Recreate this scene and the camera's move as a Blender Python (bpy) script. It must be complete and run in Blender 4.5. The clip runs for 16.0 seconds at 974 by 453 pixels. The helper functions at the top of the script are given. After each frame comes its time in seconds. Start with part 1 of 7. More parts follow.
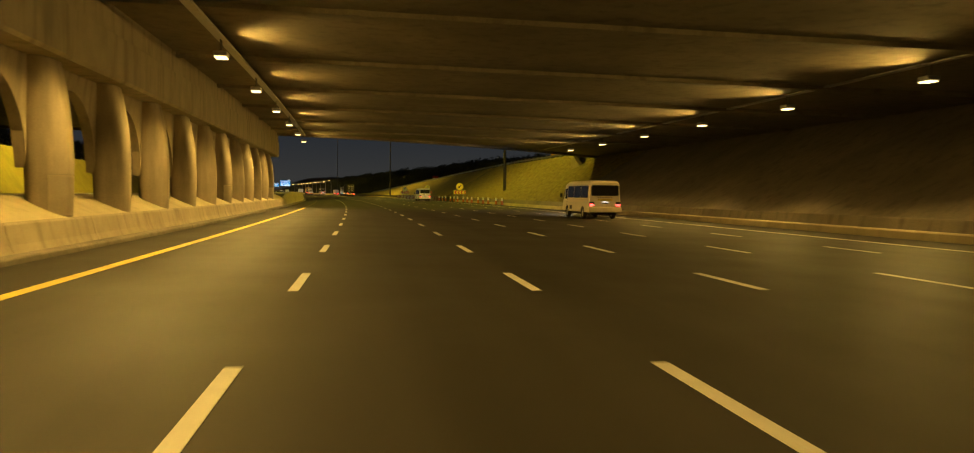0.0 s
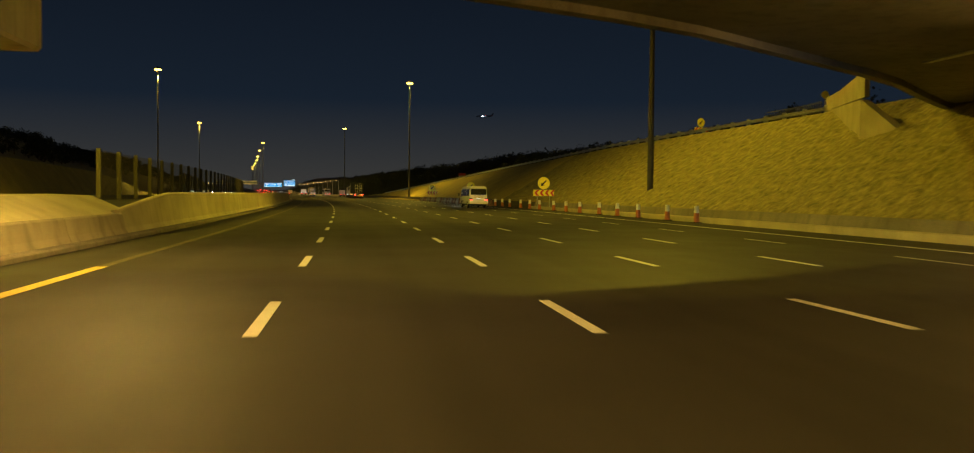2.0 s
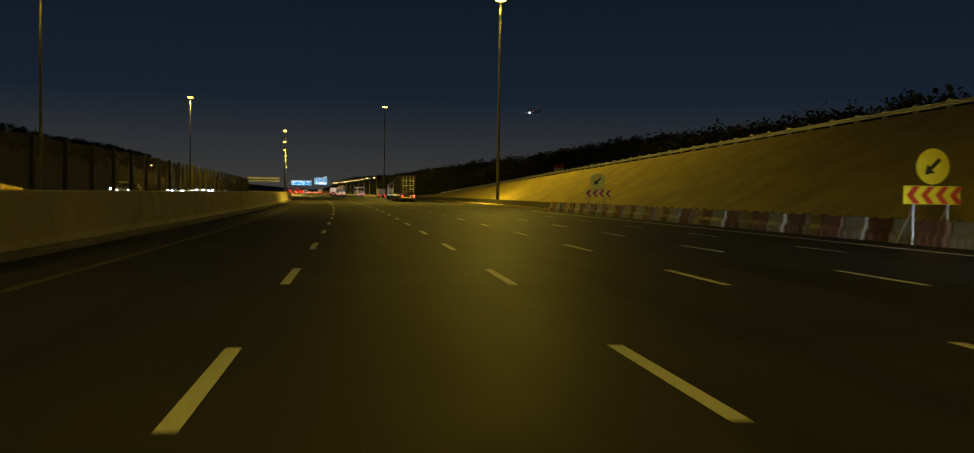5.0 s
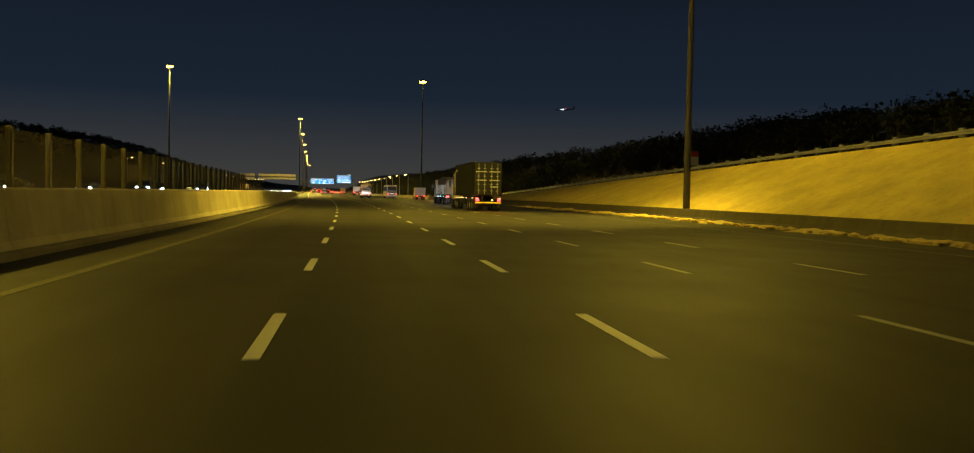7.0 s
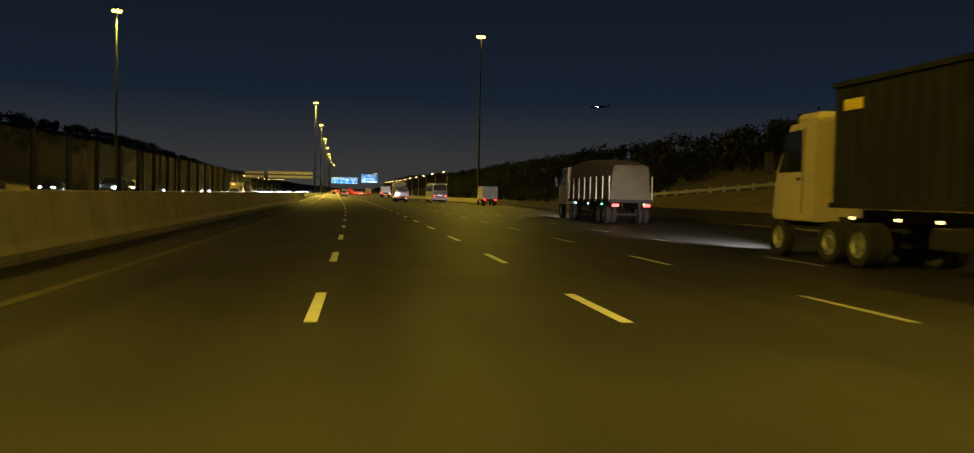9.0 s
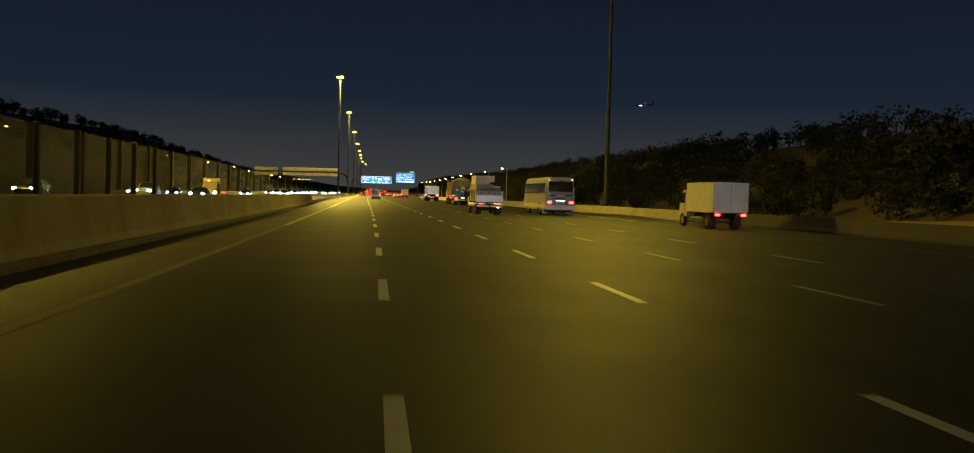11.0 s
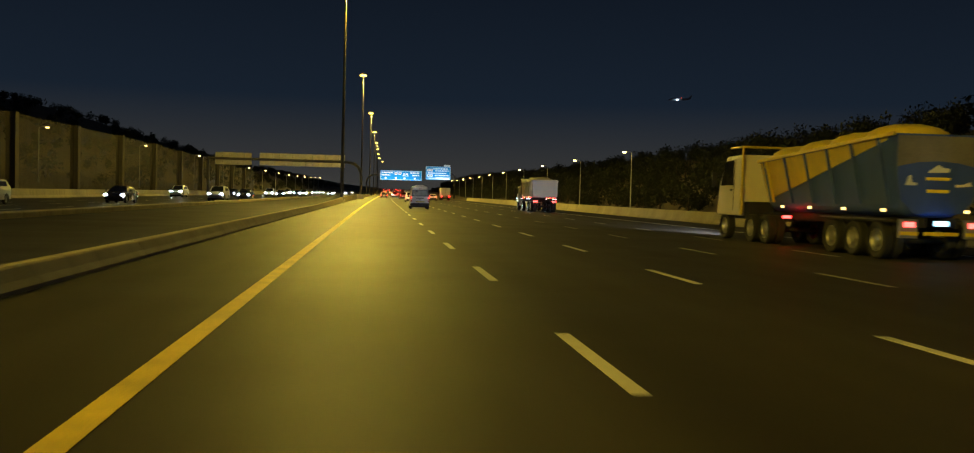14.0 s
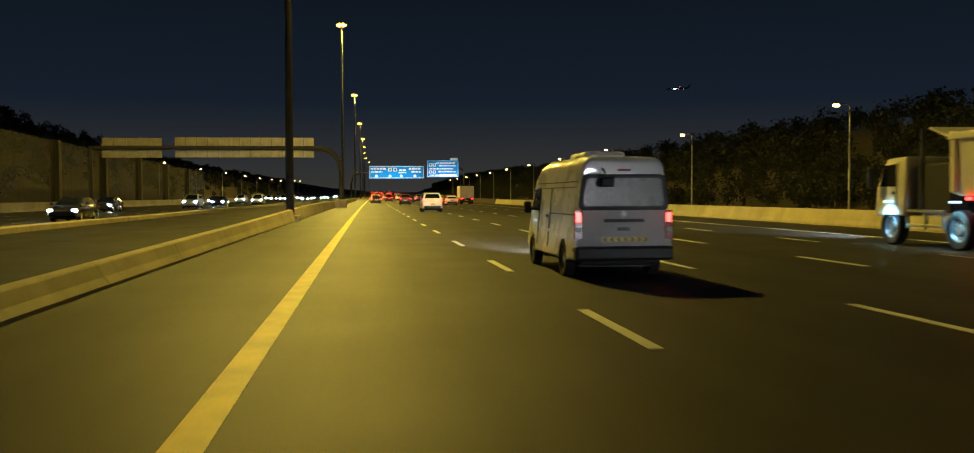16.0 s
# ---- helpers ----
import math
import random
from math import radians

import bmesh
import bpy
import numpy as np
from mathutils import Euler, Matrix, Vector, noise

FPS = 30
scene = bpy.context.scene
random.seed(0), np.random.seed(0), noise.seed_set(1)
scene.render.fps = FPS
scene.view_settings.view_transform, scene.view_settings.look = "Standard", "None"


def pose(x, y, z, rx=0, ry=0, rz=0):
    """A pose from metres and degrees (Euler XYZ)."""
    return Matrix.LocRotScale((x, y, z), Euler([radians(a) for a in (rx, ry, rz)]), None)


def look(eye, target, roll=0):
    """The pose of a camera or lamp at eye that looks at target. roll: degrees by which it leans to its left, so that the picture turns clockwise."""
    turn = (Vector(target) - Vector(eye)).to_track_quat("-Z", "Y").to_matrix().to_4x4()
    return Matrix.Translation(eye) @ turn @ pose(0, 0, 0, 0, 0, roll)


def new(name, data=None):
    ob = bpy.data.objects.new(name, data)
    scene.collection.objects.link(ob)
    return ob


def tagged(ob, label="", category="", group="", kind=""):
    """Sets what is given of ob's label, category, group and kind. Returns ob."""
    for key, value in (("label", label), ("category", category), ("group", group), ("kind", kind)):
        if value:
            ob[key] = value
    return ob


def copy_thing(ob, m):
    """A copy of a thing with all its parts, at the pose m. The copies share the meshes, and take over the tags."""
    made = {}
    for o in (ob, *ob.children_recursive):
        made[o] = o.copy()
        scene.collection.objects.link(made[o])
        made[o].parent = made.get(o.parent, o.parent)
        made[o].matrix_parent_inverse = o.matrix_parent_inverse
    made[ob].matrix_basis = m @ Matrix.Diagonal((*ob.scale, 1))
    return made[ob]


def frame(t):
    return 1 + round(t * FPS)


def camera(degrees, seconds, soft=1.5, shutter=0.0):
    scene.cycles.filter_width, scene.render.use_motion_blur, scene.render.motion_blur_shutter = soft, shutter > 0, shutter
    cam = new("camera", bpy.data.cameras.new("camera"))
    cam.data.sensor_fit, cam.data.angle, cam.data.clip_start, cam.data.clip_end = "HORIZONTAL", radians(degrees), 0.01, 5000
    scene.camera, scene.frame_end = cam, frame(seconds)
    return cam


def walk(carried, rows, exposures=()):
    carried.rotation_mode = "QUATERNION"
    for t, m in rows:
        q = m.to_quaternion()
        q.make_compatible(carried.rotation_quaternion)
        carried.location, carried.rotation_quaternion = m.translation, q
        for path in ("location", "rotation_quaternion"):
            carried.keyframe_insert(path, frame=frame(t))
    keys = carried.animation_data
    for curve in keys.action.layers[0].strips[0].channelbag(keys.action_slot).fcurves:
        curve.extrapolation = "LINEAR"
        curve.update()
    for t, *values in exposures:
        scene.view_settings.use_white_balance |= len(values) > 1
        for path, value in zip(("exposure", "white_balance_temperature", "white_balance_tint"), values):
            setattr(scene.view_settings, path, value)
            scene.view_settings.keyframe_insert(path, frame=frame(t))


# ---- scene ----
# ---------------------------------------------------------------- the road's line
# Curvature of the road (1e-4 per metre, positive to the left), every 60 m from s = -60 m.
BENDS = (3.07, 3.41, 3.74, 4.03, 4.11, 3.94, 3.47, 2.46, 1.02, 0.01, -0.36, -0.40, -0.30, -0.15, -0.02, 0.07, 0.15, 0.21, 0.26, 0.29, 0.33, -0.40, -1.20, -1.60, -1.60, -1.60, -1.60, -1.20)
STEP = 2.0
_s = np.arange(-600.0, 3000.1, STEP)
_k = np.interp(_s, np.arange(-60, 1561, 60.0), BENDS, left=BENDS[0], right=0.0) * 1e-4
_a = np.concatenate([[0], np.cumsum((_k[1:] + _k[:-1]) / 2 * STEP)])
_a -= np.interp(0, _s, _a)
_x = np.concatenate([[0], np.cumsum(-(np.sin(_a[1:]) + np.sin(_a[:-1])) * STEP / 2)])
_y = np.concatenate([[0], np.cumsum((np.cos(_a[1:]) + np.cos(_a[:-1])) * STEP / 2)])
_x -= np.interp(0, _s, _x)
_y -= np.interp(0, _s, _y)


def heading(s):
    """The road's direction at s, in radians to the left of +y."""
    return float(np.interp(s, _s, _a))


def rise(s):
    """The road climbs gently in the far distance."""
    return float(np.interp(s, (950, 1020, 1110, 1220, 1450, 1800, 2400), (0, 0.5, 1.7, 2.9, 4.6, 6.0, 6.5)))


def P(s, d, z=0.0):
    """The place s metres along the road, d metres to the right of its left edge line, z metres over it."""
    a = heading(s)
    return Vector((float(np.interp(s, _s, _x)) + d * math.cos(a), float(np.interp(s, _s, _y)) + d * math.sin(a), z + rise(s)))


def at(s, d, z=0.0, turn=0.0):
    """A pose on the road: local y ahead along it, x to its right."""
    return Matrix.Translation(P(s, d, z)) @ Matrix.Rotation(heading(s) + radians(turn), 4, "Z")


# ---------------------------------------------------------------- camera
EYE = 1.47
cam = camera(55.8, 16.0, soft=1.1, shutter=0.14)
# seconds, s, d, turn from the road's direction, tilt, lean
DRIVE = (
    (0.0, -13.77, 4.78, -7.09, -2.04, 0.62),
    (0.5, 3.14, 4.69, -7.41, -1.94, 0.48),
    (1.0, 19.63, 4.63, -7.62, -2.06, 0.52),
    (1.5, 36.62, 4.70, -7.73, -2.09, 0.78),
    (2.0, 53.50, 4.75, -7.78, -2.00, 0.59),
    (2.5, 70.50, 4.76, -7.86, -1.96, 0.76),
    (3.0, 87.41, 4.84, -7.83, -1.96, 0.71),
    (3.5, 104.23, 4.86, -7.79, -1.91, 0.77),
    (4.0, 121.62, 4.88, -7.74, -1.95, 0.72),
    (4.5, 138.97, 4.86, -7.71, -1.98, 0.76),
    (5.0, 156.27, 4.81, -7.71, -2.01, 0.88),
    (5.5, 173.58, 4.74, -7.73, -2.03, 1.03),
    (6.0, 190.93, 4.67, -7.74, -2.04, 1.15),
    (6.5, 208.38, 4.61, -7.75, -2.04, 1.19),
    (7.0, 225.93, 4.57, -7.74, -2.02, 1.16),
    (7.5, 243.18, 4.47, -7.72, -2.02, 1.22),
    (8.0, 260.66, 4.38, -7.71, -2.01, 1.28),
    (8.5, 278.13, 4.26, -7.75, -2.03, 1.31),
    (9.0, 295.59, 4.20, -7.68, -2.00, 1.15),
    (9.5, 313.04, 4.09, -7.54, -1.98, 1.10),
    (10.0, 330.49, 3.93, -7.34, -1.96, 1.15),
    (10.5, 347.94, 3.73, -7.12, -1.95, 1.28),
    (11.0, 365.38, 3.49, -6.93, -1.93, 1.47),
    (11.5, 382.82, 3.22, -6.80, -1.90, 1.69),
    (12.0, 400.25, 2.92, -6.74, -1.85, 1.95),
    (12.5, 417.97, 2.64, -6.63, -1.92, 1.96),
    (13.0, 435.35, 2.33, -6.61, -1.87, 1.99),
    (13.5, 452.60, 2.03, -6.55, -1.87, 1.67),
    (14.0, 470.31, 1.67, -6.67, -1.94, 1.54),
    (14.5, 487.89, 1.38, -6.80, -1.90, 0.73),
    (15.0, 505.30, 1.17, -6.97, -1.95, 0.23),
    (15.5, 523.26, 0.98, -7.28, -1.93, 0.29),
    (16.0, 540.55, 0.94, -7.38, -1.95, -0.21),
)
rows = []
for t, s, d, turn, tilt, lean in DRIVE:
    eye = P(s, d, EYE)
    yaw = heading(s) + radians(turn)
    ahead = Vector((-math.sin(yaw) * math.cos(radians(tilt)), math.cos(yaw) * math.cos(radians(tilt)), math.sin(radians(tilt))))
    rows.append((t, look(eye, eye + ahead, lean)))
EXPOSURES = ((0.0, 0.26), (1.5, 0.26), (2.0, 0.30), (2.5, 0.38), (3.0, 0.34), (4.0, 0.20), (5.3, 0.46), (6.5, 0.52), (7.0, 0.60), (8.0, 0.44), (8.5, 0.36), (9.0, 0.42), (10.2, 0.62), (11.5, 0.62), (12.5, 0.52), (14.0, 0.34), (15.0, 0.22), (16.0, 0.16))
walk(cam, rows, EXPOSURES)

# ---------------------------------------------------------------- night sky and light
world = bpy.data.worlds.new("night")
scene.world = world
world.use_nodes = True
wn = world.node_tree
wn.nodes.clear()
w_out = wn.nodes.new("ShaderNodeOutputWorld")
w_bg = wn.nodes.new("ShaderNodeBackground")
w_co = wn.nodes.new("ShaderNodeTexCoord")
w_sep = wn.nodes.new("ShaderNodeSeparateXYZ")
w_ramp = wn.nodes.new("ShaderNodeValToRGB")
w_ramp.color_ramp.elements[0].position, w_ramp.color_ramp.elements[0].color = 0.0, (0.034, 0.033, 0.030, 1)
w_ramp.color_ramp.elements[1].position, w_ramp.color_ramp.elements[1].color = 0.30, (0.0026, 0.0041, 0.0078, 1)
mid = w_ramp.color_ramp.elements.new(0.10)
mid.color = (0.0068, 0.0118, 0.0205, 1)
wn.links.new(w_co.outputs["Generated"], w_sep.inputs[0])
wn.links.new(w_sep.outputs["Z"], w_ramp.inputs[0])
wn.links.new(w_ramp.outputs[0], w_bg.inputs["Color"])
wn.links.new(w_bg.outputs[0], w_out.inputs["Surface"])
w_bg.inputs["Strength"].default_value = 1.0

SODIUM = (1.0, 0.74, 0.045)      # the tall masts
SODIUM_NEWER = (1.0, 0.715, 0.062)   # those further on, with paler tubes
SODIUM_MEDIAN = (1.0, 0.735, 0.10)    # the masts of the median
TUNNEL = (1.0, 0.60, 0.125)      # under the bridge
MAST_WATTS, TUNNEL_WATTS, TUNNEL_SPILL, SIDE_WATTS = 74000.0, 2150.0, 440.0, 700.0


def lamp(name, place, watts, colour, radius=0.3, cone=0.0, blend=0.6, aim=None):
    """A point lamp, or a spot that shines down (or towards aim) when a cone is given."""
    data = bpy.data.lights.new(name, "SPOT" if cone else "POINT")
    data.energy, data.color, data.shadow_soft_size = watts, colour, radius
    ob = new(name, data)
    if cone:
        data.spot_size, data.spot_blend = radians(cone), blend
        ob.matrix_world = look(place, aim if aim else Vector(place) - Vector((0, 0.001, 1)))
    else:
        ob.location = place
    return ob


# ---------------------------------------------------------------- materials
def surf(name, colour, rough=0.7, metal=0.0, vary=0.25, size=1.5, grain=40.0, bump=0.15, stains=0.0, tint=None, coat=0.0,
         island=0.0, glow=None, watts=0.0, uv=False, spec=0.5):
    """A surface with coarse variation, fine grain, relief and, if asked, streaky stains."""
    m = bpy.data.materials.new(name)
    m.use_nodes = True
    n, k = m.node_tree.nodes, m.node_tree.links
    b = n["Principled BSDF"]
    co = n.new("ShaderNodeTexCoord")
    src = co.outputs["UV" if uv else "Object"]
    big = n.new("ShaderNodeTexNoise")
    big.inputs["Scale"].default_value, big.inputs["Detail"].default_value = 1.0 / size, 5.0
    k.new(src, big.inputs["Vector"])
    fine = n.new("ShaderNodeTexNoise")
    fine.inputs["Scale"].default_value, fine.inputs["Detail"].default_value = grain, 3.0
    k.new(src, fine.inputs["Vector"])
    mix = n.new("ShaderNodeMix")
    mix.data_type = "RGBA"
    low = tuple(c * (1 - vary) for c in colour)
    high = tuple(min(1, c * (1 + vary)) for c in (tint or colour))
    mix.inputs["A"].default_value, mix.inputs["B"].default_value = (*low, 1), (*high, 1)
    add = n.new("ShaderNodeMath")
    add.operation = "MULTIPLY_ADD"
    add.inputs[1].default_value, add.inputs[2].default_value = 0.35, 0.0
    k.new(fine.outputs["Fac"], add.inputs[0])
    tot = n.new("ShaderNodeMath")
    tot.operation = "MULTIPLY_ADD"
    tot.inputs[1].default_value = 0.65
    k.new(big.outputs["Fac"], tot.inputs[0])
    k.new(add.outputs[0], tot.inputs[2])
    spread = n.new("ShaderNodeMapRange")
    spread.inputs["From Min"].default_value, spread.inputs["From Max"].default_value = 0.33, 0.67
    k.new(tot.outputs[0], spread.inputs["Value"])
    k.new(spread.outputs[0], mix.inputs["Factor"])
    colour_out = mix.outputs["Result"]
    if stains:
        st = n.new("ShaderNodeMapping")
        st.inputs["Scale"].default_value = (0.9, 0.9, 0.12)
        k.new(src, st.inputs["Vector"])
        sn = n.new("ShaderNodeTexNoise")
        sn.inputs["Scale"].default_value, sn.inputs["Detail"].default_value = 2.2, 6.0
        k.new(st.outputs[0], sn.inputs["Vector"])
        sr = n.new("ShaderNodeMapRange")
        sr.inputs["From Min"].default_value, sr.inputs["From Max"].default_value = 0.5, 0.72
        sr.inputs["To Max"].default_value = stains
        k.new(sn.outputs["Fac"], sr.inputs["Value"])
        sm = n.new("ShaderNodeMix")
        sm.data_type = "RGBA"
        sm.inputs["B"].default_value = (*(c * 0.35 for c in colour), 1)
        k.new(sr.outputs[0], sm.inputs["Factor"])
        k.new(colour_out, sm.inputs["A"])
        colour_out = sm.outputs["Result"]
    if island:
        oi = n.new("ShaderNodeObjectInfo")
        hs = n.new("ShaderNodeHueSaturation")
        ir = n.new("ShaderNodeMapRange")
        ir.inputs["To Min"].default_value, ir.inputs["To Max"].default_value = 1 - island, 1 + island
        k.new(oi.outputs["Random"], ir.inputs["Value"])
        k.new(ir.outputs[0], hs.inputs["Value"])
        k.new(colour_out, hs.inputs["Color"])
        colour_out = hs.outputs[0]
    k.new(colour_out, b.inputs["Base Color"])
    rr = n.new("ShaderNodeMapRange")
    rr.inputs["To Min"].default_value, rr.inputs["To Max"].default_value = max(0.02, rough - 0.12), min(1, rough + 0.12)
    k.new(big.outputs["Fac"], rr.inputs["Value"])
    k.new(rr.outputs[0], b.inputs["Roughness"])
    b.inputs["Metallic"].default_value = metal
    b.inputs["Coat Weight"].default_value = coat
    b.inputs["Specular IOR Level"].default_value = spec
    if bump:
        bp = n.new("ShaderNodeBump")
        bp.inputs["Strength"].default_value, bp.inputs["Distance"].default_value = bump, 0.02
        k.new(tot.outputs[0], bp.inputs["Height"])
        k.new(bp.outputs[0], b.inputs["Normal"])
    if glow:
        b.inputs["Emission Color"].default_value = (*glow, 1)
        b.inputs["Emission Strength"].default_value = watts
    return m


def plain(name, colour, rough=0.4, metal=0.0, glow=None, watts=0.0, coat=0.0):
    """A small even surface."""
    return surf(name, colour, rough, metal, vary=0.08, size=0.3, grain=90, bump=0.03, glow=glow, watts=watts, coat=coat)


def asphalt(name, grey):
    """Dark asphalt: aggregate, polished wheel tracks, oil down the lanes' middles, long seams; the UV map holds d and s in metres."""
    m = surf(name, grey, 0.58, 0, vary=0.22, size=3.0, grain=55, bump=0.25, uv=True, spec=0.10)
    n, k = m.node_tree.nodes, m.node_tree.links
    b = n["Principled BSDF"]
    base = b.inputs["Base Color"].links[0].from_socket
    co = n.new("ShaderNodeTexCoord")
    mp = n.new("ShaderNodeMapping")
    mp.inputs["Scale"].default_value = (1 / 3.65, 0.010, 1)
    k.new(co.outputs["UV"], mp.inputs["Vector"])
    sep = n.new("ShaderNodeSeparateXYZ")
    k.new(mp.outputs[0], sep.inputs[0])
    fr = n.new("ShaderNodeMath")
    fr.operation = "FRACT"
    k.new(sep.outputs["X"], fr.inputs[0])
    ramp = n.new("ShaderNodeValToRGB")
    ramp.color_ramp.interpolation = "B_SPLINE"
    e = ramp.color_ramp.elements
    e[0].position, e[0].color = 0.0, (1, 1, 1, 1)
    e[1].position, e[1].color = 1.0, (1, 1, 1, 1)
    for pos, v in ((0.24, 0.80), (0.38, 1.08), (0.5, 0.70), (0.62, 1.08), (0.76, 0.80)):
        x = e.new(pos)
        x.color = (v, v, v, 1)
    k.new(fr.outputs[0], ramp.inputs[0])
    streak = n.new("ShaderNodeTexNoise")
    streak.inputs["Scale"].default_value, streak.inputs["Detail"].default_value = 3.0, 5.0
    k.new(mp.outputs[0], streak.inputs["Vector"])
    rng = n.new("ShaderNodeMapRange")
    rng.inputs["From Min"].default_value, rng.inputs["From Max"].default_value = 0.3, 0.7
    rng.inputs["To Min"].default_value, rng.inputs["To Max"].default_value = 0.72, 1.25
    k.new(streak.outputs["Fac"], rng.inputs["Value"])
    m1 = n.new("ShaderNodeMix")
    m1.data_type, m1.blend_type = "RGBA", "MULTIPLY"
    m1.inputs["Factor"].default_value = 0.75
    k.new(base, m1.inputs["A"])
    k.new(ramp.outputs[0], m1.inputs["B"])
    m2 = n.new("ShaderNodeMix")
    m2.data_type, m2.blend_type = "RGBA", "MULTIPLY"
    m2.inputs["Factor"].default_value = 1.0
    k.new(m1.outputs["Result"], m2.inputs["A"])
    k.new(rng.outputs[0], m2.inputs["B"])
    k.new(m2.outputs["Result"], b.inputs["Base Color"])
    return m


ASPHALT = asphalt("asphalt", (0.040, 0.0375, 0.033))
ASPHALT_OLD = asphalt("dark_asphalt", (0.026, 0.0255, 0.025))
SAND = surf("sand", (0.13, 0.105, 0.065), 0.95, vary=0.3, size=6, grain=9, bump=0.5)
SLOPE_ROUGH = surf("rubble_slope", (0.22, 0.185, 0.062), 0.95, vary=0.62, size=0.5, grain=5, bump=1.0, uv=True)
SLOPE_SMOOTH = surf("sprayed_concrete", (0.40, 0.315, 0.07), 0.9, vary=0.25, size=2.5, grain=8, bump=0.6, stains=0.3)
SLOPE_FAR = surf("pale_sand_bank", (0.21, 0.165, 0.055), 0.92, vary=0.25, size=2.5, grain=8, bump=0.5, stains=0.2)
CONCRETE = surf("concrete", (0.37, 0.32, 0.21), 0.82, vary=0.22, size=1.6, grain=30, bump=0.25, stains=0.22, island=0.08)
# soot and grime; on the bridge's edge beam it stands for missing light
CONCRETE_DARK = surf("sooty_and_unlit_concrete", (0.17, 0.15, 0.12), 0.88, vary=0.35, size=3.5, grain=18, bump=0.25, stains=0.5)
COLUMN_REPAINT = surf("repainted_concrete", (0.40, 0.35, 0.27), 0.8, vary=0.15, size=0.6, grain=25, bump=0.12, stains=0.2)
COLUMN = surf("column_concrete", (0.27, 0.23, 0.17), 0.85, vary=0.2, size=1.2, grain=25, bump=0.2, stains=0.55, island=0.08)
PAINT_WHITE = surf("road_paint_white", (0.62, 0.61, 0.58), 0.6, vary=0.25, size=0.5, grain=50, bump=0.3, stains=0.3)
PAINT_YELLOW = surf("road_paint_yellow", (0.66, 0.50, 0.06), 0.6, vary=0.25, size=0.8, grain=40, bump=0.3, stains=0.3)
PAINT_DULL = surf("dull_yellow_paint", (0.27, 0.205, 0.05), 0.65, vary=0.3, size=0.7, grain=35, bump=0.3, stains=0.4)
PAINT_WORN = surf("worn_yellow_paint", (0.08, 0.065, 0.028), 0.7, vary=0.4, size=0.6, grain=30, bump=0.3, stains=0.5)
STEEL = surf("galvanised_steel", (0.42, 0.42, 0.41), 0.45, 0.8, vary=0.18, size=0.4, grain=40, bump=0.05)
POLE = surf("weathered_mast_steel", (0.05, 0.048, 0.044), 0.9, 0.0, vary=0.2, size=0.6, grain=30, bump=0.05)
STEEL_DARK = surf("dark_steel", (0.10, 0.10, 0.10), 0.5, 0.6, vary=0.2, size=0.4, grain=40, bump=0.05)
LENS_MAST = plain("mast_lens", (0.9, 0.85, 0.6), 0.3, glow=(1.0, 0.66, 0.08), watts=9.0)
LENS_TUNNEL = plain("tunnel_lens", (0.9, 0.8, 0.6), 0.3, glow=(1.0, 0.74, 0.30), watts=3.0)
LENS_SIDE = plain("street_lens", (0.9, 0.8, 0.6), 0.3, glow=(1.0, 0.62, 0.20), watts=14.0)


def dusty_clear(name, colour, dust):
    """Clear acrylic under a film of road dust that is thicker in streaks."""
    m = surf(name, colour, 0.6, vary=0.3, size=2, grain=12, bump=0.1)
    n, k = m.node_tree.nodes, m.node_tree.links
    clear = n.new("ShaderNodeBsdfTransparent")
    clear.inputs["Color"].default_value = (0.80, 0.80, 0.76, 1)
    mix = n.new("ShaderNodeMixShader")
    co, mp, nz, rg = n.new("ShaderNodeTexCoord"), n.new("ShaderNodeMapping"), n.new("ShaderNodeTexNoise"), n.new("ShaderNodeMapRange")
    mp.inputs["Scale"].default_value = (0.5, 0.5, 0.1)
    nz.inputs["Scale"].default_value, nz.inputs["Detail"].default_value = 1.5, 4.0
    rg.inputs["To Min"].default_value, rg.inputs["To Max"].default_value = dust * 0.7, dust * 1.3
    k.new(co.outputs["Object"], mp.inputs["Vector"])
    k.new(mp.outputs[0], nz.inputs["Vector"])
    k.new(nz.outputs["Fac"], rg.inputs["Value"])
    k.new(rg.outputs[0], mix.inputs["Fac"])
    k.new(clear.outputs[0], mix.inputs[1])
    k.new(n["Principled BSDF"].outputs[0], mix.inputs[2])
    k.new(mix.outputs[0], n["Material Output"].inputs["Surface"])
    return m


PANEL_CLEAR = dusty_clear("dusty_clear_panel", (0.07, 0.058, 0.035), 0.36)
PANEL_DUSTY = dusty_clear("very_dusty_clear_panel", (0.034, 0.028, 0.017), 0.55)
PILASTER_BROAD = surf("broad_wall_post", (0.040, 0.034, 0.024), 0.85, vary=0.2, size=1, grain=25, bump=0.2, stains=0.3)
PAINT_GHOST = surf("ghost_white_paint", (0.10, 0.095, 0.085), 0.65, vary=0.4, size=0.5, grain=40, bump=0.3, stains=0.5)
DRIFT = surf("drifted_sand", (0.36, 0.28, 0.10), 0.95, vary=0.3, size=0.7, grain=14, bump=0.4)
# grime, taken near black: the barrier's shaded road side is in this colour
CONCRETE_UNLIT = surf("sooty_unlit_side_concrete", (0.045, 0.040, 0.032), 0.9, vary=0.35, size=1.5, grain=22, bump=0.25, stains=0.4)
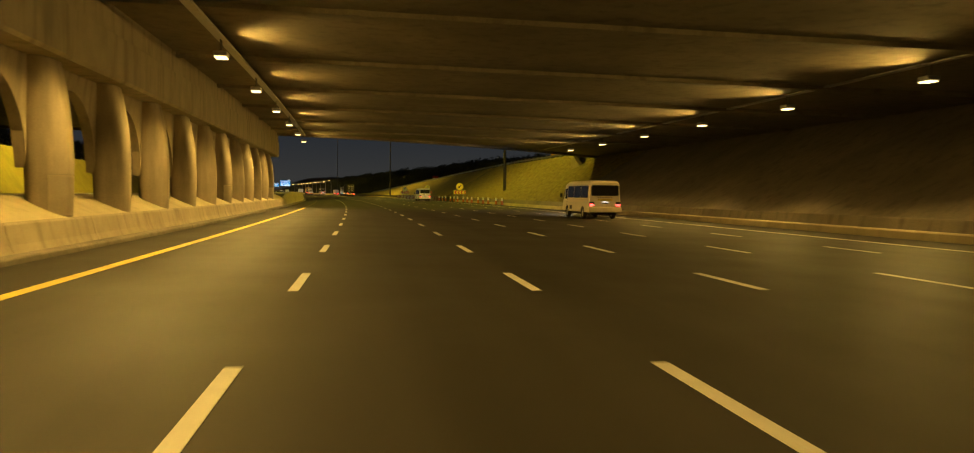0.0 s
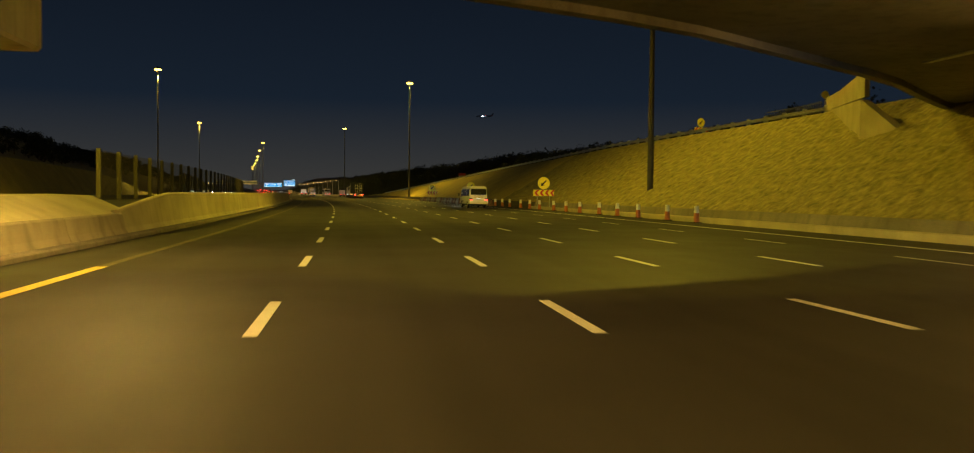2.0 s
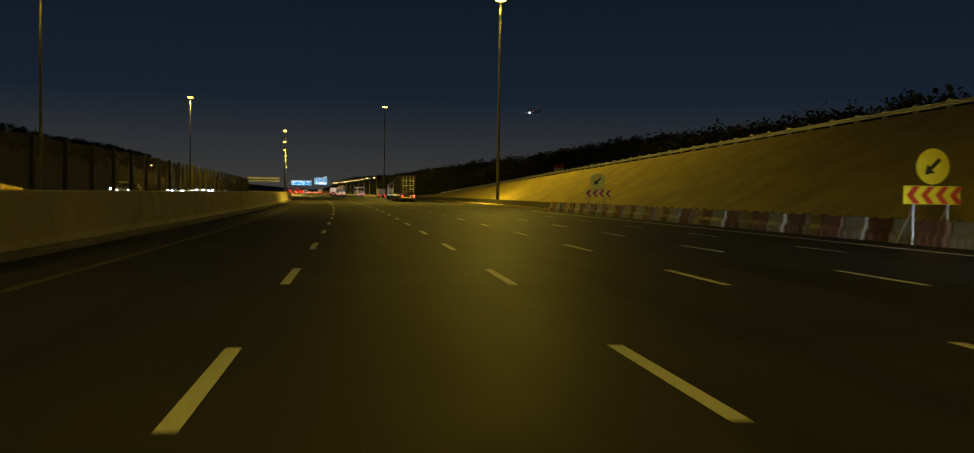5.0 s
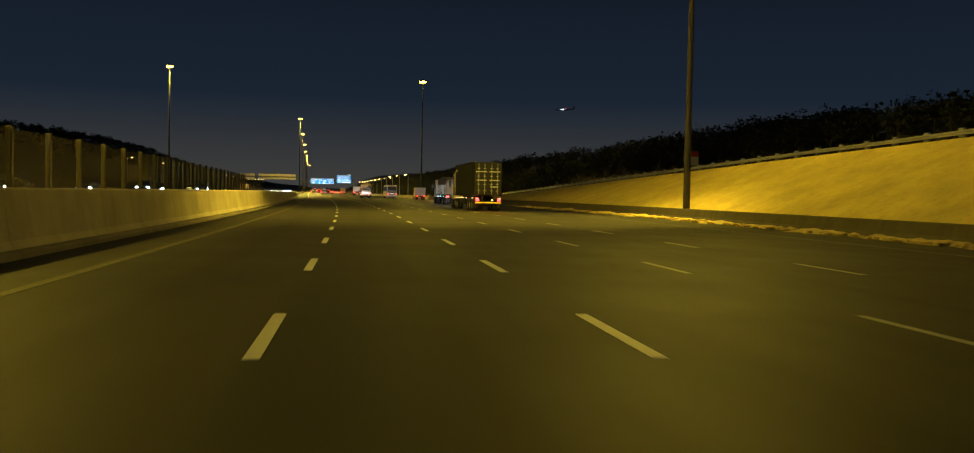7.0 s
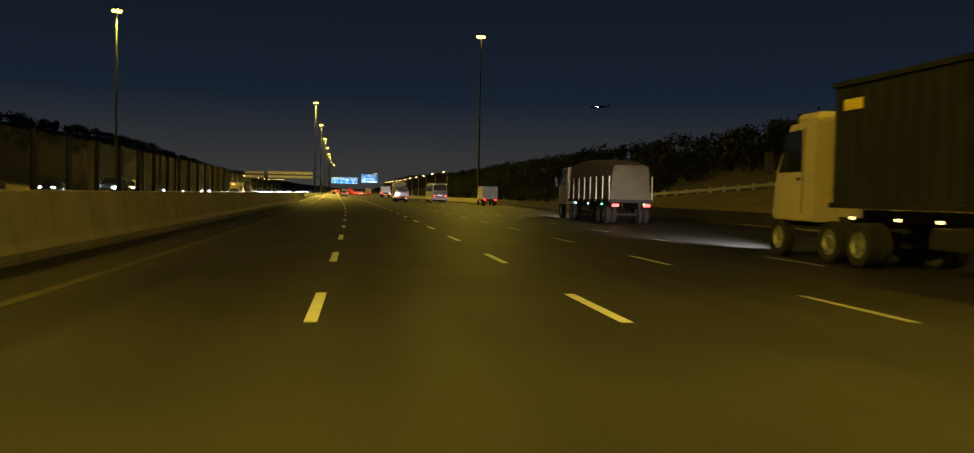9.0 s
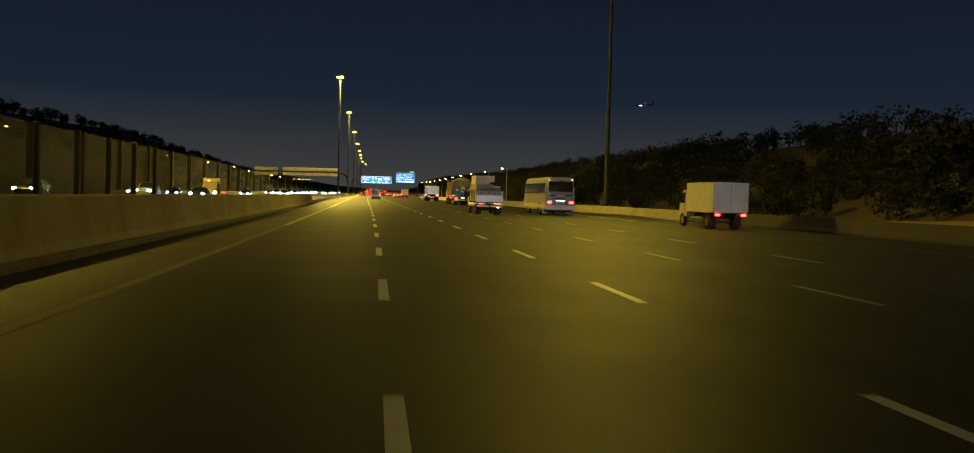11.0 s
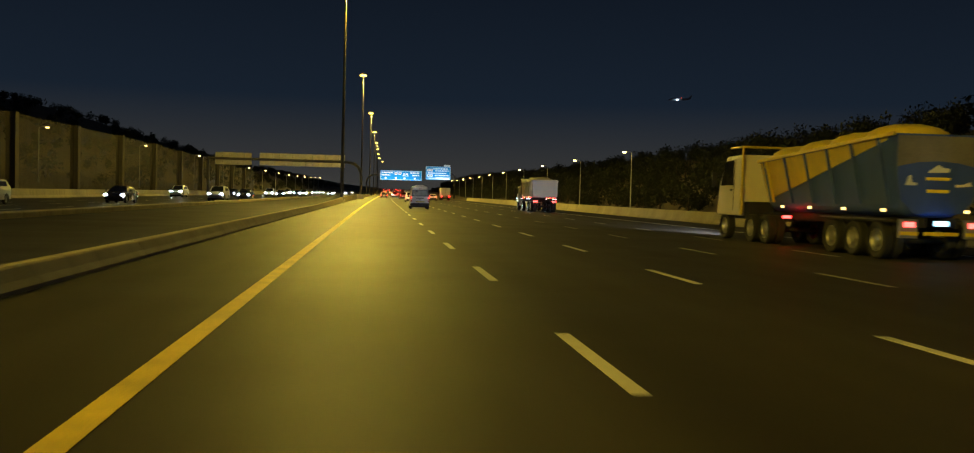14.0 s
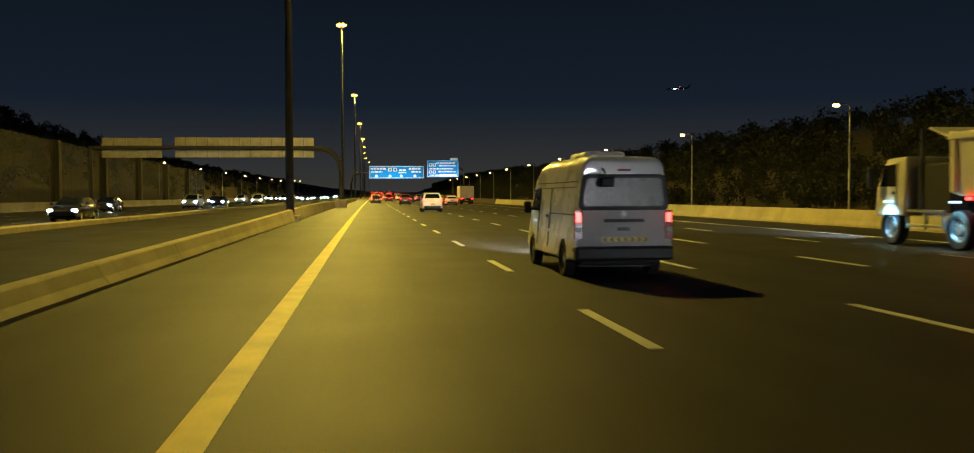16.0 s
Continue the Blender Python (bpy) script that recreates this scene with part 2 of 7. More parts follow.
PAINT_FADED = surf("faded_white_paint", (0.30, 0.29, 0.26), 0.65, vary=0.4, size=0.5, grain=40, bump=0.3, stains=0.5)
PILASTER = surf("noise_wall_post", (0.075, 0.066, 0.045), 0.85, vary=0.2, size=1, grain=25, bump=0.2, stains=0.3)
LEAVES = surf("foliage", (0.022, 0.027, 0.012), 0.8, vary=0.5, size=2, grain=6, bump=0.2)
BARK = surf("bark", (0.09, 0.065, 0.045), 0.95, vary=0.3, size=0.4, grain=20, bump=0.6)
SIGN_BLUE = surf("sign_blue", (0.004, 0.22, 0.56), 0.6, vary=0.08, size=0.3, grain=90, bump=0.03, spec=0.1)
SIGN_WHITE = plain("sign_white", (0.75, 0.78, 0.8), 0.4)
SIGN_BACK = surf("sign_back_aluminium", (0.40, 0.37, 0.30), 0.55, 0.3, vary=0.2, size=0.8, grain=30, bump=0.08, stains=0.25)
SIGN_YELLOW = plain("sign_yellow", (0.85, 0.72, 0.03), 0.4)
SIGN_RED = plain("sign_red", (0.55, 0.05, 0.02), 0.45)
SIGN_BLACK = plain("sign_black", (0.012, 0.012, 0.012), 0.5)
ORANGE = plain("orange_plastic", (0.40, 0.12, 0.035), 0.5)
RED_FADED = surf("faded_red_plastic", (0.17, 0.085, 0.05), 0.6, vary=0.3, size=0.4, grain=30, bump=0.08, stains=0.4)
PLASTIC_WHITE = plain("white_plastic", (0.68, 0.66, 0.60), 0.5)
WHITE_PAINT = surf("white_car_paint", (0.82, 0.80, 0.76), 0.28, vary=0.05, size=0.8, grain=30, bump=0.01, coat=0.5, stains=0.06)
CREAM_PAINT = surf("cream_bus_paint", (0.72, 0.66, 0.52), 0.32, vary=0.06, size=0.8, grain=30, bump=0.01, coat=0.4, stains=0.10)
GREY_PAINT = surf("silver_car_paint", (0.42, 0.43, 0.45), 0.3, 0.3, vary=0.05, size=0.8, grain=30, bump=0.01, coat=0.5)
DARK_PAINT = surf("dark_car_paint", (0.03, 0.03, 0.035), 0.25, 0.1, vary=0.1, size=0.8, grain=30, bump=0.01, coat=0.5)
RED_PAINT = surf("red_car_paint", (0.22, 0.02, 0.02), 0.28, vary=0.05, size=0.8, grain=30, bump=0.01, coat=0.5)
BLUE_PAINT = surf("blue_tipper_paint", (0.045, 0.085, 0.34), 0.45, vary=0.15, size=0.8, grain=30, bump=0.05, stains=0.25)
YELLOW_PAINT = surf("yellow_truck_paint", (0.62, 0.46, 0.03), 0.5, vary=0.15, size=0.8, grain=30, bump=0.05, stains=0.25)
# the bus body's lack of light, as a darker beige
COACH_UNLIT = surf("unlit_bus_paint", (0.30, 0.265, 0.20), 0.4, vary=0.08, size=0.8, grain=30, bump=0.01, coat=0.3, stains=0.15)
SHEETING = surf("dark_brown_sheeting", (0.13, 0.10, 0.065), 0.75, vary=0.3, size=0.6, grain=20, bump=0.35)
TAN_PAINT = surf("tan_truck_paint", (0.50, 0.42, 0.26), 0.45, vary=0.1, size=0.8, grain=30, bump=0.04, stains=0.2)
CONTAINER = surf("dark_container_steel", (0.020, 0.0205, 0.021), 0.75, 0.0, vary=0.3, size=1.0, grain=25, bump=0.1, stains=0.35, spec=0.2)
TARP = surf("tarpaulin", (0.17, 0.16, 0.15), 0.7, vary=0.25, size=0.7, grain=20, bump=0.35)
BOARDS = surf("weathered_boards", (0.34, 0.27, 0.16), 0.75, vary=0.3, size=0.5, grain=18, bump=0.3, stains=0.3)
CARTON = surf("white_cartons", (0.62, 0.57, 0.47), 0.7, vary=0.1, size=0.6, grain=20, bump=0.08, stains=0.15)
RUBBER = surf("tyre_rubber", (0.018, 0.018, 0.018), 0.85, vary=0.3, size=0.1, grain=60, bump=0.2)
RIM = surf("wheel_rim", (0.40, 0.40, 0.40), 0.4, 0.7, vary=0.2, size=0.1, grain=60, bump=0.05, stains=0.3)
TRIM = plain("black_trim", (0.014, 0.014, 0.015), 0.5)
CHASSIS = surf("chassis_black", (0.022, 0.021, 0.020), 0.75, 0.2, vary=0.3, size=0.4, grain=30, bump=0.2)
GLASS = plain("tinted_glass", (0.012, 0.014, 0.014), 0.06, coat=0.6)
# the van's rear glass: its reflection is put into the pale base colour
GLASS_GREEN = plain("reflection_pale_glass", (0.12, 0.13, 0.10), 0.28, coat=0.15)
TAIL = plain("tail_light", (0.5, 0.02, 0.02), 0.25, glow=(1.0, 0.014, 0.012), watts=24.0)
TAIL_HOT = plain("tail_light_bright", (0.6, 0.1, 0.1), 0.25, glow=(1.0, 0.06, 0.05), watts=6.0)
TAIL_OFF = plain("lamp_lens_red", (0.35, 0.02, 0.02), 0.2)
HEAD = plain("head_light", (0.9, 0.9, 0.9), 0.2, glow=(0.50, 0.75, 1.0), watts=200.0)
AMBER = plain("amber_marker", (0.8, 0.5, 0.1), 0.3, glow=(1.0, 0.66, 0.20), watts=3.0)
PLATE = plain("number_plate", (0.72, 0.72, 0.70), 0.4)
REFLECT = plain("reflective_tape", (0.80, 0.62, 0.03), 0.35)
BLUE_LED = plain("blue_led", (0.5, 0.7, 0.9), 0.3, glow=(0.35, 0.75, 1.0), watts=3.0)
PLATE_LAMP = plain("plate_lamp", (0.8, 0.8, 0.8), 0.3, glow=(0.85, 0.92, 1.0), watts=2.5)
GRUBBY = plain("grubby_white_plastic", (0.28, 0.26, 0.21), 0.6)
BEACON = plain("amber_beacon", (0.9, 0.4, 0.05), 0.3, glow=(1.0, 0.32, 0.03), watts=30.0)
GREEN_LED = plain("green_led", (0.2, 0.8, 0.5), 0.3, glow=(0.1, 1.0, 0.5), watts=4.0)


# ---------------------------------------------------------------- mesh helpers
def finish(name, bm, material, smooth=False):
    me = bpy.data.meshes.new(name)
    bm.to_mesh(me)
    bm.free()
    for mt in material if isinstance(material, (list, tuple)) else (material,):
        me.materials.append(mt)
    if smooth:
        for p in me.polygons:
            p.use_smooth = True
        me.set_sharp_from_angle(angle=radians(38))
    return me


def part(name, bm, material, parent=None, label="", smooth=False):
    """One mesh object, under a thing or a part."""
    ob = new(name, finish(name, bm, material, smooth))
    if parent:
        ob.parent = parent
    return tagged(ob, label)


def piece(name, mesh, m, parent):
    """An object on a mesh that its like share."""
    ob = new(name, mesh)
    ob.parent, ob.matrix_basis = parent, m
    return ob


def empty(name, m, label, category, group="", kind=""):
    ob = new(name)
    ob.matrix_basis = m
    return tagged(ob, label, category, group, kind)


def box(bm, x0, x1, y0, y1, z0, z1, bevel=0.0, m=None):
    r = bmesh.ops.create_cube(bm, size=1.0)
    vs = r["verts"]
    for v in vs:
        v.co = Vector(((x0 + x1) / 2 + v.co.x * (x1 - x0), (y0 + y1) / 2 + v.co.y * (y1 - y0), (z0 + z1) / 2 + v.co.z * (z1 - z0)))
    if bevel:
        es = list({e for v in vs for e in v.link_edges})
        vs = bmesh.ops.bevel(bm, geom=es, offset=bevel, segments=2, affect="EDGES", profile=0.5)["verts"]
    if m:
        for v in set(vs):
            v.co = m @ v.co
    return vs


def tube(bm, a, b, r0, r1=None, n=12):
    """A round, tapered bar from a to b."""
    a, b, r1 = Vector(a), Vector(b), r0 if r1 is None else r1
    q = (b - a).to_track_quat("Z", "Y").to_matrix()
    rings = []
    for p, r in ((a, r0), (b, r1)):
        rings.append([bm.verts.new(p + q @ Vector((r * math.cos(i * math.tau / n), r * math.sin(i * math.tau / n), 0))) for i in range(n)])
    for i in range(n):
        bm.faces.new((rings[0][i], rings[0][(i + 1) % n], rings[1][(i + 1) % n], rings[1][i]))
    bm.faces.new(rings[0][::-1])
    bm.faces.new(rings[1])


def bent(bm, pts, r, n=8):
    """A round bar along several points."""
    rings = []
    for i, p in enumerate(pts):
        p = Vector(p)
        way = (Vector(pts[min(i + 1, len(pts) - 1)]) - Vector(pts[max(i - 1, 0)])).normalized()
        q = way.to_track_quat("Z", "Y").to_matrix()
        rr = r[i] if isinstance(r, (list, tuple)) else r
        rings.append([bm.verts.new(p + q @ Vector((rr * math.cos(j * math.tau / n), rr * math.sin(j * math.tau / n), 0))) for j in range(n)])
    for a, b in zip(rings, rings[1:]):
        for j in range(n):
            bm.faces.new((a[j], a[(j + 1) % n], b[(j + 1) % n], b[j]))
    bm.faces.new(rings[0][::-1])
    bm.faces.new(rings[-1])


def sheet(bm, pts, thick, out):
    """A flat plate from its outline, thickened along out."""
    out = Vector(out).normalized() * thick
    a = [bm.verts.new(Vector(p)) for p in pts]
    b = [bm.verts.new(Vector(p) + out) for p in pts]
    n = len(a)
    for i in range(n):
        bm.faces.new((a[i], a[(i + 1) % n], b[(i + 1) % n], b[i]))
    bm.faces.new(a[::-1])
    bm.faces.new(b)
    bmesh.ops.recalc_face_normals(bm, faces=bm.faces[:])


def sweep(profile, s0, s1, step=4.0, closed=False, uv=False):
    """Carries a profile along the road: profile(s) gives its (d, z) points."""
    bm = bmesh.new()
    lay = bm.loops.layers.uv.new("UVMap") if uv else None
    count = max(1, int(math.ceil((s1 - s0) / step)))
    rings, ss = [], [s0 + (s1 - s0) * i / count for i in range(count + 1)]
    for s in ss:
        rings.append([(bm.verts.new(P(s, d, z)), d) for d, z in profile(s)])
    m = len(rings[0])
    for i in range(count):
        for j in range(m if closed else m - 1):
            q = (rings[i][j], rings[i][(j + 1) % m], rings[i + 1][(j + 1) % m], rings[i + 1][j])
            f = bm.faces.new([v for v, _ in q])
            if uv:
                for loop, (_, d), s in zip(f.loops, q, (ss[i], ss[i], ss[i + 1], ss[i + 1])):
                    loop[lay].uv = (d, s)
    if closed:
        bm.faces.new([v for v, _ in rings[0]][::-1])
        bm.faces.new([v for v, _ in rings[-1]])
        bmesh.ops.recalc_face_normals(bm, faces=bm.faces[:])
    return bm


def ramp(x, *pairs):
    """Straight lines between (x, value) pairs."""
    return float(np.interp(x, [p[0] for p in pairs], [p[1] for p in pairs]))


# ---------------------------------------------------------------- ground, road, lines
def opposite_z(s):
    """Height of the opposite carriageway."""
    return ramp(s, (60, 0.0), (110, 0.7), (430, 0.6), (500, 0.0))


def crest(s):
    """Height of the top of the slope beside the road."""
    return ramp(s, (60, 7.2), (160, 7.1), (214, 6.2), (254, 5.3), (291, 4.4), (337, 3.1), (400, 1.2), (430, 0.0))


def hump(s, d):
    """Height of the open ground."""
    if d > 24:
        c = crest(s) if s > -50 else 7.2
        bank = ramp(d, (26, -0.1), (36, c), (46, c))
        hill = ramp(d, (46, 0), (62, 5.0), (85, 12.0), (130, 14), (400, 4), (900, 0)) * ramp(s, (120, 0.62), (300, 0.85), (440, 1.05))
        wave = 1.2 * noise.noise(Vector((s / 60, d / 40, 3.0))) if d > 50 else 0
        return bank + max(0, hill + wave) - (ramp(d, (46, 0), (100, c)) if d > 46 else 0) - (0.3 if d <= 37 else 0.05)
    if d < -30:
        far = ramp(s, (100, 1.05), (300, 1.25), (560, 1.25), (720, 1.5), (1100, 1.0), (2000, 0.5))
        hill = ramp(d, (-900, 0), (-400, 6), (-130, 17), (-90, 15), (-60, 4.5), (-46, 0))
        wave = 1.3 * noise.noise(Vector((s / 70, d / 50, 8.0))) if d < -50 else 0
        return max(-0.06, (hill + wave) * far) - 0.05 + opposite_z(s) * 0.9
    return -0.12 + (opposite_z(s) * ramp(d, (-12, 1), (-6, 0)))


COLS = (-1500, -900, -400, -200, -130, -110, -90, -75, -60, -50, -44, -38, -33, -14, -10, -5, -3, 0, 12, 24.5, 26.5, 31, 36, 41, 46, 52, 58, 62, 70, 78, 85, 100, 130, 200, 400, 900, 1500)
ground = part("ground", sweep(lambda s: [(d, hump(s, d)) for d in COLS], -600, 2990, 15), SAND, smooth=True)
tagged(ground, "sandy open ground with low dark hills beside the motorway", "ground", kind="structure")


def right_edge(s):
    """Where the carriageway ends on its right."""
    return ramp(s, (100, 24.0), (230, 24.2), (290, 26.5), (420, 26.0), (520, 23.0), (560, 22.2))


road = part("road", sweep(lambda s: [(d, 0.0) for d in np.linspace(ramp(s, (300, -2.6), (480, -3.35)), right_edge(s), 14)], -120, 1900, 5, uv=True), ASPHALT)
tagged(road, "wide dark asphalt motorway carriageway with polished wheel tracks", "road", kind="structure")
opp = part("opposite_road", sweep(lambda s: [(d, opposite_z(s)) for d in np.linspace(-32.5, -5.0 if s < 440 else -4.6, 10)], -120, 1900, 5, uv=True), ASPHALT_OLD)
tagged(opp, "dark asphalt carriageway for the oncoming traffic", "road", kind="structure")

LANE = 3.65


def strip(d0, width, s0, s1, z=0.006, step=4.0):
    w = width / 2
    at_d = d0 if callable(d0) else (lambda s: d0)
    return sweep(lambda s: [(at_d(s) - w, z - 0.004), (at_d(s) - w, z), (at_d(s) + w, z), (at_d(s) + w, z - 0.004)], s0, s1, step)


part("edge_line", strip(-0.14, 0.24, -100, 72), PAINT_YELLOW, road, "solid yellow edge line")
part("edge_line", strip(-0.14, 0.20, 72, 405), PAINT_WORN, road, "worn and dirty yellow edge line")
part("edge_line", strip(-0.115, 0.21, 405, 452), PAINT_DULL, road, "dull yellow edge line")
part("edge_line", strip(lambda s: ramp(s, (520, -0.115), (545, -0.14)), 0.22, 452, 532), PAINT_YELLOW, road, "solid yellow edge line")
part("edge_line", strip(-0.14, 0.27, 532, 1500), PAINT_YELLOW, road, "solid yellow edge line")
part("edge_line", strip(lambda s: ramp(s, (100, 21.3), (230, 21.3), (330, 21.9), (450, 21.0), (540, 18.3), (600, 17.9)), 0.22, -100, 238), PAINT_WHITE, road, "solid white edge line")
part("edge_line", strip(lambda s: ramp(s, (230, 21.3), (330, 21.9), (450, 21.0), (540, 18.3), (600, 17.9)), 0.16, 238, 425), PAINT_GHOST, road, "almost worn-off white edge line")
part("edge_line", strip(lambda s: ramp(s, (330, 21.9), (450, 21.0), (540, 18.3), (600, 17.9)), 0.22, 425, 1500), PAINT_WHITE, road, "solid white edge line")
part("edge_line", strip(-14.8, 0.2, 470, 1200, 0.006), PAINT_YELLOW, opp, "solid yellow edge line")

# broken lines: three metres of paint, six metres of gap
bm = bmesh.new()
box(bm, -0.075, 0.075, 0, 3.0, 0.0, 0.006)
DASH = finish("lane_dash", bm, PAINT_WHITE)
bm = bmesh.new()
box(bm, -0.07, 0.07, 0, 2.9, 0.0, 0.006)
DASH_FADED = finish("faded_lane_dash", bm, PAINT_FADED)
for line in (1, 2, 3, 4):
    for k in range(-2, 71 if line < 4 else 62):
        piece("lane_dash", DASH_FADED if line > 2 and 24 <= k < 60 else DASH, at(9.0 * k, LANE * line, 0.002), road)
bm = bmesh.new()
for line in (1, 2, 3, 4, 5):
    for k in range(-11, 150):
        if (line < 4 and -2 <= k < 71) or (line == 4 and -2 <= k < 62):
            continue
        if line == 5 and 24 < k < 200:
            continue
        m = at(9.0 * k, LANE * line, 0.002)
        vs = [bm.verts.new(m @ Vector(c)) for c in ((-0.075, 0, 0.005), (0.075, 0, 0.005), (0.075, 3, 0.005), (-0.075, 3, 0.005))]
        bm.faces.new(vs)
far_dashes = part("far_lane_dashes", bm, PAINT_WHITE, road)
tagged(far_dashes, kind="stuff")
for d in (-18.5, -22.1, -25.8):
    bm = bmesh.new()
    for k in range(45, 150):
        m = at(9.0 * k, d, opposite_z(9.0 * k) + 0.006)
        bm.faces.new([bm.verts.new(m @ Vector(c)) for c in ((-0.075, 0, 0), (0.075, 0, 0), (0.075, 3, 0), (-0.075, 3, 0))])
    tagged(part("far_lane_dashes", bm, PAINT_WHITE, opp), kind="stuff")


# ---------------------------------------------------------------- barriers
def left_profile(s):
    """The concrete barrier beside the fast lane: its height falls where the roads come level."""
    top = ramp(s, (60, 0.84), (84, 0.86), (92, 1.42), (300, 1.40), (400, 1.24), (470, 1.14))
    base = ramp(s, (300, -2.38), (480, -3.0))
    return [(base - 0.75, -0.1), (base, -0.1), (base, 0.08), (base - 0.14, 0.30), (base - 0.30, top - 0.05), (base - 0.36, top), (base - 0.52, top), (base - 0.58, top - 0.05), (base - 0.75, 0.1)]


def tunnel_profile(s):
    """The barrier at the foot of the colonnade."""
    return [(-2.80, -0.1), (-2.38, -0.1), (-2.38, 0.10), (-2.48, 0.30), (-2.58, 0.71), (-2.62, 0.76), (-2.74, 0.76), (-2.79, 0.72)]


def low_profile(s):
    base, top = ramp(s, (480, -3.05), (560, -3.2)), ramp(s, (480, 0.34), (548, 0.34), (575, 0.52), (610, 0.82))
    return [(base - 0.62, -0.1), (base, -0.1), (base, 0.06), (base - 0.10, top * 0.45), (base - 0.20, top - 0.03), (base - 0.24, top), (base - 0.42, top), (base - 0.46, top - 0.03), (base - 0.62, 0.06)]


def right_profile(s):
    e = right_edge(s) + 0.3
    return [(e, -0.1), (e, 0.08), (e + 0.12, 0.26), (e + 0.24, 0.70), (e + 0.27, 0.75), (e + 0.45, 0.75), (e + 0.48, 0.70), (e + 0.60, 0.2), (e + 0.70, -0.1)]


def barrier(name, profile, s0, s1, length, label, material, z_of=None):
    top = new(name)
    tagged(top, label, "barrier", kind="structure")
    s = s0
    while s < s1 - 0.1:
        e = min(s1, s + length)
        part("barrier_panel", sweep(profile, s + 0.012, e - 0.012, 3.0, closed=True), material, top)
        s = e
    return top


barrier("barrier_tunnel", tunnel_profile, -60, 84, 6.0, "sooty concrete safety barrier at the foot of the colonnade", COLUMN)
barrier("barrier_left", left_profile, 84, 478, 6.0, "pale concrete safety barrier with stained panels beside the yellow line", CONCRETE)
barrier("barrier_median", low_profile, 478, 800, 6.0, "low pale concrete kerb barrier between the carriageways", CONCRETE)
barrier("barrier_right", right_profile, -60, 148, 6.0, "low grimy concrete barrier along the hard shoulder", CONCRETE_DARK)
# this stretch has the shade of its road side painted in
barrier("barrier_unlit", right_profile, 148, 430, 6.0, "low sooty concrete barrier with its unlit face darkened, behind sand drifts", CONCRETE_UNLIT)
barrier("barrier_shoulder", right_profile, 430, 700, 6.0, "low pale concrete barrier along the hard shoulder", CONCRETE)
barrier("barrier_step", lambda s: [(right_edge(s) + 0.02, -0.1), (right_edge(s) + 0.02, 0.26), (right_edge(s) + 0.08, 0.31), (right_edge(s) + 0.40, 0.31), (right_edge(s) + 0.40, -0.1)], -60, 148, 12.0, "pale concrete step at the foot of the barrier", CONCRETE)
barrier("barrier_opposite", lambda s: [(-13.3, -0.1 + opposite_z(s)), (-13.3, 0.22 + opposite_z(s)), (-13.36, 0.28 + opposite_z(s)), (-13.74, 0.28 + opposite_z(s)), (-13.8, 0.22 + opposite_z(s)), (-13.8, -0.1 + opposite_z(s))], 490, 760, 12.0, "low concrete kerb beside the oncoming lanes", COLUMN)
barrier("barrier_far", lambda s: [(-33.1, -0.1), (-32.5, -0.1), (-32.5, 0.1), (-32.66, 0.30), (-32.72, 0.88), (-32.76, 0.92), (-32.92, 0.92), (-32.96, 0.88), (-33.1, 0.2)], 500, 800, 12.0, "grimy concrete barrier at the foot of the noise wall", CONCRETE_DARK)
barrier("kerb_left", lambda s: [(-2.0, -0.05), (-2.0, 0.10), (-2.04, 0.14), (-2.36, 0.14), (-2.36, -0.05)] if s < 300 else [(-2.2 + ramp(s, (300, 0.2), (480, -0.55)), -0.05), (-2.2 + ramp(s, (300, 0.2), (480, -0.55)), 0.10), (-2.24 + ramp(s, (300, 0.2), (480, -0.55)), 0.14), (-2.5 + ramp(s, (300, 0.2), (480, -0.55)), 0.14), (-2.5 + ramp(s, (300, 0.2), (480, -0.55)), -0.05)], -60, 478, 30.0, "dark concrete kerb at the foot of the barrier", CONCRETE_DARK)

# ---------------------------------------------------------------- slope beside the road
SLOPE_FOOT = 1.2


def slope_points(s):
    f = right_edge(s) + SLOPE_FOOT
    c = max(0.35, crest(s))
    out = []
    for i in range(25):
        u = i / 24
        rough = (0.15 * noise.noise(Vector((s / 1.7, u * 9, 1.0))) + 0.13 * noise.noise(Vector((s / 0.55, u * 22, 4.0)))) * (1 if s < 175 else 0.25) * (0 if i in (0, 24) else 1)
        out.append((f + (36 - f) * u, 0.5 + (c - 0.5) * u + rough))
    return out + [(37.5, c), (38.0, c - 1.0)]


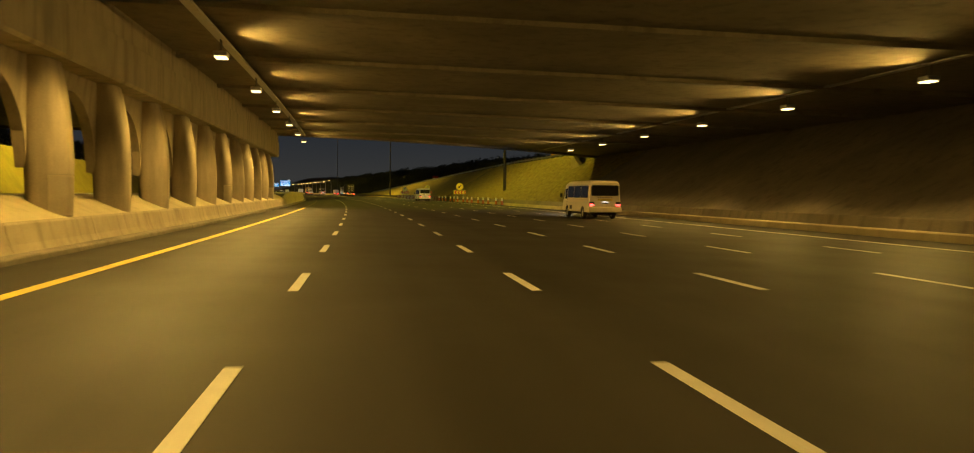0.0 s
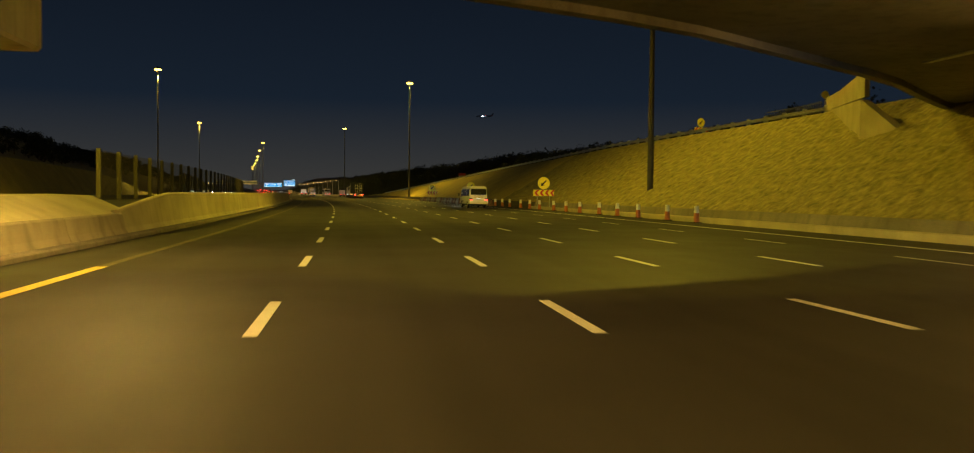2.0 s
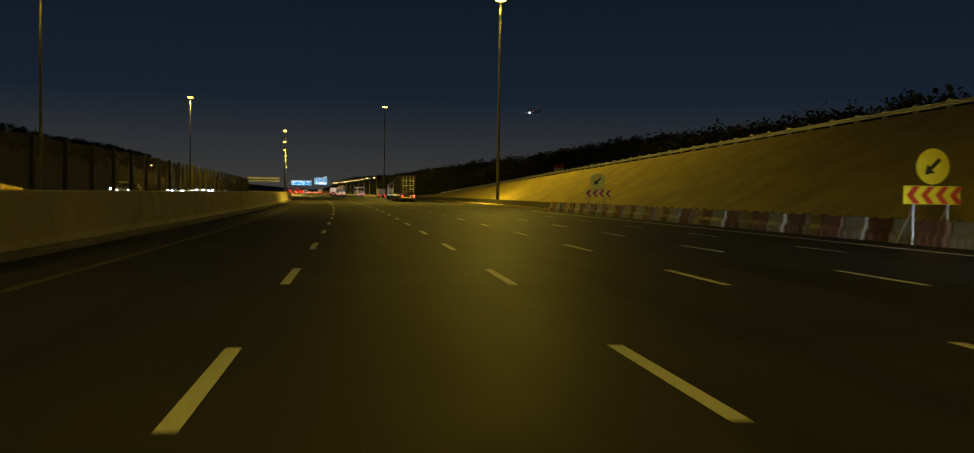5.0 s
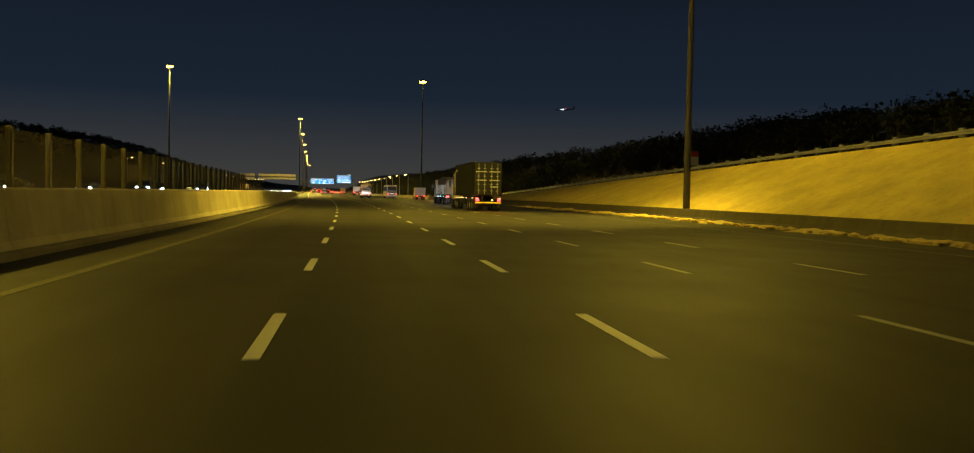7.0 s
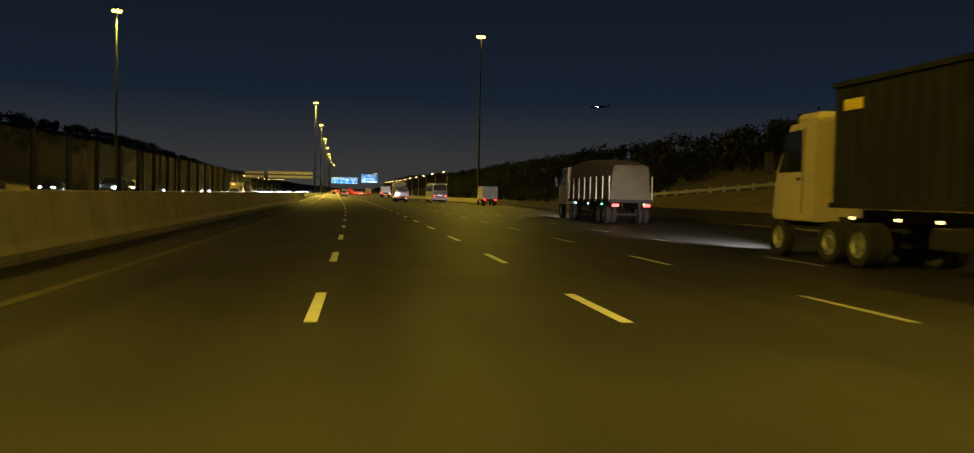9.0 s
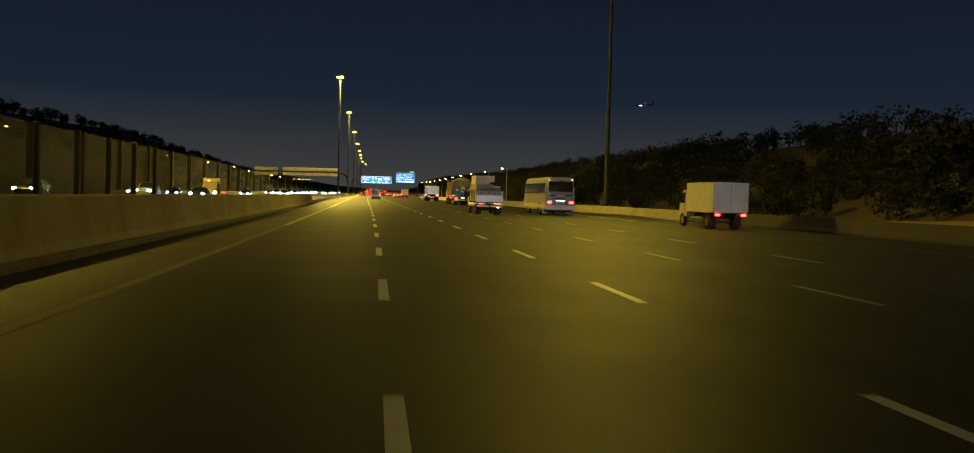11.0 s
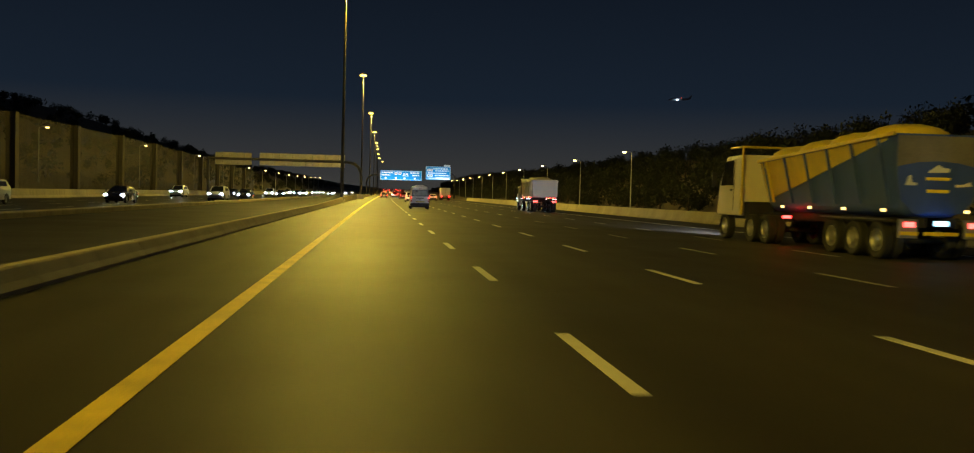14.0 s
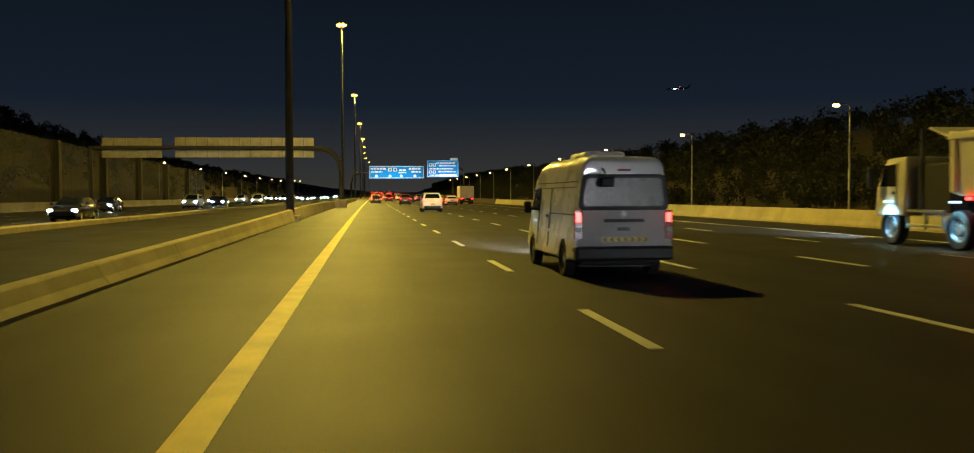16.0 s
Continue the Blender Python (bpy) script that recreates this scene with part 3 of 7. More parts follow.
tagged(part("slope_rough", sweep(slope_points, 78, 172, 0.45, uv=True), SLOPE_ROUGH), "rough rubble-faced embankment lit yellow beside the motorway", "embankment", kind="structure")
tagged(part("slope_smooth", sweep(slope_points, 172, 425, 2.0, uv=True), SLOPE_SMOOTH), "smooth sprayed-concrete embankment falling along the motorway", "embankment", kind="structure")
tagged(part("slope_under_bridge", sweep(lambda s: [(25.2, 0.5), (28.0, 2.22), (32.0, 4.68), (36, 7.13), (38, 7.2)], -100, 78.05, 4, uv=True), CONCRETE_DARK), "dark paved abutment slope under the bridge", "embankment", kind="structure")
tagged(part("slope_left", sweep(lambda s: [(-33.0, opposite_z(s) - 0.1), (-36.5, max(0.3, ramp(s, (80, 7.0), (228, 4.8), (255, 3.5), (300, 0.4)))), (-39.5, max(0.3, ramp(s, (80, 7.4), (228, 5.0), (255, 3.6), (300, 0.4))))], 80, 300, 4, uv=True), SLOPE_FAR), "smooth sand-coloured embankment beyond the oncoming lanes", "embankment", kind="structure")

# sand blown against the foot of that barrier
def drift(s):
    e = right_edge(s)
    w = max(0.03, 0.45 + 0.9 * noise.noise(Vector((s / 3.1, 2.0, 0.0))) + 0.5 * noise.noise(Vector((s / 0.9, 5.0, 0.0)))) * ramp(s, (236, 0.0), (244, 1.0), (330, 1.0), (352, 0.0))
    return [(e - 1.5 * w, 0.003), (e - 1.0 * w, 0.07 * w), (e - 0.45 * w, 0.16 * w), (e + 0.28, 0.22 * w)]


tagged(part("sand_drift", sweep(drift, 236, 352, 0.4), DRIFT, smooth=True), "pale sand drifted against the darkened barrier", "sand", kind="structure")

# loose rubble along the foot of the right barrier
random.seed(5)
bm = bmesh.new()
for i in range(520):
    s = random.uniform(238, 330)
    r = random.uniform(0.05, 0.24)
    c = P(s, right_edge(s) - random.uniform(0.0, 0.9), r * 0.3)
    vs = bmesh.ops.create_icosphere(bm, subdivisions=1, radius=r)["verts"]
    for v in vs:
        v.co = c + Vector((v.co.x * random.uniform(0.8, 1.3), v.co.y * random.uniform(0.8, 1.3), v.co.z * 0.6))
tagged(part("rubble", bm, DRIFT), "pale rubble and sand heaped along the barrier", "rubble", kind="stuff")


# guard rail on the crest
def guard_rail():
    rail = new("guard_rail")
    tagged(rail, "steel guard rail on posts along the crest of the embankment", "guard rail", kind="structure")
    for a in range(112, 400, 48):
        b = min(a + 48, 400)
        part("rail", sweep(lambda s: [(36.6, crest(s) + 0.26), (36.6, crest(s) + 0.34), (36.66, crest(s) + 0.38), (36.6, crest(s) + 0.42), (36.6, crest(s) + 0.50), (36.75, crest(s) + 0.50), (36.75, crest(s) + 0.26)], a, b, 4, closed=True), STEEL, rail)
    bm = bmesh.new()
    box(bm, -0.09, 0.09, -0.22, 0.22, -0.4, 0.66, 0.03)
    post = finish("post", bm, STEEL)
    for i in range(112, 400, 3):
        piece("post", post, at(i, 36.85, crest(i)), rail)


guard_rail()


# ---------------------------------------------------------------- the bridge
def deck_end(d):
    """Where the deck ends along the road: its edge is skewed."""
    return ramp(d, (-40, 72.5), (5, 76.0), (14, 79.5), (26, 87.5), (32, 93.5), (40, 100.0))


def under(d):
    return 6.95 - 0.022 * max(d, -5)


bm = bmesh.new()
grid = []
DS = [-36, -20, -8, -3, 0, 3, 6, 9, 12, 15, 18, 21, 24, 27, 30, 33, 36, 40]
for i in range(25):
    u = i / 24
    grid.append([bm.verts.new(P(-110 + (deck_end(d) + 110) * u, d, under(d))) for d in DS])
for a, b in zip(grid, grid[1:]):
    for j in range(len(DS) - 1):
        bm.faces.new((a[j], b[j], b[j + 1], a[j + 1]))
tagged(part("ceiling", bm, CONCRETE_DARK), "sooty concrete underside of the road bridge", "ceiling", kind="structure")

bridge = new("bridge_deck")
tagged(bridge, "broad concrete road bridge over the motorway", "bridge", kind="structure")
# edge beam along the skewed end, and shallow cross joints under the deck
bm = bmesh.new()
low, high = [], []
for d in DS:
    e = deck_end(d)
    low.append((P(e - 0.02, d, under(d) - 0.25), P(e + 0.55, d, under(d) - 0.25)))
    high.append((P(e - 0.02, d, under(d) + 2.3), P(e + 0.55, d, under(d) + 2.3)))
for i in range(len(DS) - 1):
    q = [bm.verts.new(v) for v in (*low[i], *low[i + 1], *high[i], *high[i + 1])]
    for f in ((0, 2, 3, 1), (4, 5, 7, 6), (1, 3, 7, 5), (0, 4, 6, 2)):
        bm.faces.new([q[k] for k in f])
# dark concrete here paints the beam as unlit
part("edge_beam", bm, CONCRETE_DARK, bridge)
for k in range(-9, 7):
    s = 8.47 + 10.85 * k + 5.4
    if s < 72:
        part("cross_joint", sweep(lambda x: [(d, under(d) - 0.16) for d in (-3.4, 3, 10, 17, 24, 35)] + [(d, under(d) + 0.05) for d in (35, 24, 17, 10, 3, -3.4)], s, s + 0.5, 1, closed=True), CONCRETE_DARK, bridge)
part("deck_top", sweep(lambda s: [(-40, 9.4), (42, 9.4)], -110, 72, 20), CONCRETE_DARK, bridge)

# beam on the colonnade
beam = part("colonnade_beam", sweep(lambda s: [(-5.4, 4.78), (-2.86, 4.78), (-2.78, 4.87), (-2.78, 6.14), (-2.86, 6.20), (-2.86, 7.1), (-5.4, 7.1)], -80, 77.0, 4, closed=True), COLUMN)
tagged(beam, "long stained concrete beam on the row of columns", "beam", kind="structure")
ledge = part("colonnade_plinth", sweep(lambda s: [(-5.4, -0.1), (-2.81, -0.1), (-2.81, 0.72), (-2.86, 0.77), (-4.05, 1.30), (-5.4, 1.34)], -80, 86, 6, closed=True), CONCRETE)
tagged(ledge, "sloping concrete plinth that carries the row of columns", "plinth", kind="structure")

COLUMN_STEP, COLUMN_LAST = 5.99, 71.0
COLUMN_RINGS = ((0.7, 0.60, 0.58, 0.45), (1.4, 0.62, 0.61, 0.47), (2.2, 0.64, 0.62, 0.50), (3.0, 0.66, 0.58, 0.54), (3.6, 0.68, 0.51, 0.60), (4.1, 0.72, 0.42, 0.72), (4.5, 0.78, 0.32, 0.9), (4.82, 0.84, 0.22, 1.1))


def column_ring(z, grow=0.0):
    """Half length, front and back of the column at a height."""
    zs = [r[0] for r in COLUMN_RINGS]
    return [float(np.interp(z, zs, [r[k] for r in COLUMN_RINGS])) + grow for k in (1, 2, 3)]


def column_point(z, t, grow=0.0):
    a, front, back = column_ring(z, grow)
    c, q = math.cos(t), math.sin(t)
    return ((front if c > 0 else back) * math.copysign(abs(c) ** 0.75, c), a * math.copysign(abs(q) ** 0.75, q), z)


def bridge_column():
    """A rounded pier that leans back towards the beam."""
    bm = bmesh.new()
    rings = [[bm.verts.new(column_point(r[0], i * math.tau / 32)) for i in range(32)] for r in COLUMN_RINGS]
    for p, q in zip(rings, rings[1:]):
        for i in range(32):
            bm.faces.new((p[i], p[(i + 1) % 32], q[(i + 1) % 32], q[i]))
    bm.faces.new(rings[0][::-1])
    bm.faces.new(rings[-1])
    ob = part("bridge_column", bm, COLUMN, smooth=True)
    return tagged(ob, "rounded stained concrete bridge column leaning into the beam", "column", "columns of the colonnade", "structure")


def repaint_patch(column):
    """A pale repainted field on the column's face."""
    bm = bmesh.new()
    rows = []
    for z in (0.80, 1.1, 1.45, 1.82):
        rows.append([bm.verts.new(column_point(z, radians(a), 0.008)) for a in range(-75, 76, 15)])
    for p, q in zip(rows, rows[1:]):
        for i in range(len(p) - 1):
            bm.faces.new((p[i], p[i + 1], q[i + 1], q[i]))
    bmesh.ops.solidify(bm, geom=bm.faces[:], thickness=0.006)
    part("repaint_patch", bm, COLUMN_REPAINT, column, "pale repainted field", smooth=True)
    tagged(column, "rounded stained concrete bridge column with a pale repainted patch")


col = bridge_column()
col.matrix_basis = at(COLUMN_LAST, -3.42)
others = [copy_thing(col, at(COLUMN_LAST - COLUMN_STEP * k, -3.42)) for k in range(1, 22)]
for c in (col, others[4], others[9]):
    repaint_patch(c)

# arched wall between the columns, set back from their faces
bm = bmesh.new()
last = None
s_at = COLUMN_LAST - COLUMN_STEP * 20
while s_at < COLUMN_LAST + 0.3:
    off = abs((s_at - COLUMN_LAST + COLUMN_STEP / 2) % COLUMN_STEP - COLUMN_STEP / 2)
    u = min(1.0, max(0.0, (off - 0.55) / (COLUMN_STEP / 2 - 0.55)))
    zb = 2.0 + 2.3 * math.sqrt(max(0.0, 1 - (1 - u) ** 2.0))
    cur = [bm.verts.new(P(s_at, d, z)) for d, z in ((-3.72, zb), (-3.60, 4.80), (-4.02, 4.80), (-4.02, zb))]
    if last:
        for i in range(4):
            bm.faces.new((last[i], last[(i + 1) % 4], cur[(i + 1) % 4], cur[i]))
    last = cur
    s_at += COLUMN_STEP / 24
bmesh.ops.recalc_face_normals(bm, faces=bm.faces[:])
tagged(part("colonnade_arches", bm, COLUMN), "stained concrete arches between the bridge columns", "arches", kind="structure")

# wing wall at the end of the abutment: a tapering wall, its short return and a parapet above
def slab(bm, pts, out):
    sheet(bm, pts, out.length, out)


wing = new("wing_wall")
tagged(wing, "pale concrete wing wall with a parapet at the end of the bridge", "wall", kind="structure")
away = P(106, 40, 0) - P(106, 34, 0)
away = away.normalized() * 0.5
bm = bmesh.new()
slab(bm, [P(100, 32.05, 4.2), P(112.5, 37.1, 6.6), P(112.5, 37.1, 7.45), P(100, 32.05, 6.85)], away)
part("retaining_wall", bm, CONCRETE, wing)
bm = bmesh.new()
slab(bm, [P(97.2, 32.5, 4.2), P(99.98, 32.06, 4.2), P(99.98, 32.06, 6.85), P(97.2, 32.5, 5.0)], away)
part("return_wall", bm, CONCRETE, wing)
bm = bmesh.new()
slab(bm, [P(98.9, 31.6, 6.855), P(112.5, 37.06, 7.455), P(112.5, 37.06, 8.35), P(107, 34.9, 8.2), P(102, 32.9, 8.3), P(98.9, 31.6, 8.55)], away * 0.6)
part("parapet", bm, CONCRETE, wing)
abut = part("abutment", sweep(lambda s: [(36.0, 5.5), (36.0, 9.0), (37.0, 9.0), (37.0, 5.5)], -100, 97, 8, closed=True), CONCRETE_DARK)
tagged(abut, "dark concrete abutment wall behind the paved slope", "wall", kind="structure")


# ---------------------------------------------------------------- lamps of the bridge
def tunnel_lamp(label):
    """A flood lamp that hangs on a bracket; its lens looks down."""
    ob = empty("tunnel_lamp", Matrix(), label, "lamp", "lamps under the bridge")
    bm = bmesh.new()
    box(bm, -0.24, 0.24, -0.34, 0.34, 0.02, 0.20, 0.04)
    part("housing", bm, STEEL, ob)
    bm = bmesh.new()
    box(bm, -0.20, 0.20, -0.30, 0.30, -0.03, 0.016, 0.015)
    part("lens", bm, LENS_TUNNEL, ob, "glowing warm lens")
    for y in (-0.15, 0.15):
        bm = bmesh.new()
        tube(bm, (0, y, 0.2), (0, y, 0.62), 0.025, n=8)
        part("bracket", bm, STEEL_DARK, ob)
    return ob


lamp_a = tunnel_lamp("small lit flood lamp hung under the bridge deck")
first = True
for k in range(-3, 7):
    s = 8.47 + 10.85 * k
    z = 6.10
    if first:
        lamp_a.matrix_basis = at(s, -0.3, z)
        first = False
    else:
        copy_thing(lamp_a, at(s, -0.3, z))
    lamp("tunnel_light", P(s, -0.3, z - 0.12), TUNNEL_WATTS, TUNNEL, 0.15, 158, 0.4, P(s, 1.0, 0))
    lamp("tunnel_spill", P(s, -0.05, z - 0.10), TUNNEL_SPILL, TUNNEL, 0.12, 140, 0.5, P(s, 8.0, z + 0.4))
for k in range(-2, 6):
    s = 17.4 + 11.07 * k
    copy_thing(lamp_a, at(s, 25.0, 5.72))
    lamp("tunnel_light", P(s, 25.0, 5.6), TUNNEL_WATTS * 0.7, TUNNEL, 0.15, 160, 0.9, P(s, 17.5, 0))
    lamp("tunnel_spill", P(s, 24.75, 5.62), TUNNEL_SPILL, TUNNEL, 0.12, 140, 0.5, P(s, 16.0, 6.1))
tray = part("cable_tray", sweep(lambda s: [(-0.45, 6.72), (-0.15, 6.72), (-0.15, 6.80), (-0.45, 6.80)], -80, 75, 6, closed=True), STEEL)
tagged(tray, "long steel cable tray that carries the bridge lamps", "cable tray", kind="structure")
tray = part("cable_tray", sweep(lambda s: [(24.85, 6.34), (25.15, 6.34), (25.15, 6.41), (24.85, 6.41)], -80, 84, 6, closed=True), STEEL)
tagged(tray, "long steel cable tray that carries the bridge lamps", "cable tray", kind="structure")


# ---------------------------------------------------------------- tall masts
def high_mast():
    ob = empty("high_mast_lamp", Matrix(), "thirty metre steel lighting mast with a ring of sodium lamps", "street lamp", "tall masts")
    bm = bmesh.new()
    tube(bm, (0, 0, 0), (0, 0, 30.2), 0.25, 0.11, 16)
    part("pole", bm, POLE, ob, smooth=True)
    bm = bmesh.new()
    box(bm, -0.55, 0.55, -0.55, 0.55, -0.2, 0.35, 0.05)
    part("base", bm, CONCRETE, ob)
    bm = bmesh.new()
    pts = [(0.55 * math.cos(i * math.tau / 24), 0.55 * math.sin(i * math.tau / 24), 29.9) for i in range(25)]
    bent(bm, pts, 0.06)
    for i in range(4):
        t = i * math.tau / 4
        tube(bm, (0.1 * math.cos(t), 0.1 * math.sin(t), 30.0), (0.55 * math.cos(t), 0.55 * math.sin(t), 29.9), 0.04, n=8)
    part("head_ring", bm, STEEL_DARK, ob)
    for i in range(8):
        t = i * math.tau / 8
        m = Matrix.Rotation(t, 4, "Z") @ Matrix.Translation((0.62, 0, 29.7)) @ Matrix.Rotation(radians(38), 4, "Y")
        bm = bmesh.new()
        box(bm, -0.32, 0.34, -0.24, 0.24, 0.0, 0.2, 0.05, m)
        lum = part("luminaire", bm, STEEL_DARK, ob)
        bm = bmesh.new()
        box(bm, -0.29, 0.31, -0.21, 0.21, -0.40, 0.0, 0.10, m)
        part("lens", bm, LENS_MAST, lum, "glowing yellow lens")
    return ob


mast = high_mast()
mast.matrix_basis = at(286.8, 27.6, 0.0)
for s, d, z in ((121.2, 27.6, 0.9), (458.4, 27.9, 0.0)):
    copy_thing(mast, at(s, d, z))
for s, d in ((108.5, -32.4), (280.6, -32.4), (452.4, -32.4)):
    copy_thing(mast, at(s, d, 0.3))
MEDIAN = [594.5, 694.4, 800.5, 903.0, 1006.0, 1109.0, 1215.0, 1330.0, 1450.0]
for s in MEDIAN:
    copy_thing(mast, at(s, -3.55, 0.0))
# the floodlights of the roadside masts are turned towards the lanes
for s, d, share, cone, soft, aim in ((121.2, 27.6, 0.19, 164, 0.2, 12.0), (286.8, 27.6, 0.21, 164, 0.2, 12.0), (458.4, 27.9, 0.09, 112, 0.6, 14.0),
                                     (121.2, 27.2, 0.42, 92, 0.7, -5.0), (286.8, 27.2, 1.05, 78, 0.8, 13.0), (458.4, 27.5, 0.20, 92, 0.8, -5.0),
                                     (108.5, -32.4, 1.3, 146, 0.4, -26.0), (280.6, -32.4, 1.0, 132, 0.4, -18.0), (452.4, -32.4, 1.1, 132, 0.4, -16.0),
                                     *((m, -2.6, 0.80, 170, 0.2, -1.6) for m in MEDIAN[:5])):
    lamp("mast_light", P(s, d, 28.5), MAST_WATTS * share, SODIUM if s < 200 else SODIUM_NEWER if s < 500 else SODIUM_MEDIAN, 0.6, cone, soft, P(s - (34.0 if 458 < s < 459 else -0.1), aim, 0))


# ---------------------------------------------------------------- street lamps of the side roads
def street_lamp():
    ob = empty("street_lamp", Matrix(), "slim steel street lamp with one lit head", "street lamp", "side road lamps")
    bm = bmesh.new()
    tube(bm, (0, 0, 0), (0, 0, 8.8), 0.11, 0.06, 12)
    part("pole", bm, STEEL, ob, smooth=True)
    bm = bmesh.new()
    bent(bm, [(0, 0, 8.75), (-0.15, 0, 8.95), (-0.5, 0, 9.05), (-1.0, 0, 9.08)], 0.04)
    part("arm", bm, STEEL, ob, smooth=True)
    bm = bmesh.new()
    box(bm, -1.55, -0.9, -0.16, 0.16, 9.02, 9.16, 0.04)
    head = part("head", bm, STEEL_DARK, ob)
    bm = bmesh.new()
    box(bm, -1.50, -0.96, -0.15, 0.15, 8.80, 9.02, 0.07)
    part("lens", bm, LENS_SIDE, head, "glowing amber lens")
    return ob


sl = street_lamp()
sl.matrix_basis = at(613.9, 41.2, 0)
RIGHT_LAMPS = [652.4, 690.6, 729, 767, 806, 844, 883, 922, 961, 1000]
for s in RIGHT_LAMPS:
    copy_thing(sl, at(s, 41.2, 0))
LEFT_LAMPS = ((516.0, -53.1, 1.3), (569.3, -52.1, 1.2), (616.0, -49.8, 1.0), (665.5, -47.8, 0.8), (715.0, -46.9, 0.7), (758.0, -46.9, 0.2), (802.0, -46.9, 0.0), (846.0, -46.9, 0.0), (890.0, -46.9, 0.0), (935.0, -46.9, 0.0), (981.0, -46.9, 0.0), (1024.0, -46.9, 0.0), (1071.0, -46.9, 0.0), (1116.0, -46.9, 0.0), (1162.0, -46.9, 0.0))
for s, d, z in LEFT_LAMPS:
    copy_thing(sl, at(s, d, z, 180))
for s in [613.9] + RIGHT_LAMPS[:3]:
    lamp("street_light", P(s, 39.9, 8.85), SIDE_WATTS, (1.0, 0.62, 0.16), 0.15, 130, 0.3, P(s, 33.0, 0))
for s, d, z in LEFT_LAMPS[:3]:
    lamp("street_light", P(s, d + 1.2, z + 8.85), SIDE_WATTS, (1.0, 0.62, 0.16), 0.15, 165, 0.3)


# ---------------------------------------------------------------- clear noise walls beyond the barrier
def clear_wall(label, s0, s1, step, d, top, wide, post_material, panel_material):
    """A see-through noise wall: pale posts, dusty clear panels between two rails."""
    wall = new("noise_wall")
    tagged(wall, label, "wall", kind="structure")
    bm = bmesh.new()
    box(bm, -wide, wide, -wide, wide, -0.5, 12.0, 0.03)
    post = finish("post", bm, post_material)
    s = s0
    while s < s1:
        piece("post", post, at(s, d, top(s) - 12.0), wall)
        a, b = s + wide + 0.01, s + step - wide - 0.01
        bm = bmesh.new()
        lo, hi = [(P(x, d, opposite_z(x) - 0.1), P(x, d, top(x) - 0.12)) for x in (a, b)]
        bm.faces.new([bm.verts.new(v) for v in (lo[0], hi[0], hi[1], lo[1])])
        bmesh.ops.solidify(bm, geom=bm.faces[:], thickness=0.03)
        part("panel", bm, panel_material, wall)
        s += step


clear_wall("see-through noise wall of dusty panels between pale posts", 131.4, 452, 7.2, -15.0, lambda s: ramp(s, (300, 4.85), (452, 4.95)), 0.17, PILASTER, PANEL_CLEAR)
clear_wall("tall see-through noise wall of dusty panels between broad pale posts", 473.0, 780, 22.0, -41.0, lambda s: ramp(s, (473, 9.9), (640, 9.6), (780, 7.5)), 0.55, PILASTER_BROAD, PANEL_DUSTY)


# ---------------------------------------------------------------- signs, cones, gantries
def disc(bm, cx, cz, y0, y1, r, n=28):
    """A round plate facing back along the road."""
    a = [bm.verts.new((cx + r * math.cos(i * math.tau / n), y0, cz + r * math.sin(i * math.tau / n))) for i in range(n)]
    b = [bm.verts.new((v.co.x, y1, v.co.z)) for v in a]
    for i in range(n):
        bm.faces.new((a[i], a[(i + 1) % n], b[(i + 1) % n], b[i]))
    bm.faces.new(a)
    bm.faces.new(b[::-1])
    bmesh.ops.recalc_face_normals(bm, faces=bm.faces[:])


def plate(bm, pts, y, thick=0.004):
    """A flat shape from (x, z) points, facing back along the road."""
    sheet(bm, [(x, y, z) for x, z in pts], thick, (0, -1, 0))


def chevron_sign(label):
    """A keep-left disc over a red and yellow chevron board, on a braced stand."""
    ob = empty("chevron_sign", Matrix(), label, "road sign", "chevron signs")
    bm = bmesh.new()
    disc(bm, 0, 2.62, -0.02, 0.0, 0.60)
    face = part("disc", bm, SIGN_YELLOW, ob, "round yellow plate")
    bm = bmesh.new()
    c, q = Vector((0, 2.62)), math.sqrt(0.5)
    def rot(u, v):
        return (c.x + (-u * q + v * q), c.y + (-u * q - v * q))
    plate(bm, [rot(-0.34, 0.07), rot(0.10, 0.07), rot(0.10, 0.20), rot(0.40, 0.0), rot(0.10, -0.20), rot(0.10, -0.07), rot(-0.34, -0.07)], -0.024)
    part("arrow", bm, SIGN_BLACK, face, "black slanting arrow")
    bm = bmesh.new()
    box(bm, -1.03, 1.03, -0.02, 0.01, 1.36, 1.97, 0.005)
    board = part("board", bm, SIGN_YELLOW, ob, "yellow board")
    for i in range(4):
        x = -0.92 + i * 0.52
        bm = bmesh.new()
        plate(bm, [(x, 1.665), (x + 0.24, 1.95), (x + 0.48, 1.95), (x + 0.24, 1.665), (x + 0.48, 1.38), (x + 0.24, 1.38)], -0.024)
        part("chevron", bm, SIGN_RED, board, "red chevron")
    for x in (-0.62, 0.62):
        bm = bmesh.new()
        tube(bm, (x, 0.05, 0.0), (x, 0.05, 2.0), 0.03, n=8)
        part("post", bm, STEEL, ob)
        bm = bmesh.new()
        tube(bm, (x, 0.05, 1.3), (x, 0.95, 0.0), 0.025, n=8)
        part("brace", bm, BOARDS, ob)
    bm = bmesh.new()
    tube(bm, (0, 0.05, 1.36), (0, 0.05, 2.9), 0.03, n=8)
    part("upright", bm, STEEL, ob)
    return ob


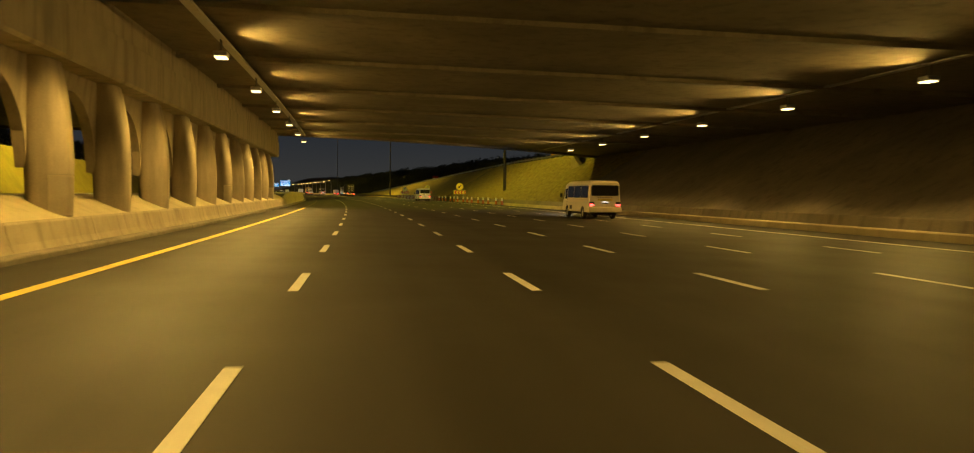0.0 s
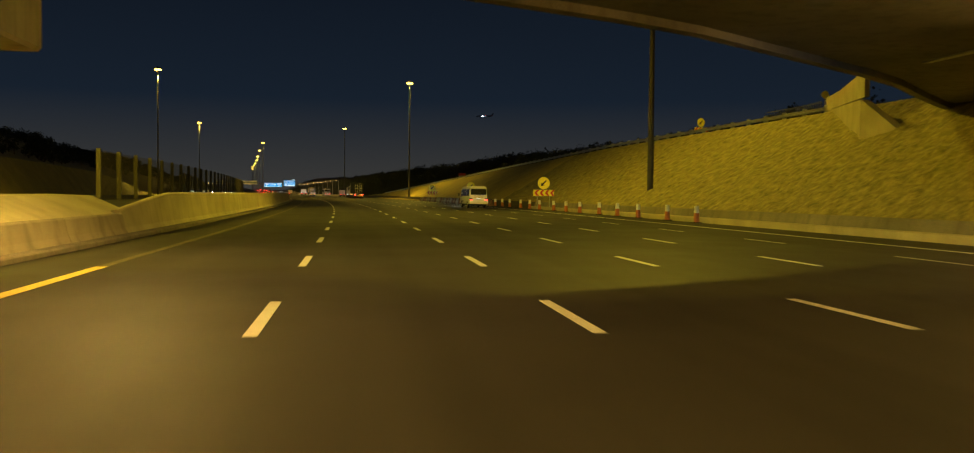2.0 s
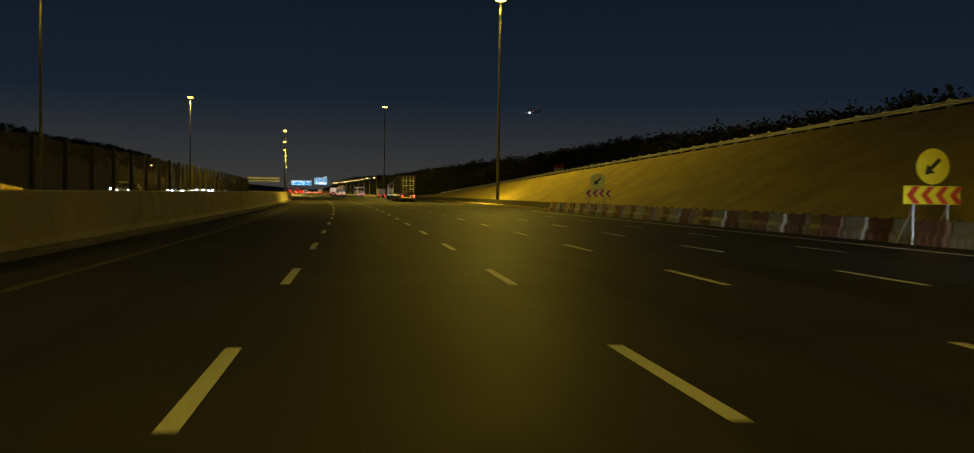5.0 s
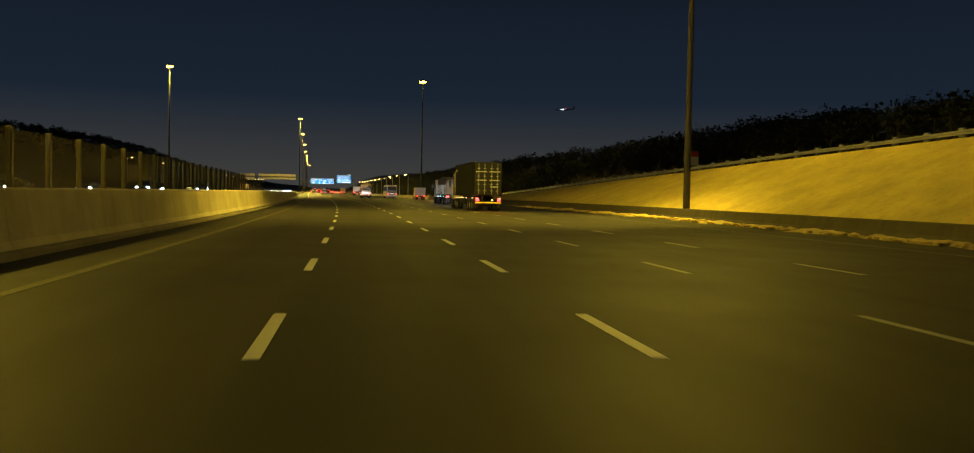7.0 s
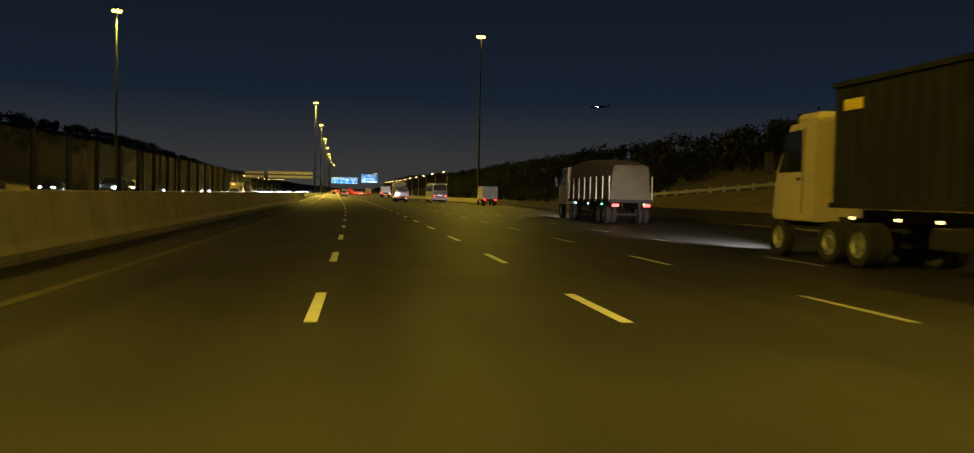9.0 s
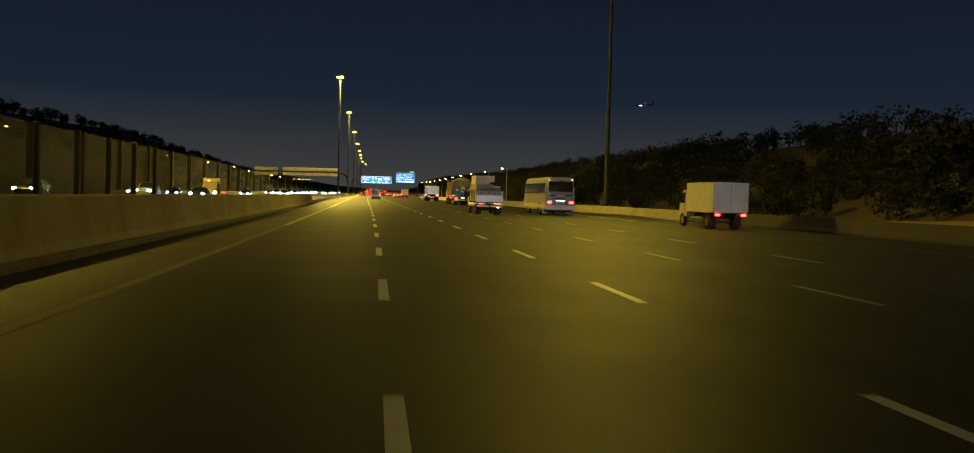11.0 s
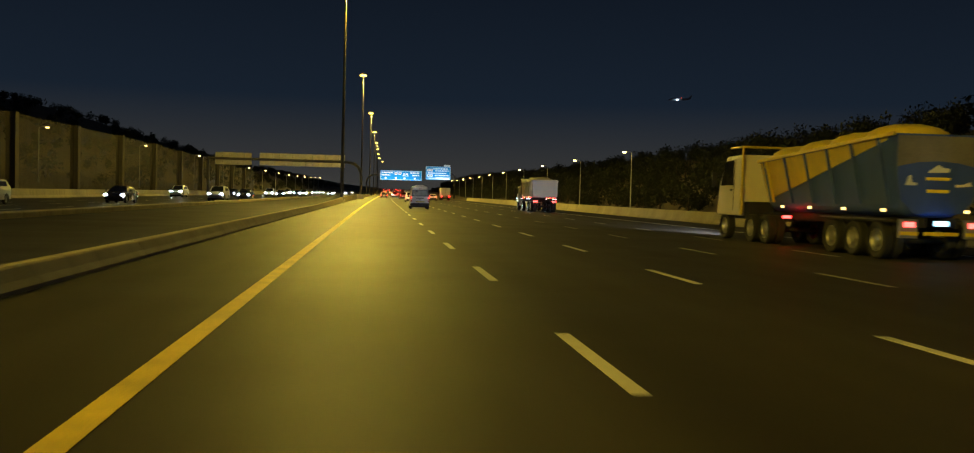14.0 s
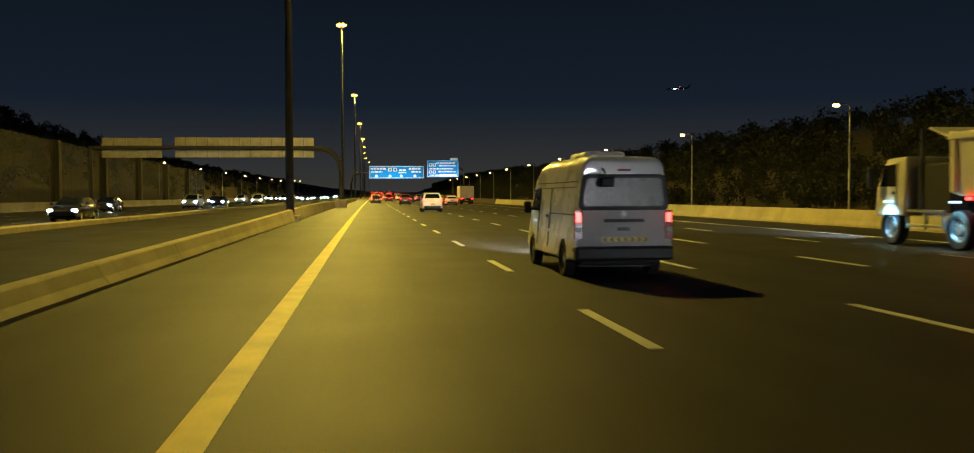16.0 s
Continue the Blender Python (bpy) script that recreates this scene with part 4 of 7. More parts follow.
sign = chevron_sign("yellow arrow disc over a red chevron board beside the barrier")
sign.matrix_basis = at(140.6, 23.75, 0.0)
for s, d, z in ((184.4, 23.75, 0.0), (225.0, 23.75, 0.0)):
    copy_thing(sign, at(s, d, z))
up = copy_thing(sign, at(143.7, 41.1, crest(143.7) + 0.02) @ Matrix.Diagonal((0.68, 0.68, 0.76, 1)))
tagged(up, "yellow arrow disc over a chevron board on the bank crest")


def crest_marker():
    """A small round warning plate on a slim post, with a short dark fence beside it."""
    ob = empty("warning_sign", at(113.6, 37.6, crest(113.6)), "small round yellow warning plate on a slim crest post", "road sign")
    bm = bmesh.new()
    tube(bm, (0, 0.03, -0.5), (0, 0.03, 1.75), 0.035, n=8)
    part("post", bm, STEEL_DARK, ob)
    bm = bmesh.new()
    disc(bm, 0, 1.55, -0.03, 0.0, 0.27, 20)
    part("plate", bm, SIGN_YELLOW, ob, "round yellow plate")
    fence = new("crest_fence")
    tagged(fence, "short dark steel picket fence at the end of the wing wall", "fence", kind="structure")
    for i in range(26):
        s = 113.2 + 0.32 * i
        bm = bmesh.new()
        box(bm, -0.03, 0.03, -0.03, 0.03, -0.4, 1.05 - 0.012 * i, 0.006)
        part("picket", bm, STEEL_DARK, fence).matrix_basis = at(s, 37.05, crest(s))
    for h in (0.25, 0.9):
        part("rail", sweep(lambda s: [(37.03, crest(s) + h), (37.03, crest(s) + h + 0.06), (37.07, crest(s) + h + 0.06), (37.07, crest(s) + h)], 113.0, 121.4, 4, closed=True), STEEL_DARK, fence)


crest_marker()


def hoarding():
    ob = empty("notice_board", Matrix(), "small red and white notice board on two posts", "sign")
    for x in (-0.8, 0.8):
        bm = bmesh.new()
        tube(bm, (x, 0, -3.0), (x, 0, 2.4), 0.06, n=8)
        part("post", bm, STEEL, ob)
    bm = bmesh.new()
    box(bm, -1.15, 1.15, -0.06, 0.0, 0.2, 1.5, 0.01)
    part("panel", bm, PLASTIC_WHITE, ob, "white panel")
    bm = bmesh.new()
    box(bm, -1.15, 1.15, -0.07, 0.0, 1.51, 2.3, 0.01)
    part("panel", bm, SIGN_RED, ob, "red panel")
    return ob


hoarding().matrix_basis = at(356.6, 56.6, 6.2)


def delineator():
    ob = empty("traffic_cone", Matrix(), "orange plastic road cone with a white reflective collar", "traffic cone", "cones along the barrier")
    bm = bmesh.new()
    box(bm, -0.22, 0.22, -0.22, 0.22, 0, 0.05, 0.015)
    part("foot", bm, RUBBER, ob)
    bm = bmesh.new()
    tube(bm, (0, 0, 0.05), (0, 0, 0.55), 0.17, 0.14, 16)
    part("lower_body", bm, ORANGE, ob, smooth=True)
    bm = bmesh.new()
    tube(bm, (0, 0, 0.552), (0, 0, 0.95), 0.14, 0.12, 16)
    part("collar", bm, PLASTIC_WHITE, ob, "white reflective collar", smooth=True)
    return ob


cone = delineator()
cone.matrix_basis = at(102.0, 23.6)
for k in range(1, 14):
    copy_thing(cone, at(102.0 + 4.9 * k, 23.6 + 0.12 * math.sin(k * 2.1), 0, 17 * k))


def water_barrier(material, word):
    ob = empty("plastic_barrier", Matrix(), word + " plastic road barrier with vertical grooves", "road barrier", "plastic barriers along the shoulder")
    bm = bmesh.new()
    prof = [(-0.24, 0.0), (-0.24, 0.28), (-0.10, 0.45), (-0.08, 0.82), (0.08, 0.82), (0.10, 0.45), (0.24, 0.28), (0.24, 0.0)]
    ys = [-0.74, -0.70, -0.45, -0.42, -0.36, -0.33, -0.05, -0.02, 0.02, 0.05, 0.33, 0.36, 0.42, 0.45, 0.70, 0.74]
    dents = [0.9, 1, 1, 0.82, 0.82, 1, 1, 0.82, 0.82, 1, 1, 0.82, 0.82, 1, 1, 0.9]
    rings = [[bm.verts.new((x * k, y, z)) for x, z in prof] for y, k in zip(ys, dents)]
    for a, b in zip(rings, rings[1:]):
        for i in range(8):
            bm.faces.new((a[i], a[(i + 1) % 8], b[(i + 1) % 8], b[i]))
    bm.faces.new(rings[0][::-1])
    bm.faces.new(rings[-1])
    bmesh.ops.recalc_face_normals(bm, faces=bm.faces[:])
    part("body", bm, material, ob)
    for y in (-0.5, 0.5):
        bm = bmesh.new()
        tube(bm, (0, y, 0.8), (0, y, 0.87), 0.06, n=10)
        part("filler_cap", bm, TRIM, ob)
    return ob


wb = (water_barrier(RED_FADED, "faded red"), water_barrier(GRUBBY, "grubby white"))
for i in range(46):
    s = 168.0 + 1.58 * i
    d = 23.55 + 0.1 * math.sin(i * 1.7)
    if i < 2:
        wb[i].matrix_basis = at(s, d, 0, 2 * math.sin(i * 3.3))
    else:
        copy_thing(wb[i % 2], at(s, d, 0, 2 * math.sin(i * 3.3)))


def reverse_gantry():
    """A cantilever gantry over the oncoming lanes; its signs show their backs."""
    ob = empty("sign_gantry", at(657.0, 0.0), "steel sign gantry over the oncoming lanes, sign backs in view", "gantry")
    bm = bmesh.new()
    arc = [(-2.6, 0, 0.0), (-2.6, 0, 4.6), (-2.75, 0, 5.5), (-3.2, 0, 6.4), (-4.0, 0, 7.05), (-5.2, 0, 7.35), (-7.0, 0, 7.4)]
    bent(bm, arc, 0.30, 14)
    part("curved_post", bm, POLE, ob, smooth=True)
    bm = bmesh.new()
    tube(bm, (-7.0, 0, 7.4), (-32.5, 0, 7.4), 0.26, 0.24, 12)
    part("beam", bm, POLE, ob, smooth=True)
    bm = bmesh.new()
    tube(bm, (-32.5, 0, 0.0), (-32.5, 0, 7.6), 0.3, 0.26, 12)
    part("far_post", bm, POLE, ob, smooth=True)
    for a, b, z0, z1 in ((-31.3, -24.2, 6.2, 8.6), (-22.7, -5.9, 6.25, 8.7)):
        n = int((b - a) / 1.2)
        w = (b - a) / n
        for i in range(n):
            bm = bmesh.new()
            box(bm, a + i * w + 0.02, a + (i + 1) * w - 0.02, 0.32, 0.40, z0, z1, 0.01)
            pan = part("sign_panel", bm, SIGN_BACK, ob)
            if i % 2 == 0:
                bm = bmesh.new()
                box(bm, a + i * w + 0.05, a + i * w + 0.15, 0.24, 0.318, z0 + 0.05, z1 - 0.05, 0.01)
                part("stiffener", bm, STEEL, pan)
    bm = bmesh.new()
    box(bm, -3.3, -1.9, -1.6, 1.2, -0.1, 1.0, 0.12)
    part("plinth", bm, CONCRETE, ob)


reverse_gantry()


def bars(ob, x0, x1, z, h, y, gaps, rng):
    """A line of unreadable writing: bars of uneven length."""
    x = x0
    while x < x1 - 0.15:
        w = min(rng.uniform(0.25, 0.9), x1 - x)
        bm = bmesh.new()
        plate(bm, [(x, z), (x + w, z), (x + w, z + h), (x, z + h)], y)
        part("writing_bar", bm, SIGN_WHITE, ob)
        x += w + gaps


def blue_sign(ob, x0, x1, z0, z1, rows, rng, shields, arrows):
    """Blue direction sign: white border, lines of writing as bars, shields and lane rings."""
    n = max(2, round((x1 - x0) / 2.2))
    w = (x1 - x0) / n
    face = None
    for i in range(n):
        bm = bmesh.new()
        box(bm, x0 + i * w + 0.006, x0 + (i + 1) * w - 0.006, 0.0, 0.06, z0, z1, 0.006)
        p = part("sign_panel", bm, SIGN_BLUE, ob)
        face = face or p
    bm = bmesh.new()
    e, g = 0.10, 0.12
    for q in ([(x0 + g, z0 + g), (x1 - g, z0 + g), (x1 - g, z0 + g + e), (x0 + g, z0 + g + e)], [(x0 + g, z1 - g - e), (x1 - g, z1 - g - e), (x1 - g, z1 - g), (x0 + g, z1 - g)],
              [(x0 + g, z0 + g), (x0 + g + e, z0 + g), (x0 + g + e, z1 - g), (x0 + g, z1 - g)], [(x1 - g - e, z0 + g), (x1 - g, z0 + g), (x1 - g, z1 - g), (x1 - g - e, z1 - g)]):
        plate(bm, q, -0.004)
    part("border", bm, SIGN_WHITE, ob)
    for xa, xb, z, h in rows:
        bars(ob, xa, xb, z, h, -0.004, 0.16, rng)
    for x, z, r in shields:
        bm = bmesh.new()
        plate(bm, [(x - r, z - r), (x + r, z - r), (x + r, z + r), (x - r, z + r)], -0.004)
        sh = part("shield", bm, SIGN_WHITE, ob)
        bm = bmesh.new()
        plate(bm, [(x - r * 0.45, z - r * 0.55), (x + r * 0.45, z - r * 0.55), (x + r * 0.45, z + r * 0.55), (x - r * 0.45, z + r * 0.55)], -0.010)
        part("shield_mark", bm, SIGN_BLACK, sh)
    for x, z, r in arrows:
        bm = bmesh.new()
        disc(bm, x, z, -0.010, -0.004, r, 20)
        part("lane_ring", bm, SIGN_WHITE, ob)


def gantry_left():
    ob = empty("direction_sign", at(758.0, 0.0), "wide blue motorway direction sign on a curved steel post", "road sign")
    bm = bmesh.new()
    bent(bm, [(-3.7, 0.5, 0.0), (-3.7, 0.5, 4.2), (-3.5, 0.5, 5.4), (-2.9, 0.5, 6.3), (-1.9, 0.5, 6.85), (-0.6, 0.5, 7.0), (13.2, 0.5, 7.0)], 0.26, 12)
    part("curved_post", bm, POLE, ob, smooth=True)
    rng = random.Random(3)
    blue_sign(ob, 0.5, 13.4, 5.45, 8.45,
              [(1.0, 4.4, 7.55, 0.42), (1.0, 3.6, 6.85, 0.36), (5.0, 5.6, 7.3, 0.5), (7.6, 9.3, 7.2, 0.4), (9.8, 12.6, 7.55, 0.42), (10.4, 12.6, 6.85, 0.36), (7.4, 9.2, 6.7, 0.3)],
              rng, [(5.4, 7.55, 0.42), (6.6, 7.55, 0.42)], [(2.2, 6.05, 0.34), (5.4, 6.05, 0.34), (8.0, 6.05, 0.34), (11.2, 6.05, 0.34)])
    for x in (2.2, 5.4, 8.0, 11.2):
        lamp("sign_light", at(758.0, 0.0) @ Vector((x, -2.2, 5.1)), 330.0, (0.75, 0.9, 1.0), 0.1, 120, 0.5, at(758.0, 0.0) @ Vector((x, 0, 7.2)))


def gantry_right():
    ob = empty("direction_sign", at(790.0, 0.0), "tall blue motorway direction sign with a small white tab", "road sign")
    bm = bmesh.new()
    bent(bm, [(26.0, 0.5, 0.0), (26.0, 0.5, 7.0), (25.8, 0.5, 8.2), (25.0, 0.5, 8.8), (23.8, 0.5, 9.0), (16.2, 0.5, 9.0)], 0.28, 12)
    part("curved_post", bm, POLE, ob, smooth=True)
    rng = random.Random(4)
    blue_sign(ob, 15.9, 24.5, 6.4, 11.0,
              [(18.4, 23.6, 10.0, 0.4), (19.2, 23.8, 9.3, 0.4), (16.6, 23.0, 8.5, 0.34), (19.0, 23.8, 7.7, 0.4), (16.6, 19.6, 6.75, 0.34)],
              rng, [(16.9, 9.7, 0.42), (17.9, 9.7, 0.42), (16.9, 7.8, 0.4), (17.9, 7.8, 0.4)], [])
    bm = bmesh.new()
    box(bm, 22.2, 24.3, 0.0, 0.06, 11.05, 11.6, 0.006)
    part("tab", bm, SIGN_WHITE, ob, "small white tab")
    bm = bmesh.new()
    plate(bm, [(19.4, 6.55), (24.1, 6.55), (24.1, 7.25), (19.4, 7.25)], -0.004)
    part("band", bm, SIGN_WHITE, ob, "white band")
    for x in (17.6, 20.2, 22.8):
        lamp("sign_light", at(790.0, 0.0) @ Vector((x, -2.6, 5.8)), 480.0, (0.75, 0.9, 1.0), 0.1, 120, 0.5, at(790.0, 0.0) @ Vector((x, 0, 8.8)))


gantry_left()
gantry_right()


def airliner():
    """A distant aircraft with its lamps lit."""
    ob = empty("airliner", Matrix.Translation(P(452.6, 2.0, 1.47) + Vector((0.171, 1.010, 0.1085)) * 1500) @ Matrix.Rotation(radians(70), 4, "Z"), "small dark airliner with lit lamps in the night sky", "aircraft")
    bm = bmesh.new()
    bent(bm, [(0, -18, 0.6), (0, -12, 0.2), (0, -2, 0), (0, 12, 0), (0, 16, -0.3), (0, 18, -0.6)], [0.3, 1.4, 2.0, 2.0, 1.4, 0.3], 14)
    part("fuselage", bm, GREY_PAINT, ob, smooth=True)
    for sgn in (-1, 1):
        bm = bmesh.new()
        sheet(bm, [(sgn * 1.5, 3, -0.6), (sgn * 17, -5, 0.6), (sgn * 17, -7, 0.6), (sgn * 1.5, -4, -0.6)], 0.4, (0, 0, 1))
        part("wing", bm, GREY_PAINT, ob)
        bm = bmesh.new()
        bmesh.ops.create_icosphere(bm, subdivisions=2, radius=0.55, matrix=Matrix.Translation((sgn * 3.0, 3.4, -0.8)))
        part("landing_lamp", bm, HEAD, ob, "bright white lamp")
        bm = bmesh.new()
        bmesh.ops.create_icosphere(bm, subdivisions=2, radius=0.45, matrix=Matrix.Translation((sgn * 17.2, -6, 0.7)))
        part("wing_lamp", bm, TAIL_HOT if sgn < 0 else BLUE_LED, ob)
    bm = bmesh.new()
    sheet(bm, [(0, -13, 1.5), (0, -18, 6.5), (0, -20, 6.5), (0, -18, 1.0)], 0.3, (1, 0, 0))
    part("fin", bm, GREY_PAINT, ob)


airliner()


# ---------------------------------------------------------------- vehicles (origin: ground, middle of the rear end; y ahead)
def section(y, zb, zt, wb, wt, rb, rt, n=4):
    """A rounded cross-section as a ring of points."""
    c = [(-wb, zb, rb), (wb, zb, rb), (wt, zt, rt), (-wt, zt, rt)]
    pts = []
    for i in range(4):
        p, a, b = Vector(c[i][:2]), Vector(c[i - 1][:2]), Vector(c[(i + 1) % 4][:2])
        r = c[i][2]
        p0, p1 = p + (a - p).normalized() * r, p + (b - p).normalized() * r
        for k in range(n + 1):
            t = k / n
            q = (1 - t) ** 2 * p0 + 2 * t * (1 - t) * p + t * t * p1
            pts.append((q.x, y, q.y))
    return pts


def loft(stations, n=4):
    bm = bmesh.new()
    rings = [[bm.verts.new(p) for p in section(*s, n)] for s in stations]
    m = len(rings[0])
    for a, b in zip(rings, rings[1:]):
        for i in range(m):
            bm.faces.new((a[i], a[(i + 1) % m], b[(i + 1) % m], b[i]))
    bm.faces.new(rings[0][::-1])
    bm.faces.new(rings[-1])
    bmesh.ops.recalc_face_normals(bm, faces=bm.faces[:])
    return bm


def side_x(stations, y, z):
    ys = [s[0] for s in stations]
    zb, zt, wb, wt = (float(np.interp(y, ys, [s[k] for s in stations])) for k in (1, 2, 3, 4))
    return wb + (wt - wb) * min(1, max(0, (z - zb) / max(0.01, zt - zb)))


def side_plate(stations, sgn, pts, out=0.006, thick=0.012):
    """A plate on the vehicle's side from (y, z) points."""
    bm = bmesh.new()
    sheet(bm, [(sgn * (side_x(stations, y, z) + out - thick), y, z) for y, z in pts], thick * 1.6, (sgn, 0, 0))
    return bm


def side_strip(stations, sgn, y0, y1, low, high, n=12, out=0.012):
    """A thin skin on the vehicle's side between two lines low(y) and high(y)."""
    bm = bmesh.new()
    rows = []
    for i in range(n + 1):
        y = y0 + (y1 - y0) * i / n
        zs = [low(y) + (high(y) - low(y)) * k / 4 for k in range(5)]
        rows.append([[bm.verts.new((sgn * (side_x(stations, y, z) + o), y, z)) for z in zs] for o in (out, -0.02)])
    for a, b in zip(rows, rows[1:]):
        for k in range(4):
            bm.faces.new((a[0][k], b[0][k], b[0][k + 1], a[0][k + 1]))
        bm.faces.new((a[0][4], b[0][4], b[1][4], a[1][4]))
        bm.faces.new((a[0][0], a[1][0], b[1][0], b[0][0]))
    bmesh.ops.recalc_face_normals(bm, faces=bm.faces[:])
    return bm


def rear_plate(pts, y, thick=0.012):
    bm = bmesh.new()
    sheet(bm, [(x, y + 0.004, z) for x, z in pts], thick, (0, -1, 0))
    return bm


def rounded(x0, x1, z0, z1, r, n=4):
    out = []
    for cx, cz, a0 in ((x1 - r, z1 - r, 0), (x0 + r, z1 - r, 90), (x0 + r, z0 + r, 180), (x1 - r, z0 + r, 270)):
        for k in range(n + 1):
            a = radians(a0 + 90 * k / n)
            out.append((cx + r * math.cos(a), cz + r * math.sin(a)))
    return out


WHEELS = {}


def wheel(ob, x, y, r, w, dual=False, rim=None):
    """wheel > tyre, rim; meshes are shared between wheels of one size."""
    key = (round(r, 2), round(w, 2), dual)
    if key not in WHEELS:
        bm = bmesh.new()
        prof = [(0.62 * r, -0.40 * w), (0.70 * r, -0.5 * w), (0.92 * r, -0.5 * w), (r, -0.36 * w), (r, 0.36 * w), (0.92 * r, 0.5 * w), (0.70 * r, 0.5 * w), (0.62 * r, 0.40 * w)]
        rings = [[bm.verts.new((px, q * math.cos(i * math.tau / 24), q * math.sin(i * math.tau / 24))) for q, px in prof] for i in range(24)]
        for i in range(24):
            a, b = rings[i], rings[(i + 1) % 24]
            for j in range(len(prof) - 1):
                bm.faces.new((a[j], a[j + 1], b[j + 1], b[j]))
        bmesh.ops.recalc_face_normals(bm, faces=bm.faces[:])
        tyre = finish("tyre", bm, RUBBER, True)
        bm = bmesh.new()
        prof = [(0.64 * r, -0.36 * w), (0.64 * r, 0.36 * w), (0.58 * r, 0.40 * w), (0.50 * r, 0.18 * w), (0.30 * r, 0.10 * w), (0.24 * r, 0.34 * w), (0.0, 0.36 * w)]
        rings = [[bm.verts.new((px, q * math.cos(i * math.tau / 20), q * math.sin(i * math.tau / 20))) for q, px in prof] for i in range(20)]
        for i in range(20):
            a, b = rings[i], rings[(i + 1) % 20]
            for j in range(len(prof) - 1):
                bm.faces.new((a[j], a[j + 1], b[j + 1], b[j]))
        for i in range(8):
            t = i * math.tau / 8
            c = Vector((0.22 * w, 0.40 * r * math.cos(t), 0.40 * r * math.sin(t)))
            tube(bm, c - Vector((0.1 * w, 0, 0)), c + Vector((0.02, 0, 0)), 0.05 * r, n=6)
        WHEELS[key] = (tyre, finish("rim", bm, RIM, False))
    tyre, rim_mesh = WHEELS[key]
    sgn = 1 if x > 0 else -1
    wh = new("wheel", tyre)
    wh.parent = ob
    wh.matrix_basis = Matrix.Translation((x, y, r)) @ Matrix.Rotation(0 if sgn > 0 else math.pi, 4, "Z")
    rm = new("rim", rim_mesh)
    rm.parent = wh
    return wh


def wells(stations, axles, r, high):
    """The body's stations with its lower edge raised over the wheels."""
    ys = [q[0] for q in stations]
    extra = sorted(y + r * math.sin(radians(a)) for y in axles for a in range(-90, 91, 15))
    out = [q for q in stations if all(abs(q[0] - y) > r + 0.01 for y in axles)]
    for y in extra:
        near = min(axles, key=lambda c: abs(c - y))
        z = high + math.sqrt(max(0.0, r * r - (y - near) ** 2))
        q = [float(np.interp(y, ys, [p[k] for p in stations])) for k in range(7)]
        out.append((y, max(q[1], z), q[2], side_x(stations, y, max(q[1], z)), q[4], 0.02, q[6]))
        if abs(abs(y - near) - r) < 1e-6:
            out.append((y + (0.004 if y < near else -0.004) * -1, q[1], q[2], q[3], q[4], q[5], q[6]))
    return sorted(out)


def housing(ob, y, r, high, half):
    """The dark wheel housing between the wheels of an axle."""
    bm = bmesh.new()
    pts = [(-half, y + (r + 0.03) * math.cos(radians(a)), high + (r + 0.03) * math.sin(radians(a))) for a in range(0, 181, 15)]
    sheet(bm, [(-half, y + r + 0.03, high - 0.12)] + pts + [(-half, y - r - 0.03, high - 0.12)], 2 * half, (1, 0, 0))
    part("wheel_housing", bm, TRIM, ob)


def light(ob, name, x0, x1, z0, z1, y, material, depth=0.03, label=""):
    bm = bmesh.new()
    box(bm, x0, x1, y - depth, y + 0.03, z0, z1, 0.012)
    return part(name, bm, material, ob, label)


